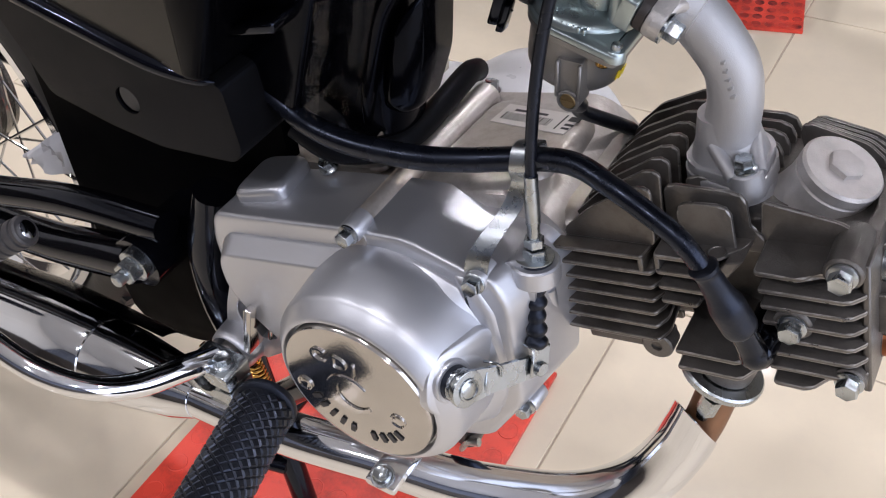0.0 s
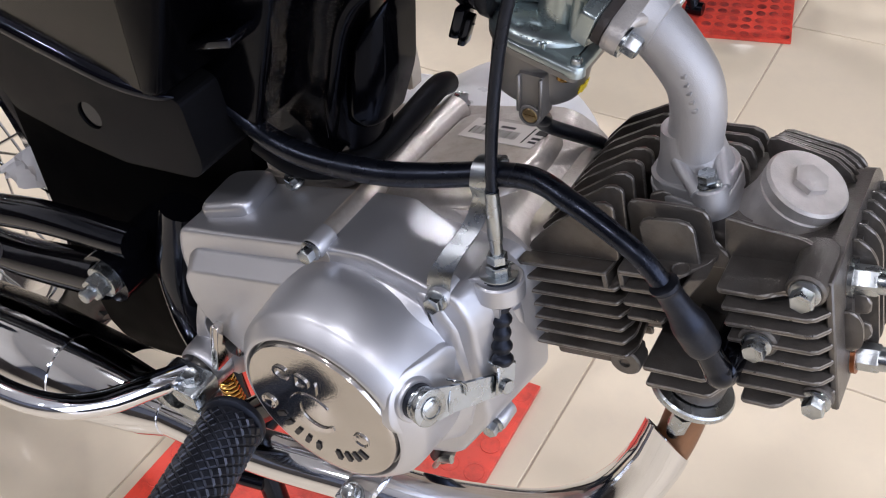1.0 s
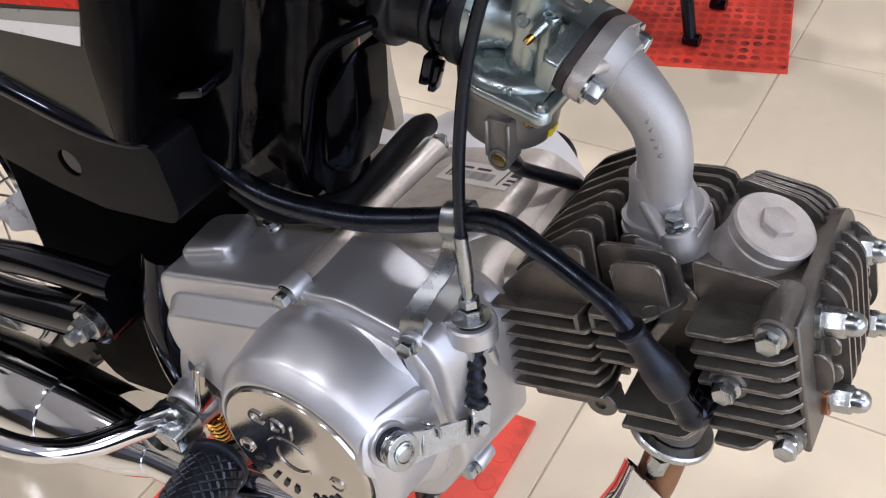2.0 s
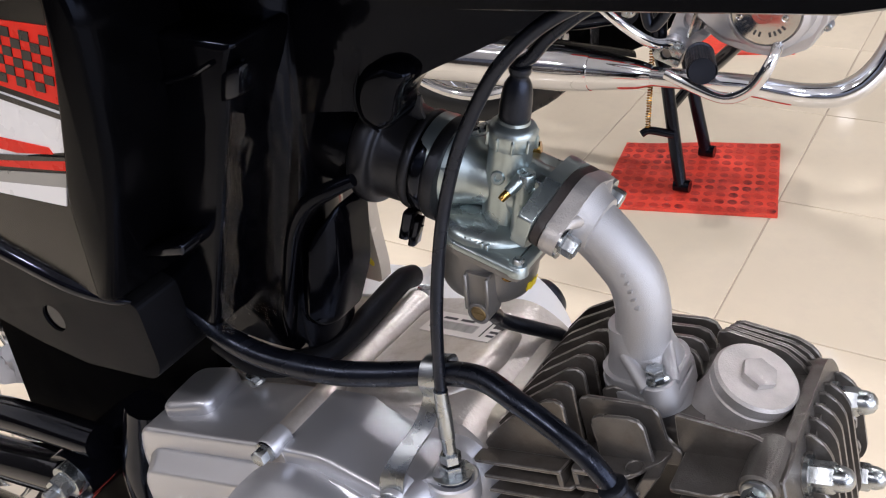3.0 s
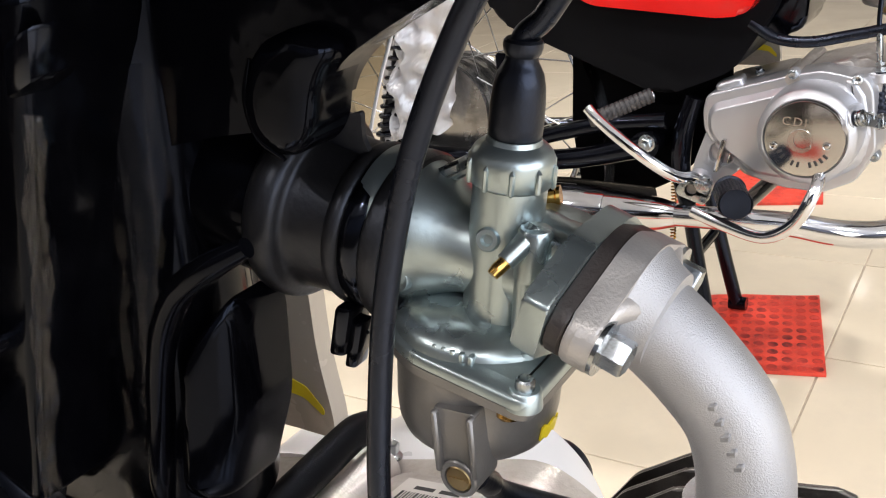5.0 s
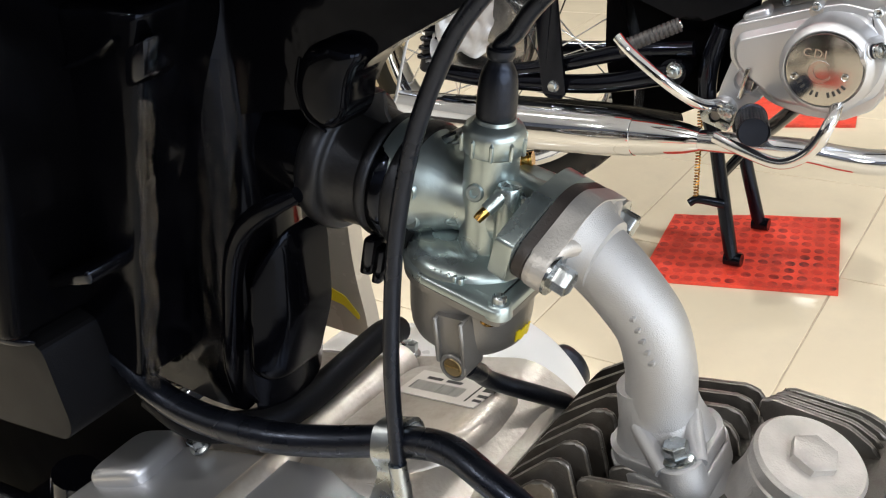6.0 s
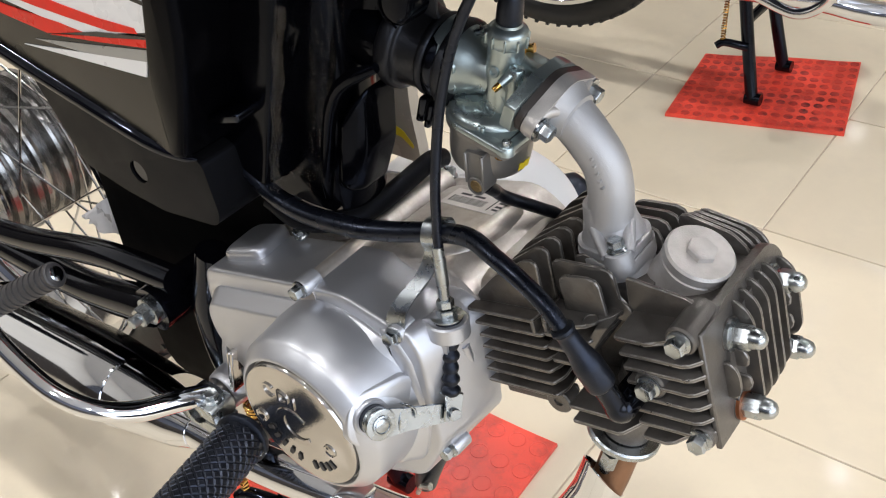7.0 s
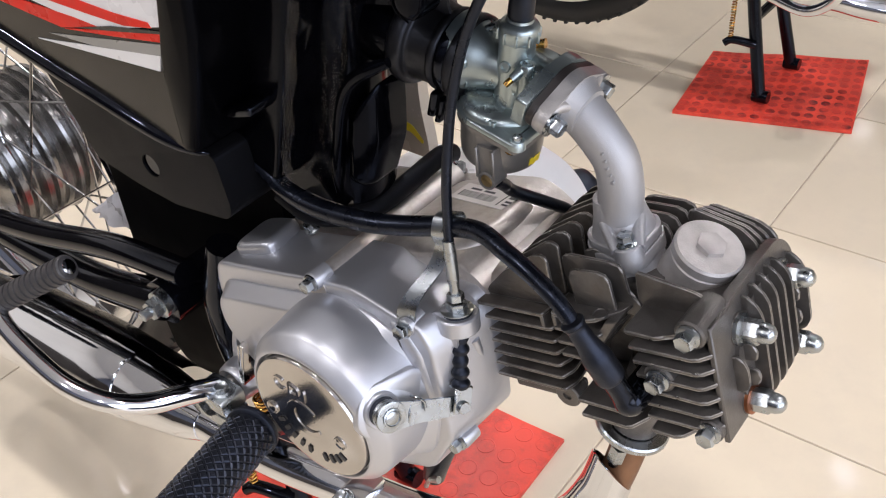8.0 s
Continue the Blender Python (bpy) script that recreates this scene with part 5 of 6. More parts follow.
def centre_stand(owner, dx, dy, dz):
    """A stand whose feet stay on the floor under a machine moved by dx, dy, dz."""
    def F(x, y, z):
        return V(x - dx, y - dy, z - dz)
    bm = bmesh.new()
    for y, q in ((0.0, 0.022), (0.134, 0.112)):
        tube(bm, [F(0.005, q, 0.235), F(0.028, y + (q - y) * 0.5, 0.12), F(0.05, y, 0.018)], [0.0105, 0.0105, 0.0105], 14, 3)
    tube(bm, [F(0.022, 0.015, 0.14), F(0.022, 0.118, 0.14)], 0.008, 12, 1, False)
    st = part("centre_stand", bm, BLACKPAINT, owner, "black tubular centre stand")
    for y in (0.0, 0.134):
        bm = bmesh.new()
        tube(bm, [F(0.040, y, 0.016), F(0.066, y, 0.0165)], 0.0105, 14, 1, False)
        part("stand_foot", bm, BLACKPAINT, st)
    bm = bmesh.new()
    tube(bm, [F(0.035, 0.0, 0.105), F(0.0, -0.012, 0.112), F(-0.012, -0.018, 0.106)], [0.007, 0.0065, 0.006], 12, 4)
    part("stand_tang", bm, BLACKPAINT, st)
    bm = bmesh.new()
    pts = []
    for k in range(150):
        t = k / 149
        pts.append(F(-0.004 + 0.004 * t + 0.0036 * math.cos(k * 1.3), -0.012 + 0.0036 * math.sin(k * 1.3), 0.115 + 0.14 * t))
    tube(bm, pts, 0.0013, 6, 1, False)
    part("return_spring", bm, BRASS, st, "golden coil spring")


# ---- frame, swing arm, rear wheel ----
bm = bmesh.new()
tube(bm, [V(-0.0, 0.405, 0.357), V(-0.12, 0.408, 0.33), V(-0.30, 0.412, 0.32), V(-0.40, 0.415, 0.325)], [0.016, 0.0145, 0.0135, 0.013], 18, 4)
tube(bm, [V(-0.0, 0.60, 0.357), V(-0.12, 0.598, 0.33), V(-0.30, 0.594, 0.32), V(-0.40, 0.59, 0.325)], [0.016, 0.0145, 0.0135, 0.013], 18, 4)
tube(bm, [V(0.004, 0.40, 0.36), V(0.004, 0.61, 0.36)], 0.019, 22, 1, False)
swing = part("swing_arm", bm, BLACKPAINT, bike, "glossy black tubular swing arm")
bm = bmesh.new()
hexhead(bm, V(0.009, 0.3925, 0.365), RIGHT, 0.0155, 0.008, dish=False, shank=0.0065, shank_r=0.0046)
revolve(bm, V(0.009, 0.3955, 0.365), RIGHT, [(-0.012, 0.0112), (0.0024, 0.0115), (0.0030, 0.0105)], 32)
part("pivot_nut", bm, ZINC, swing, "zinc-plated pivot nut with washer")
bm = bmesh.new()
tube(bm, [V(0.03, 0.412, 0.392), V(-0.06, 0.41, 0.383), V(-0.17, 0.408, 0.356), V(-0.26, 0.408, 0.338)], [0.011, 0.0115, 0.0115, 0.011], 16, 4)
tube(bm, [V(0.062, 0.43, 0.42), V(0.048, 0.425, 0.37), V(0.045, 0.425, 0.32), V(0.055, 0.425, 0.275)], [0.013, 0.014, 0.013, 0.012], 14, 5)
part("frame", bm, BLACKPAINT, bike, "black enamelled frame tubes")
bm = bmesh.new()
prism(bm, rounded([(-0.12, 0.52), (0.10, 0.52), (0.10, 0.34), (0.075, 0.285), (0.03, 0.235), (-0.04, 0.20), (-0.11, 0.19), (-0.125, 0.30), (-0.12, 0.40)], 0.02), lambda a, b, d: V(a, d, b), 0.471, 0.460, 0.004, 3)
part("inner_guard", bm, UNDERSEAL, bike, "black plastic inner guard ahead of the rear wheel")
AX = V(-0.388, 0.503, 0.326)
bm = bmesh.new()
prof = []
for k in range(19):
    a = 2 * math.pi * k / 18
    prof.append((0.029 * math.cos(a), 0.2535 + 0.026 * math.sin(a)))
revolve(bm, AX, EV, prof, 72)
wheel = part("rear_wheel", bm, TYRE, bike, "spoked rear wheel with black tyre and chrome rim")
bm = bmesh.new()
for k in range(72):
    a = 2 * math.pi * k / 72
    o, q = V(math.cos(a), 0, math.sin(a)), V(-math.sin(a), 0, math.cos(a))
    for s in (-1, 1):
        c = AX + o * 0.2764 + V(0, s * 0.013, 0)
        box(bm, (-0.0035, -0.009, -0.003), (0.0035, 0.009, 0.0035), lambda u, v, w, c=c, o=o, q=q, s=s: c + q * (u + s * v * 0.35) + V(0, v, 0) + o * (w - abs(v + s * 0.004) * 0.25))
treads = part("tread", bm, TYRE, wheel)
tagged(treads, kind="stuff")
bm = bmesh.new()
revolve(bm, AX, EV, [(-0.022, 0.233), (-0.0225, 0.226), (-0.017, 0.2225), (-0.012, 0.2145), (0.0, 0.2125), (0.012, 0.2145), (0.017, 0.2225), (0.0225, 0.226), (0.022, 0.233), (0.0, 0.2305), (-0.022, 0.233)], 72)
part("rim", bm, CHROME, wheel)
bm = bmesh.new()
revolve(bm, AX, EV, [(-0.062, 0.02), (-0.06, 0.05)] + [(-0.056 + 0.0125 * k + d, r) for k in range(9) for d, r in ((0, 0.0745), (0.0008, 0.0815 - 0.002 * (k % 3)), (0.004 + 0.002 * (k % 2), 0.083 - 0.002 * (k % 3)), (0.0052 + 0.002 * (k % 2), 0.0765))] + [(0.058, 0.05), (0.06, 0.02)], 44)
part("hub", bm, HUBALU, wheel, "ribbed polished aluminium brake hub")
for k in range(36):
    a = 2 * math.pi * k / 36
    s = -1 if k % 2 else 1
    b = a + (0.95 if (k // 2) % 2 else -0.95)
    bm = bmesh.new()
    tube(bm, [AX + V(math.cos(b) * 0.08, s * 0.036, math.sin(b) * 0.08), AX + V(math.cos(a) * 0.214, s * 0.004, math.sin(a) * 0.214)], 0.0013, 6, 1, False)
    part("spoke", bm, SPOKE, wheel)
bm = bmesh.new()
tube(bm, [V(-0.50, 0.402, 0.33), V(-0.47, 0.402, 0.43), V(-0.43, 0.402, 0.55)], 0.016, 18, 1, False)
shock = part("shock_absorber", bm, GLOSS, bike, "black coil-spring shock absorber")
bm = bmesh.new()
pts = [V(-0.495 + 0.06 * k / 180, 0.402, 0.345 + 0.19 * k / 180) + V(math.cos(k * 0.45) * 0.021, math.sin(k * 0.45) * 0.0215, 0) for k in range(181)]
tube(bm, pts, 0.0035, 8, 1, False)
part("coil_spring", bm, GLOSS, shock)

# ---- left side of the engine ----
bm = bmesh.new()
prism(bm, rounded([(0.070, 0.430), (0.1325, 0.430), (0.1330, 0.4420), (0.1285, 0.4764), (0.1296, 0.5102), (0.126, 0.545), (0.070, 0.55)], [0, 0.002, 0.01, 0.02, 0.02, 0.004, 0], 5), lambda a, b, d: V(a, d, b), 0.596, 0.585, 0.003, 3)
far_cover = part("far_side_cover", bm, CREAM, bike, "cream far side cover with a yellow flash")
bm = bmesh.new()
prism(bm, rounded([(0.100, 0.452), (0.117, 0.4495), (0.1275, 0.4415), (0.1285, 0.4450), (0.119, 0.4560), (0.100, 0.462)], 0.002), lambda a, b, d: V(a, d, b), 0.5856, 0.5846)
part("yellow_flash", bm, YELLOW, far_cover)
bm = bmesh.new()
revolve(bm, V(0.190, 0.56, 0.376), EV, [(0, 0.068), (0.055, 0.067), (0.075, 0.062), (0.088, 0.05), (0.092, 0.03), (0.093, 0.0)], 64)
prism(bm, rounded([(0.05, 0.32), (0.17, 0.312), (0.17, 0.425), (0.08, 0.41)], 0.02), lambda a, b, d: V(a, d, b), 0.585, 0.625, 0.006, 3)
part("generator_cover", bm, LCOVER, bike, "pale smooth generator cover")

# ---- clutch cable and throttle cable ----
bm = bmesh.new()
tube(bm, [HOLD + CAX * 0.045, V(0.2738, 0.4355, 0.515), V(0.2738, 0.438, 0.540), V(0.2745, 0.4415, 0.562), V(0.2768, 0.4440, 0.583), V(0.2805, 0.4462, 0.602), V(0.2868, 0.4475, 0.622), V(0.2962, 0.4485, 0.642), V(0.3085, 0.449, 0.6605), V(0.3270, 0.452, 0.677), V(0.360, 0.458, 0.694), V(0.43, 0.47, 0.735)], 0.0029, 14, 8)
part("clutch_cable", bm, HOSE, bike, "black sheathed clutch cable")
bm = bmesh.new()
tube(bm, [TC + SA * 0.020, TC + SA * 0.0255, V(0.2966, 0.4955, 0.6435), V(0.3035, 0.495, 0.6515), V(0.3127, 0.494, 0.6594), V(0.3220, 0.4925, 0.6665), V(0.3370, 0.490, 0.6755), V(0.37, 0.487, 0.690), V(0.43, 0.485, 0.72)], 0.0031, 14, 8)
part("throttle_cable", bm, HOSE, bike, "black sheathed throttle cable")

SECOND = copy_thing(bike, Matrix.Translation(BASE + V(-0.03, 1.055, -0.042)))
centre_stand(bike, -0.008, -0.436 - 0.003, 0.0)
centre_stand(SECOND, *(Vector(SECOND.location) - BASE - V(0.0, 1.511, 0.0)))
kick_pin = KB - BASE
for ob in SECOND.children:
    if ob.name.startswith("kick_starter"):
        ob.matrix_basis = Matrix.Translation(kick_pin) @ Matrix.Rotation(radians(17), 4, "Y") @ Matrix.Translation(-kick_pin)
        for piece in ob.children:
            if piece.name.startswith("pedal"):   # its pedal is folded higher
                piece.matrix_basis = Matrix.Translation(pa - BASE + V(0.006, 0.008, -0.018)) @ Matrix.Rotation(radians(-8), 4, "Y") @ Matrix.Translation(BASE - pa)
    if ob.name.startswith("rear_wheel"):
        ob.matrix_basis = Matrix.Translation((0.05, 0, 0.047))
    if ob.name.startswith("shock_absorber"):
        ob.matrix_basis = Matrix.Translation((0.09, 0, 0))
    if ob.name.startswith("inner_guard"):
        ob.matrix_basis = Matrix.Translation((0, 0, 0.062))
    if ob.name.startswith("exhaust_pipe"):
        joint = V(0.055, 0.377, 0.276) - BASE
        for piece in ob.children:
            if piece.name.startswith(("muffler", "heat_guard")):   # its muffler rises more towards the tail
                piece.matrix_basis = Matrix.Translation(joint) @ Matrix.Rotation(radians(5.5), 4, "Y") @ Matrix.Translation(-joint)
tagged(SECOND, "red motorcycle with silver engine and chrome exhaust on its stand")

# ---- parts of the black machine alone ----
# spark plug lead with clip and cap
bm = bmesh.new()
tube(bm, [V(0.10, 0.438, 0.525), V(0.116, 0.435, 0.512), V(0.142, 0.432, 0.497), V(0.173, 0.430, 0.493), V(0.212, 0.431, 0.496), V(0.24, 0.436, 0.500), V(0.27, 0.440, 0.508), V(0.294, 0.438, 0.5145), V(0.315, 0.4320, 0.5130), V(0.3340, 0.4288, 0.5070), V(0.350, 0.4245, 0.5020), V(0.3640, 0.4222, 0.4900)],
     [0.0062, 0.0062, 0.0062, 0.0064, 0.0064, 0.0062, 0.006, 0.0056, 0.0052, 0.005, 0.0048, 0.0046], 18, 8)
lead = part("plug_lead", bm, HOSE, bike, "thick black sheathed spark plug lead")
C1, C2, C3 = V(0.3618, 0.4212, 0.4945), V(0.3818, 0.4278, 0.4590), V(0.3895, 0.4320, 0.4415)
bm = bmesh.new()
tube(bm, [C1, C1.lerp(C2, 0.06), C1.lerp(C2, 0.12), C1.lerp(C2, 0.36), C1.lerp(C2, 0.50), C1.lerp(C2, 0.62), C1.lerp(C2, 0.92), C1.lerp(C2, 1.0), C1.lerp(C2, 1.03)],
     [0.0050, 0.0062, 0.0056, 0.0062, 0.0072, 0.0083, 0.0083, 0.0076, 0.0060], 28, 4)
capp = part("plug_cap", bm, RUBBER, lead, "black rubber spark plug cap")
bm = bmesh.new()
tube(bm, [C1.lerp(C2, 0.95), C2.lerp(C3, 0.3), C2.lerp(C3, 0.7), C3, C3 + V(0.0005, 0.004, -0.003)], [0.0064, 0.0063, 0.0066, 0.0074, 0.0072], 24, 5)
revolve(bm, C3 + V(0.0, -0.0035, -0.0005), EV, [(0, 0.0060), (0.002, 0.0078), (0.005, 0.0084), (0.034, 0.0084)], 28)
part("cap_elbow", bm, GLOSS, capp)
bm = bmesh.new()
revolve(bm, C1, C2 - C1, [(-0.0006, 0.0052), (0.0002, 0.0066), (0.0018, 0.0066), (0.0026, 0.0054)], 24)
part("cap_lip", bm, RUBBER, capp)

# sheet clip that holds the lead
bm = bmesh.new()


def strip(bm, pts, half, side, thick=0.0016):
    """A bent sheet strip: half its width, the direction across."""
    side = Vector(side).normalized()
    line = curve_points(pts, 5)
    hw = half if isinstance(half, (list, tuple)) else [half, half]
    prev = None
    for i, p in enumerate(line):
        d = (line[min(i + 1, len(line) - 1)] - line[max(i - 1, 0)]).normalized()
        nrm = d.cross(side).normalized()
        w = float(np.interp(i / (len(line) - 1) * (len(hw) - 1), range(len(hw)), hw))
        row = [bm.verts.new(p + side * a * w + nrm * b * thick / 2) for a, b in ((-1, -1), (1, -1), (1, 1), (-1, 1))]
        if prev:
            for j in range(4):
                bm.faces.new((prev[j], prev[(j + 1) % 4], row[(j + 1) % 4], row[j]))
        else:
            bm.faces.new(row[::-1])
        prev = row
    bm.faces.new(prev)


LB = E(0.0592, -0.096, 0.047)
strip(bm, [LB + V(0, 0, -0.006), LB + V(0.0, 0.002, 0.009), LB + V(0.003, 0.009, 0.019), V(0.2665, 0.428, 0.484), V(0.269, 0.4345, 0.497), V(0.2695, 0.4325, 0.507), V(0.2695, 0.437, 0.5155), V(0.270, 0.445, 0.515), V(0.27, 0.4485, 0.508), V(0.27, 0.447, 0.501)],
      [0.0055, 0.006, 0.0055, 0.005, 0.0045, 0.005, 0.0055, 0.0055, 0.0055, 0.005], (1, 0.25, 0.1))
part("lead_clip", bm, ZINC, lead, "bent zinc-plated sheet clip")

# breather hoses
bm = bmesh.new()
tube(bm, [V(0.13, 0.44, 0.484), V(0.150, 0.442, 0.4735), V(0.166, 0.452, 0.4700), V(0.177, 0.466, 0.469), V(0.181, 0.484, 0.469), V(0.1805, 0.508, 0.4690), V(0.1785, 0.532, 0.4685), V(0.1765, 0.549, 0.4665), V(0.174, 0.563, 0.460)], 0.0072, 16, 6)
part("breather_hose", bm, MATT, bike, "thick black rubber breather hose")
bm = bmesh.new()
tube(bm, [V(0.2755, 0.4800, 0.5175), V(0.2745, 0.489, 0.509), V(0.2690, 0.497, 0.5025), V(0.2685, 0.505, 0.4935), V(0.2755, 0.517, 0.4832), V(0.2816, 0.53, 0.4726), V(0.284, 0.545, 0.4590), V(0.288, 0.56, 0.435)], 0.004, 12, 6)
part("drain_hose", bm, RUBBER, bike, "thin black rubber drain hose")
# part label on the crankcase: unreadable, so bars
LP = [E(0.0130, 0.0110, 0.0668), E(0.0640, 0.0026, 0.0668)]
lx = (LP[1] - LP[0]).normalized()
ly = EW.cross(lx).normalized()
lo = LP[0]


def lab(a, b, d):
    return lo + lx * a + ly * b + EW * d


bm = bmesh.new()
box(bm, (0, 0, 0), (0.0515, 0.0195, 0.0004), lab)
label = part("sticker", bm, PAPER, case, "white paper sticker with bar code")
bm = bmesh.new()
x = 0.004
for wbar in (3, 1, 2, 1, 1, 3, 1, 2, 2, 1, 1, 3, 2, 1, 1, 2, 3, 1, 1, 2, 1):
    box(bm, (x, 0.0045, 0.0002), (x + wbar * 0.00042, 0.0115, 0.0005), lab)
    x += wbar * 0.00042 + 0.0009
part("bar_code", bm, INK, label)
bm = bmesh.new()
for a0, a1, b0, b1 in ((0.008, 0.018, 0.0135, 0.0155), (0.021, 0.031, 0.0135, 0.0155), (0.0425, 0.0435, 0.003, 0.0175), (0.046, 0.053, 0.012, 0.0165), (0.0465, 0.052, 0.0075, 0.0095), (0.0465, 0.0515, 0.004, 0.0058)):
    box(bm, (a0, b0, 0.0002), (a1, b1, 0.0005), lab)
part("print_marks", bm, INK, label)

# air box
bm = bmesh.new()
prism(bm, rounded([(0.02, 0.457), (0.175, 0.457), (0.202, 0.459), (0.213, 0.472), (0.214, 0.486), (0.206, 0.500), (0.165, 0.535), (0.02, 0.552)], [0, 0.01, 0.012, 0.010, 0.012, 0.02, 0.02, 0], 6),
      lambda a, b, d: V(a + min(0, d - 0.56) * 0.36 * max(0, (a - 0.12) / 0.09) - max(0, d - 0.60) * 0.1, b, d), 0.73, 0.4755, 0.016, 5)
airbox = part("air_box", bm, AIRBOX, bike, "glossy black plastic air box, dusty")
bm = bmesh.new()   # neck that carries the boot
revolve(bm, V(0.2125, 0.499, 0.5885), V(1, 0, -0.2), [(-0.055, 0.0262), (-0.004, 0.0262), (-0.002, 0.0240)], 48)
part("neck", bm, AIRBOX, airbox)
bm = bmesh.new()   # moulded arch under the boot
ARCH = [V(0.2220, 0.4600, 0.5890), V(0.2098, 0.4570, 0.5828), V(0.1965, 0.4562, 0.5735), V(0.1872, 0.4562, 0.5610), V(0.1812, 0.4562, 0.5470), V(0.1752, 0.4562, 0.5260), V(0.1690, 0.4562, 0.5020), V(0.1655, 0.4580, 0.4860)]
tube(bm, ARCH, [0.003, 0.0042, 0.0046, 0.0046, 0.0044, 0.0042, 0.0038, 0.0025], 16, 6)
part("arch_ridge", bm, AIRBOX, airbox)
bm = bmesh.new()   # swollen panel inside the arch
pillow(bm, [(0.1960, 0.5600), (0.1895, 0.5480), (0.1830, 0.5260), (0.1765, 0.4980), (0.1960, 0.4980), (0.2080, 0.5260), (0.2110, 0.5600), (0.2070, 0.5680)], 0.006, lambda a, b, d: V(a - max(0, a - 0.198) * 0.5, d + max(0, a - 0.190) * 0.75, b), 0.475, 0.4545, 0.006)
part("swollen_panel", bm, AIRBOX, airbox)
bm = bmesh.new()
box(bm, (0.095, 0.4290, 0.500), (0.156, 0.470, 0.662), lambda a, b, c: V(a + (c - 0.543) * 0.33 * (a - 0.095) / 0.061, b, c), 0.004, 3)
battery = part("battery_box", bm, AIRBOX, bike, "black plastic box behind the side cover")
bm = bmesh.new()
tube(bm, [V(0.1296, 0.4275, 0.6375), V(0.150, 0.4275, 0.6395), V(0.170, 0.4275, 0.6455), V(0.1835, 0.4275, 0.6525)], 0.0012, 8, 4)
part("edge_strip", bm, GLOSS, battery)
bm = bmesh.new()
box(bm, (0.1865, 0.424, 0.636), (0.1985, 0.438, 0.650), lambda a, b, c: V(a + (c - 0.636) * 0.3, b, c + (a - 0.1865) * 0.4), 0.002, 2)
part("clip", bm, GLOSS, battery)
bm = bmesh.new()   # bevelled post and ledge beside the side cover
tube(bm, [V(0.1330, 0.4120, 0.5990), V(0.1290, 0.4115, 0.5860), V(0.1225, 0.4120, 0.5680), V(0.1170, 0.4125, 0.5560)], [0.0030, 0.0042, 0.0042, 0.0030], 12, 4)
part("bevelled_post", bm, GLOSS, battery)
bm = bmesh.new()
box(bm, (0.1240, 0.4100, 0.5515), (0.1560, 0.4330, 0.5580), lambda a, b, c: V(a, b, c + (a - 0.124) * 0.3), 0.002, 3)
part("ledge", bm, GLOSS, battery)

# backbone and tank
bm = bmesh.new()
low = [(0.14, 0.60), (0.200, 0.615), (0.234, 0.620), (0.2455, 0.6235), (0.2490, 0.632), (0.2560, 0.639), (0.268, 0.6455), (0.290, 0.656), (0.310, 0.667), (0.330, 0.677), (0.36, 0.687), (0.45, 0.715), (0.6, 0.76)]
prism(bm, rounded(low + [(0.6, 0.85), (0.14, 0.80)], 0.012, 5), lambda a, b, d: V(a, d, b), 0.484, 0.470, 0.006, 6, True)
spine = part("backbone", bm, WRAPPED, bike, "glossy black pressed-steel backbone")

bm = bmesh.new()   # moulded lobe above the boot
pillow(bm, [(0.2275, 0.6180), (0.2260, 0.6300), (0.2325, 0.6430), (0.2480, 0.6480), (0.2580, 0.6420), (0.2500, 0.6330), (0.2470, 0.6200), (0.2390, 0.6130)], 0.006, lambda a, b, d: V(a, d, b), 0.480, 0.4605, 0.006)
part("lobe", bm, WRAPPED, spine)
bm = bmesh.new()
tube(bm, [V(0.2290, 0.4655, 0.6390), V(0.2265, 0.4650, 0.6290), V(0.2290, 0.4645, 0.6190), V(0.2370, 0.4640, 0.6135)], [0.0006, 0.0014, 0.0014, 0.0006], 10, 5)
part("lobe_rim", bm, WRAPPED, spine)


def ring_at(x, lift, w):
    """Cross-section of the tank at x: flange lip, swollen sides, rounded top."""
    c = 0.503
    half = [(0.0, 0.694), (0.08, 0.695), (0.112, 0.6985), (0.120, 0.7015), (0.1215, 0.706), (0.116, 0.7105), (0.1225, 0.718), (0.130, 0.74), (0.1335, 0.775), (0.128, 0.82), (0.105, 0.865), (0.06, 0.89), (0.0, 0.896)]
    pts = [V(x, c - y * w, z + lift) for y, z in half]
    return pts + [V(x, c + y * w, z + lift) for y, z in half[-2:0:-1]]


bm = bmesh.new()
rows = []
for x, lift, w in ((0.105, 0.004, 0.50), (0.112, 0.002, 0.68), (0.13, 0.0, 0.80), (0.17, 0.0, 0.90), (0.24, 0.0, 0.98), (0.33, 0.002, 1.02), (0.43, 0.0095, 1.02), (0.52, 0.028, 0.94), (0.58, 0.045, 0.75), (0.6, 0.05, 0.5)):
    rows.append([bm.verts.new(p) for p in ring_at(x, lift, w)])
n = len(rows[0])
for p, q in zip(rows, rows[1:]):
    for j in range(n):
        bm.faces.new((p[j], p[(j + 1) % n], q[(j + 1) % n], q[j]))
bm.faces.new(rows[0][::-1])
bm.faces.new(rows[-1])
tank = part("fuel_tank", bm, TANKBLACK, bike, "glossy black fuel tank with red and silver striping")



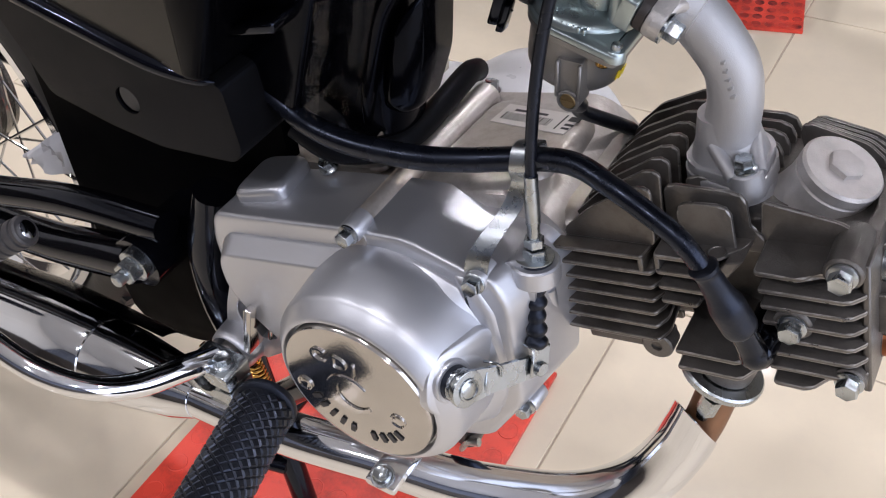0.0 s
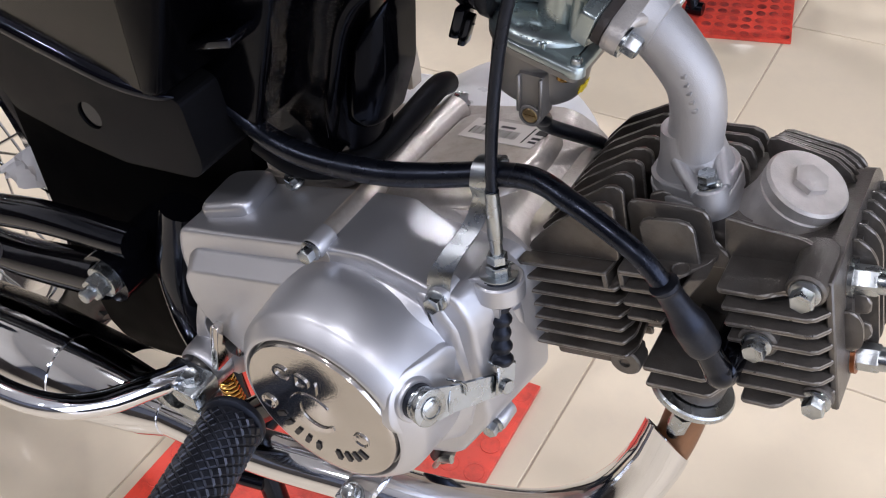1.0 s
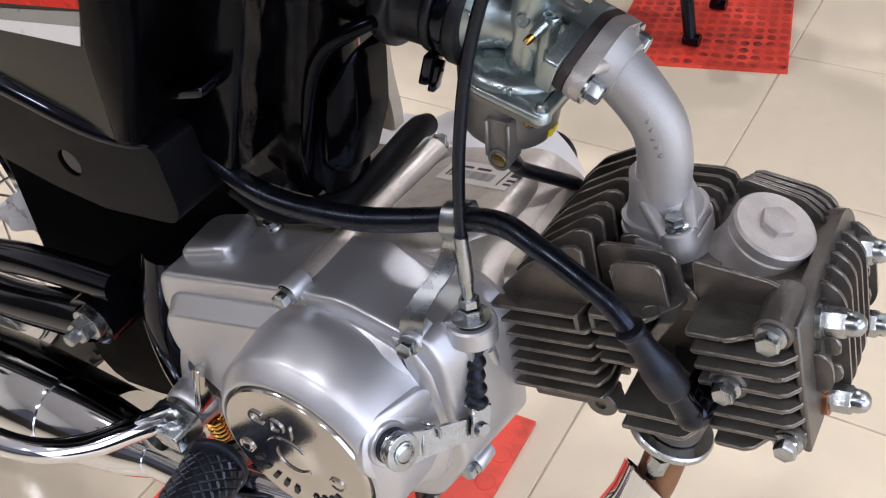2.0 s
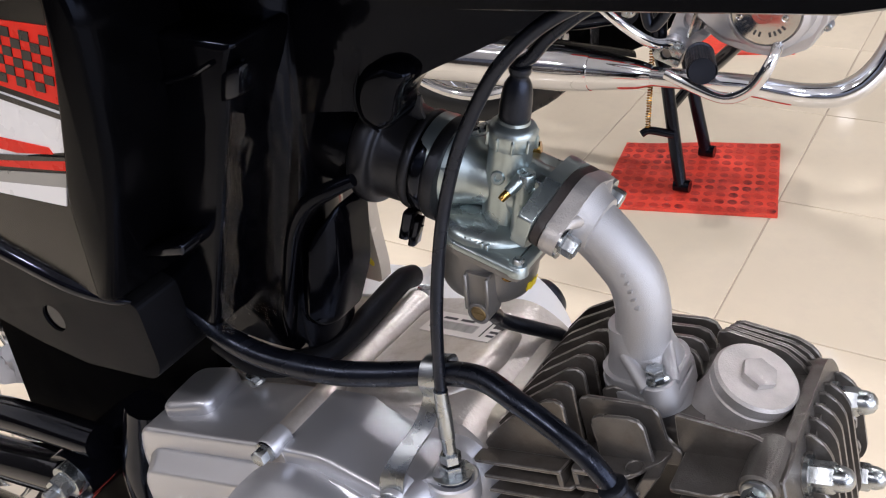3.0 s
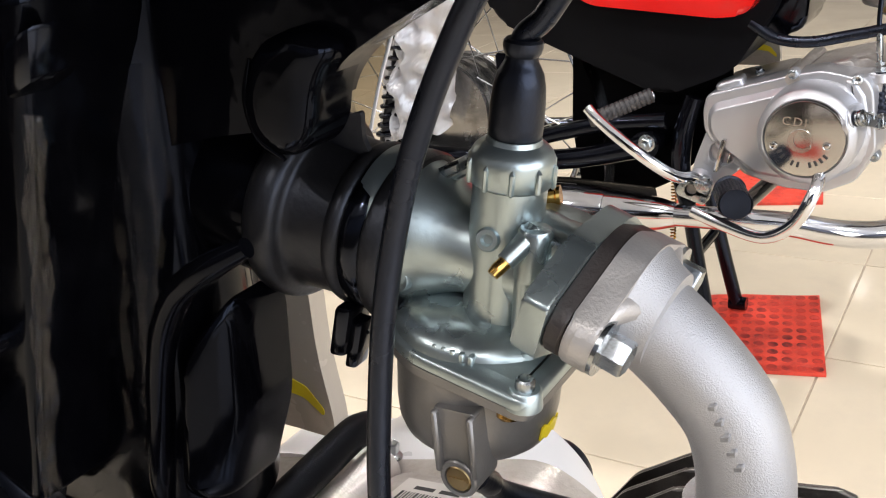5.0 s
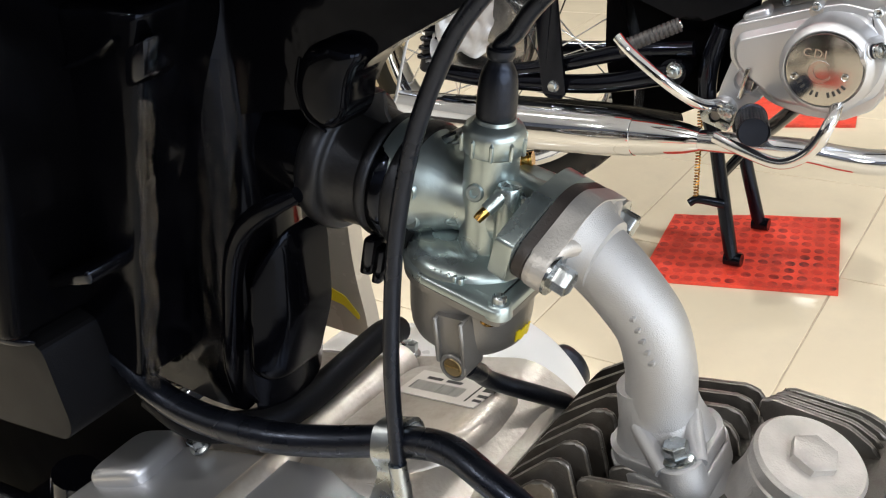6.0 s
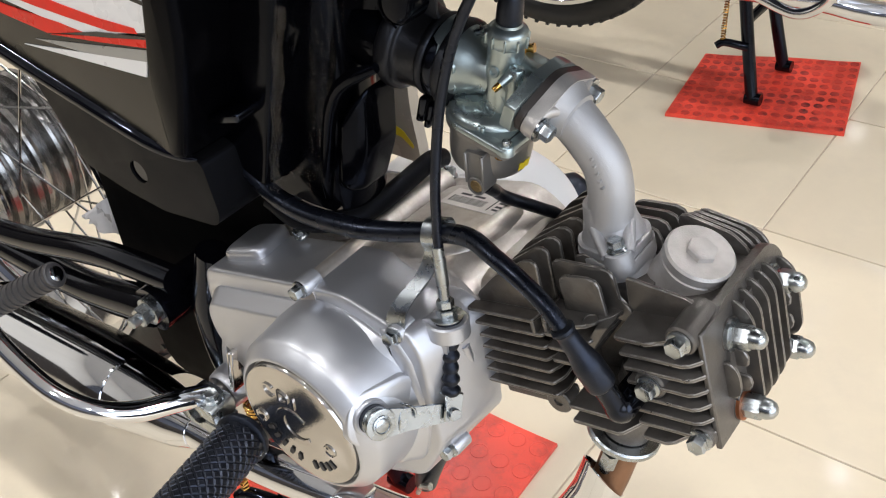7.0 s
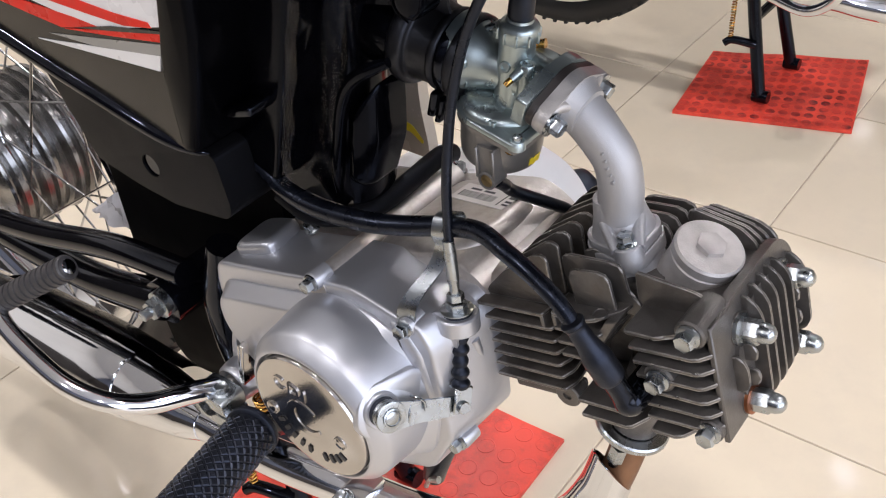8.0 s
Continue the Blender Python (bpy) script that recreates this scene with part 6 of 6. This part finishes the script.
def tank_strip(name, x0, x1, low, high, material, lift=0.0008, n=14):
    """A strip of film on the tank's right side between the heights low(x) and high(x)."""
    bm = bmesh.new()
    pr = None
    for i in range(n + 1):
        x = x0 + (x1 - x0) * i / n
        w = float(np.interp(x, (0.105, 0.13, 0.17, 0.24, 0.33, 0.43, 0.52), (0.5, 0.8, 0.9, 0.98, 1.02, 1.02, 0.94)))
        up = float(np.interp(x, (0.105, 0.24, 0.33, 0.43, 0.52), (0.004, 0.0, 0.004, 0.012, 0.028)))
        row = []
        for j in range(5):
            z = low(x) + (high(x) - low(x)) * j / 4
            y = float(np.interp(z - up, (0.7105, 0.718, 0.74, 0.775, 0.82), (0.116, 0.1225, 0.130, 0.1335, 0.128)))
            row.append(bm.verts.new((x, 0.503 - y * w - lift, z)))
        if pr:
            for j in range(4):
                bm.faces.new((pr[j], pr[j + 1], row[j + 1], row[j]))
        pr = row
    bmesh.ops.solidify(bm, geom=bm.faces[:], thickness=0.0003)
    return part(name, bm, material, tank)


tank_strip("grey_field", 0.13, 0.52, lambda x: 0.7215 + 0.01 * max(0, x - 0.3), lambda x: 0.80, GREYPAINT, 0.0006)
tank_strip("red_field", 0.262, 0.5, lambda x: 0.7262 + 0.02 * max(0, x - 0.3), lambda x: 0.79, REDFILM, 0.0010)
for k in range(5):
    z = 0.7285 + 0.0042 * k
    tank_strip("black_streak", 0.275 + 0.012 * (k % 3), 0.5, lambda x, z=z: z + 0.03 * (x - 0.3), lambda x, z=z: z + 0.03 * (x - 0.3) + 0.0005 + 0.0017 * min(1, max(0, (x - 0.27) / 0.12)), BLACKFILM, 0.0013)
tank_strip("red_crescent", 0.226, 0.25, lambda x: 0.7232 + 9 * (x - 0.226) ** 2, lambda x: 0.7242 + 0.8 * (x - 0.226), REDFILM, 0.0010)
tank_strip("silver_oval", 0.165, 0.2, lambda x: 0.7275 - 0.004 * math.sqrt(max(0.0, 1 - ((x - 0.1825) / 0.0176) ** 2)), lambda x: 0.7275 + 0.012 * math.sqrt(max(0.0, 1 - ((x - 0.1825) / 0.0176) ** 2)), GREYLIGHT, 0.0010)
for i in range(9):
    for j in range(4):
        if (i + j) % 2:
            tank_strip("check", 0.19 + i * 0.0036, 0.1936 + i * 0.0036, lambda x, j=j: 0.7228 + j * 0.0028, lambda x, j=j: 0.7256 + j * 0.0028, REDFILM, 0.0012, 2)

# side cover, its decals and the lower panel
SIDE_TOP = [(-0.30, 0.635), (-0.073, 0.5775), (0.108, 0.5355), (0.119, 0.538), (0.133, 0.575), (0.143, 0.63), (0.147, 0.676), (0.140, 0.695), (0.06, 0.702), (-0.30, 0.72)]
bm = bmesh.new()
prism(bm, rounded(SIDE_TOP, [0, 0, 0.004, 0.01, 0.01, 0.01, 0.012, 0.012, 0, 0], 4), lambda a, b, d: V(a, d, b), 0.435, 0.3935, 0.009, 5)
side = part("side_cover", bm, GREYPAINT, bike, "dark grey side cover with red, white and black decals")
bm = bmesh.new()   # black front moulding
stepped(bm, [(0.1065, 0.5330), (0.1195, 0.5340), (0.1340, 0.571), (0.1465, 0.609), (0.1520, 0.640), (0.1550, 0.680), (0.1500, 0.698), (0.1350, 0.698), (0.1315, 0.666), (0.1245, 0.642), (0.1160, 0.6135), (0.1105, 0.598), (0.1085, 0.587)],
        [0.002, 0.004, 0.02, 0.02, 0.02, 0.012, 0.006, 0.001, 0.01, 0.01, 0.01, 0.01, 0.01], lambda a, b, d: V(a, d, b), [(0.445, 0), (0.4000, 0), (0.3960, 0.0006), (0.3930, 0.0016), (0.3915, 0.0032), (0.3910, 0.0048)])
part("front_moulding", bm, TANKBLACK, side)
bm = bmesh.new()
tube(bm, [V(-0.28, 0.394, 0.626), V(-0.073, 0.394, 0.5735), V(0.03, 0.394, 0.550), V(0.085, 0.3945, 0.5378), V(0.110, 0.3985, 0.5320), V(0.119, 0.4020, 0.5305)], [0.0058, 0.0058, 0.0058, 0.0052, 0.0032, 0.0008], 14, 4)
part("lower_trim", bm, BLACKPAINT, side)
bm = bmesh.new()
tube(bm, [V(-0.28, 0.402, 0.700), V(-0.05, 0.402, 0.690), V(0.06, 0.402, 0.687), V(0.13, 0.404, 0.686), V(0.143, 0.41, 0.680)], [0.0105, 0.0105, 0.0105, 0.010, 0.008], 14, 4)
part("upper_trim", bm, GLOSS, side)


def decal(name, pts, material, lift=0.0004):
    bm = bmesh.new()
    prism(bm, pts, lambda a, b, d: V(a, d, b), 0.3938, 0.3932 - lift)
    return part(name, bm, material, side)


decal("white_stripe", [(-0.021, 0.5807), (0.107, 0.587), (0.1115, 0.5975)], WHITEPAINT)
decal("grey_stripe", [(-0.004, 0.5878), (0.052, 0.5896), (0.1117, 0.5976), (0.115, 0.6052), (0.067, 0.598)], GREYLIGHT, 0.0003)
decal("red_stripe", [(0.017, 0.5951), (0.0687, 0.6008), (0.1157, 0.6069), (0.1185, 0.6135)], REDFILM, 0.0006)
decal("black_stripe", [(0.03, 0.5985), (0.08, 0.606), (0.1183, 0.6125), (0.1188, 0.6142), (0.07, 0.6075)], BLACKFILM, 0.0009)
decal("red_flash", [(-0.10, 0.604), (-0.053, 0.6006), (-0.0217, 0.598), (0.0141, 0.5953), (0.0592, 0.6038), (0.0317, 0.6055), (-0.023, 0.6061), (-0.10, 0.612)], REDFILM, 0.0005)
decal("red_flash", [(-0.06, 0.6165), (0.0108, 0.6123), (0.0463, 0.6112), (0.0842, 0.6106), (0.1105, 0.6143), (0.1088, 0.6173), (0.0768, 0.617), (0.0447, 0.6186), (-0.06, 0.625)], REDFILM, 0.0007)
decal("white_band", [(-0.06, 0.613), (0.0141, 0.6057), (0.058, 0.6035), (0.119, 0.6165), (0.1255, 0.6365), (0.06, 0.644), (-0.06, 0.650)], WHITEPAINT, 0.0002)
decal("black_flash", [(-0.06, 0.622), (0.07, 0.6325), (-0.06, 0.629)], BLACKFILM, 0.0006)
decal("black_flash", [(0.01, 0.6445), (0.085, 0.6375), (0.124, 0.633), (0.1245, 0.6355), (0.08, 0.641), (0.01, 0.649)], BLACKFILM, 0.0006)
decal("red_field", [(-0.06, 0.653), (0.04, 0.6495), (0.126, 0.640), (0.1335, 0.664), (0.135, 0.675), (-0.06, 0.675)], REDFILM, 0.0003)
for i in range(32):
    for j in range(8):
        if (i + j) % 2 == 0:
            continue
        x, z = -0.055 + i * 0.0060 + 0.0012 * j, 0.6425 + j * 0.0044 + (0.0095 - i * 0.0004)
        if z > 0.6705 or x + 0.0065 > 0.1275 + (z - 0.64) * 0.25 or z < 0.6415 + (0.126 - x) * 0.105:
            continue
        decal("check", [(x, z), (x + 0.0057, z - 0.0004), (x + 0.0068, z + 0.0039), (x + 0.0011, z + 0.0043)], BLACKFILM, 0.0008)
bm = bmesh.new()
LOW = rounded([(-0.073, 0.572), (0.112, 0.5305), (0.122, 0.528), (0.126, 0.490), (0.120, 0.4815), (0.066, 0.4745), (0.028, 0.478), (-0.016, 0.4865), (-0.048, 0.553)], [0.004, 0.002, 0.004, 0.008, 0.006, 0.004, 0.006, 0.004, 0.004], 4)
prism(bm, LOW, lambda a, b, d: V(a, d, b), 0.45, 0.4015, 0.005, 4)
lower = part("lower_panel", bm, MATT, bike, "matt black plastic lower panel with a round hole")


def drill(ob, at, axis, r):
    """Cuts a round hole through a part, once, while building."""
    bm = bmesh.new()
    revolve(bm, Vector(at) - BASE, axis, [(-0.03, r), (0.06, r)], 28)
    tool = new("drill", mesh_of("drill", bm, MATT))
    mod = ob.modifiers.new("hole", "BOOLEAN")
    mod.object, mod.operation, mod.solver = tool, "DIFFERENCE", "EXACT"
    bpy.context.view_layer.update()
    tool.parent = ob.parent
    bpy.context.view_layer.update()
    made = bpy.data.meshes.new_from_object(ob.evaluated_get(bpy.context.evaluated_depsgraph_get()))
    ob.modifiers.clear()
    made.set_sharp_from_angle(angle=radians(12))
    ob.data = made
    bpy.data.objects.remove(tool)


drill(lower, (0.049, 0.41, 0.5), RIGHT, 0.0085)
bm = bmesh.new()   # moulded sleeve inside the hole
revolve(bm, V(0.049, 0.4030, 0.5), EV, [(0.0, 0.0086), (0.0, 0.0078), (0.020, 0.0078), (0.020, 0.0)], 32)
part("hole_sleeve", bm, GLOSS, lower)

bm = bmesh.new()
pts = [V(0.050 + 0.0085 * k / 90, 0.43, 0.2565 - 0.036 * k / 90) + V(math.cos(k * 0.7) * 0.0058, math.sin(k * 0.7) * 0.0058, 0) for k in range(91)]
tube(bm, pts, 0.0014, 8, 1, False)
part("brake_spring", bm, BRASS, bike, "tight golden coil spring")
bm = bmesh.new()
tube(bm, [V(0.235, 0.455, 0.30), V(0.226, 0.45, 0.270), V(0.221, 0.449, 0.250)], [0.011, 0.010, 0.0085], 16, 3)
stop = part("stand_stop", bm, RUBBER, bike, "black rubber stand stop")
bm = bmesh.new()
tube(bm, [V(0.222, 0.438, 0.250), V(0.228, 0.437, 0.262), V(0.236, 0.438, 0.2665)], [0.002, 0.002, 0.003], 8, 4)
part("hook", bm, ZINC, stop)

bm = bmesh.new()
tube(bm, [V(0.050, 0.425, 0.405), V(0.053, 0.4235, 0.412), V(0.059, 0.423, 0.406), V(0.066, 0.423, 0.390), V(0.071, 0.424, 0.376)], 0.0011, 8, 5)
hook_wire = part("brake_wire", bm, ZINC, bike, "bent steel wire hook with a yellow sleeve")
bm = bmesh.new()
tube(bm, [V(0.070, 0.424, 0.379), V(0.078, 0.425, 0.352)], [0.0024, 0.0024], 12, 2)
part("sleeve", bm, YELLOW, hook_wire)
rng = random.Random(8)
bm = bmesh.new()   # torn plastic wrapping caught ahead of the wheel
sheet = [[bm.verts.new((-0.195 + 0.062 * i / 8 + rng.uniform(-0.001, 0.001), 0.470 + 0.004 * math.sin(i * 1.3 + j * 0.7) + rng.uniform(-0.0012, 0.0012), 0.325 + 0.006 * i / 8 + (0.012 + 0.036 * i / 8) * j / 6 + rng.uniform(-0.0008, 0.0008))) for j in range(7)] for i in range(9)]
for i in range(8):
    for j in range(6):
        bm.faces.new((sheet[i][j], sheet[i + 1][j], sheet[i + 1][j + 1], sheet[i][j + 1]))
bmesh.ops.solidify(bm, geom=bm.faces[:], thickness=0.0006)
part("plastic_wrapping", bm, PLASTICWRAP, bike, "crumpled white plastic wrapping", 20)

bm = bmesh.new()
tube(bm, [V(0.3535, 0.4715, 0.700), V(0.3528, 0.4715, 0.688), V(0.3530, 0.4720, 0.676), V(0.3550, 0.4720, 0.6698), V(0.3585, 0.4720, 0.6725), V(0.363, 0.4720, 0.680), V(0.370, 0.4720, 0.692), V(0.376, 0.4720, 0.702)], 0.0021, 12, 6)
part("fuel_hose", bm, HOSE, bike, "thin black hose looped under the tank")

# wrinkled clear film left on the air box
def film_material(name, shine_amount):
    m = bpy.data.materials.new(name)
    m.use_nodes = True
    n, l = m.node_tree.nodes, m.node_tree.links
    n.remove(n["Principled BSDF"])
    clear, shine, both = n.new("ShaderNodeBsdfTransparent"), n.new("ShaderNodeBsdfGlossy"), n.new("ShaderNodeMixShader")
    clear.inputs["Color"].default_value = (0.93, 0.93, 0.95, 1)
    shine.inputs["Roughness"].default_value = 0.12
    both.inputs["Fac"].default_value = shine_amount
    l.new(clear.outputs["BSDF"], both.inputs[1])
    l.new(shine.outputs["BSDF"], both.inputs[2])
    l.new(both.outputs["Shader"], n["Material Output"].inputs["Surface"])
    return m


film_mat = film_material("clear_film", 0.012)
rng = random.Random(21)


def film_sheet(nx, nz, put, amount):
    """A crumpled sheet: put(s, t, d) places it, d being the height of its folds."""
    waves = [(rng.uniform(6, 22), rng.uniform(4, 40), rng.uniform(0, 6.28), rng.uniform(0.3, 1.0)) for k in range(9)]
    bm = bmesh.new()
    grid = [[bm.verts.new(put(i / nx, j / nz, amount * sum(a * abs(math.sin(p * i / nx + q * j / nz + f)) for p, q, f, a in waves) / 4 + rng.uniform(0, amount * 0.12))) for j in range(nz + 1)] for i in range(nx + 1)]
    for i in range(nx):
        for j in range(nz):
            bm.faces.new((grid[i][j], grid[i + 1][j], grid[i + 1][j + 1], grid[i][j + 1]))
    return bm


part("protective_film", film_sheet(30, 60, lambda s, t, d: V(0.150 + 0.036 * s + (t - 0.45) * 0.06, 0.4548 - d, 0.490 + 0.15 * t), 0.0022), film_mat, airbox, "clear wrinkled protective film")
part("film_edge", film_sheet(14, 220, lambda s, t, d: V(0.1500 + 0.0085 * s + 0.0400 * t + 0.001 * math.sin(22 * t), 0.4283 - d, 0.505 + 0.128 * t), 0.0030), film_material("folded_film", 0.032), battery, "crumpled edge of clear film")

# smoky film hanging from the far side cover
smoky = film_material("smoky_film", 0.03)
smoky.node_tree.nodes["Transparent BSDF"].inputs["Color"].default_value = (0.55, 0.50, 0.40, 1)
EDGE = ((0.545, 0.152), (0.5761, 0.1714), (0.6022, 0.1807), (0.6286, 0.1923), (0.665, 0.212))


def smoky_edge(z):
    for (z0, x0), (z1, x1) in zip(EDGE, EDGE[1:]):
        if z <= z1:
            return x0 + (x1 - x0) * (z - z0) / (z1 - z0)
    return EDGE[-1][1]


part("smoky_film", film_sheet(16, 40, lambda s, t, d: V(0.11 + (smoky_edge(0.545 + 0.12 * t) - 0.11) * s, 0.587 - d, 0.545 + 0.12 * t), 0.0016), smoky, far_cover, "brownish clear film", 70)
bm = bmesh.new()
tube(bm, [V(smoky_edge(0.545 + 0.012 * k), 0.586, 0.545 + 0.012 * k) for k in range(11)], 0.0008, 8, 3)
part("film_hem", bm, PLASTICWRAP, far_cover)

CLOUDY = film_material("cloudy_film", 0.3)
_cn, _cl = CLOUDY.node_tree.nodes, CLOUDY.node_tree.links
_milk, _mix = _cn.new("ShaderNodeBsdfDiffuse"), _cn.new("ShaderNodeMixShader")
_milk.inputs["Color"].default_value = (0.8, 0.8, 0.82, 1)
_mix.inputs["Fac"].default_value = 0.45
_cl.new(_cn["Mix Shader"].outputs["Shader"], _mix.inputs[1])
_cl.new(_milk.outputs["BSDF"], _mix.inputs[2])
_cl.new(_mix.outputs["Shader"], _cn["Material Output"].inputs["Surface"])

# ---- parts of the red machine alone ----
OFF = Vector(SECOND.location) - BASE
bm = bmesh.new()
prism(bm, rounded([(-0.06, 0.545), (0.10, 0.528), (0.135, 0.531), (0.175, 0.60), (0.20, 0.70), (-0.15, 0.72), (-0.16, 0.6)], 0.012), lambda a, b, d: V(a, d, b), 0.44, 0.385, 0.01, 4)
part("side_cover", bm, REDPAINT, SECOND, "glossy red side cover")
bm = bmesh.new()
prism(bm, rounded([(-0.22, 0.52), (0.02, 0.42), (0.11, 0.455), (0.16, 0.53), (0.20, 0.70), (-0.30, 0.72)], 0.02), lambda a, b, d: V(a, d, b), 0.585, 0.425, 0.012, 3, True)
part("rear_body", bm, MATT, SECOND, "black plastic rear body")
bm = bmesh.new()
prism(bm, rounded([(0.13, 0.49), (0.19, 0.50), (0.20, 0.60), (0.60, 0.78), (0.60, 0.9), (0.1, 0.9)], 0.02), lambda a, b, d: V(a, d, b), 0.56, 0.45, 0.01, 3, True)
part("backbone", bm, GLOSS, SECOND, "glossy black backbone")
bm = bmesh.new()
tube(bm, [V(0.13, 0.43, 0.515), V(0.16, 0.428, 0.497), V(0.20, 0.43, 0.492), V(0.25, 0.436, 0.50), V(0.31, 0.432, 0.51), V(0.36, 0.415, 0.5), V(0.39, 0.425, 0.45)], 0.007, 12, 6)
part("plug_lead", bm, HOSE, SECOND)
bm = bmesh.new()
revolve(bm, B0, boot_axis, [(-0.04, 0.03), (0.0, 0.034), (0.01, 0.026), (0.03, 0.025)], 28)
part("air_duct", bm, RUBBER, SECOND)
# chrome mudguard
bm = bmesh.new()
pr = None
for k in range(21):
    a = radians(-12 + 150 * k / 20)
    row = []
    for j in range(9):
        y = -0.06 + 0.12 * j / 8
        r = 0.318 + 0.014 * (1 - (abs(y) / 0.06) ** 3)
        row.append(bm.verts.new(AX + V(math.cos(a) * r, y, math.sin(a) * r)))
    if pr:
        for j in range(8):
            bm.faces.new((pr[j], pr[j + 1], row[j + 1], row[j]))
    pr = row
bmesh.ops.solidify(bm, geom=bm.faces[:], thickness=0.002)
part("chrome_mudguard", bm, CHROME, SECOND, "chrome rear mudguard")

# flat stay bolted to the swing arm
bm = bmesh.new()
prism(bm, rounded([(-0.234, 0.44), (-0.197, 0.44), (-0.187, 0.275), (-0.194, 0.266), (-0.218, 0.266), (-0.226, 0.275)], 0.004), lambda a, b, d: V(a, d, b) - OFF, 1.449, 1.443, 0.0015, 2, True)
stay = part("mudguard_stay", bm, BLACKPAINT, SECOND, "black flat steel mudguard stay")
bm = bmesh.new()
hexhead(bm, V(-0.206, 1.4430, 0.2850) - OFF, RIGHT, 0.012, 0.006, 0.009)
part("stay_bolt", bm, ZINC, stay)

# bent guard bar under the exhaust and plastic wrapping left on the mudguard stay
bm = bmesh.new()
tube(bm, [V(0.055, 1.40, 0.2539) - OFF, V(0.093, 1.395, 0.2421) - OFF, V(0.1447, 1.39, 0.2323) - OFF, V(0.1795, 1.39, 0.2524) - OFF, V(0.1986, 1.395, 0.2892) - OFF, V(0.2015, 1.42, 0.3083) - OFF], 0.0078, 14, 6)
part("guard_bar", bm, CHROME, SECOND, "bent chrome guard bar")
rng = random.Random(5)
bm = bmesh.new()
gx, gz = 34, 40
folds = [(rng.uniform(5, 26), rng.uniform(5, 26), rng.uniform(0, 6.28), rng.uniform(0.002, 0.007)) for k in range(10)]
sheet = []
for i in range(gx + 1):
    col = []
    for j in range(gz + 1):
        s, t = i / gx, j / gz
        ragged = 0.03 * noise.noise(Vector((t * 5, 3.1, 0.0))) * (1 - abs(2 * s - 1))
        x = -0.46 + 0.13 * s + 0.06 * t + ragged
        z = 0.30 + 0.29 * t + 0.03 * s + 0.02 * noise.noise(Vector((s * 6, 1.7, 0.0)))
        y = 1.40 + 0.05 * abs(s - 0.5) * 2 + sum(a * abs(math.sin(p * s + q * t + f)) for p, q, f, a in folds) - 0.015
        col.append(bm.verts.new(V(x, y, z) - OFF))
    sheet.append(col)
for i in range(gx):
    for j in range(gz):
        bm.faces.new((sheet[i][j], sheet[i + 1][j], sheet[i + 1][j + 1], sheet[i][j + 1]))
bmesh.ops.solidify(bm, geom=bm.faces[:], thickness=0.0008)
part("plastic_wrapping", bm, CLOUDY, SECOND, "crumpled cloudy plastic wrapping", 80)

# ---- floor tiles ----
def tile_mesh(name, sx, sy):
    bm = bmesh.new()
    box(bm, (-sx / 2, -sy / 2, -0.008), (sx / 2, sy / 2, 0.0), bevel=0.0009, seg=1)
    return mesh_of(name, bm, TILE)


SHARED = tile_mesh("tile", TS - 0.002, TS - 0.002)
rest = bmesh.new()
for i in range(-11, 10):
    for j in range(-13, 24):
        cx, cy = JX + (i + 0.5) * TS, JY + (j + 0.5) * TS
        if not (X0 < cx - TS / 2 and cx + TS / 2 < X1 and Y0 < cy - TS / 2 and cy + TS / 2 < Y1):
            continue
        if -2.2 < cx < 1.2 and -0.2 < cy < 4.0:
            t = new("tile", SHARED)
            t.location = (cx, cy, 0)
            t.parent = floor
        else:
            box(rest, (cx - TS / 2 + 0.001, cy - TS / 2 + 0.001, -0.008), (cx + TS / 2 - 0.001, cy + TS / 2 - 0.001, 0.0))
ob = new("outer_tiles", mesh_of("outer_tiles", rest, TILE))
ob.parent = floor
tagged(ob, kind="stuff")
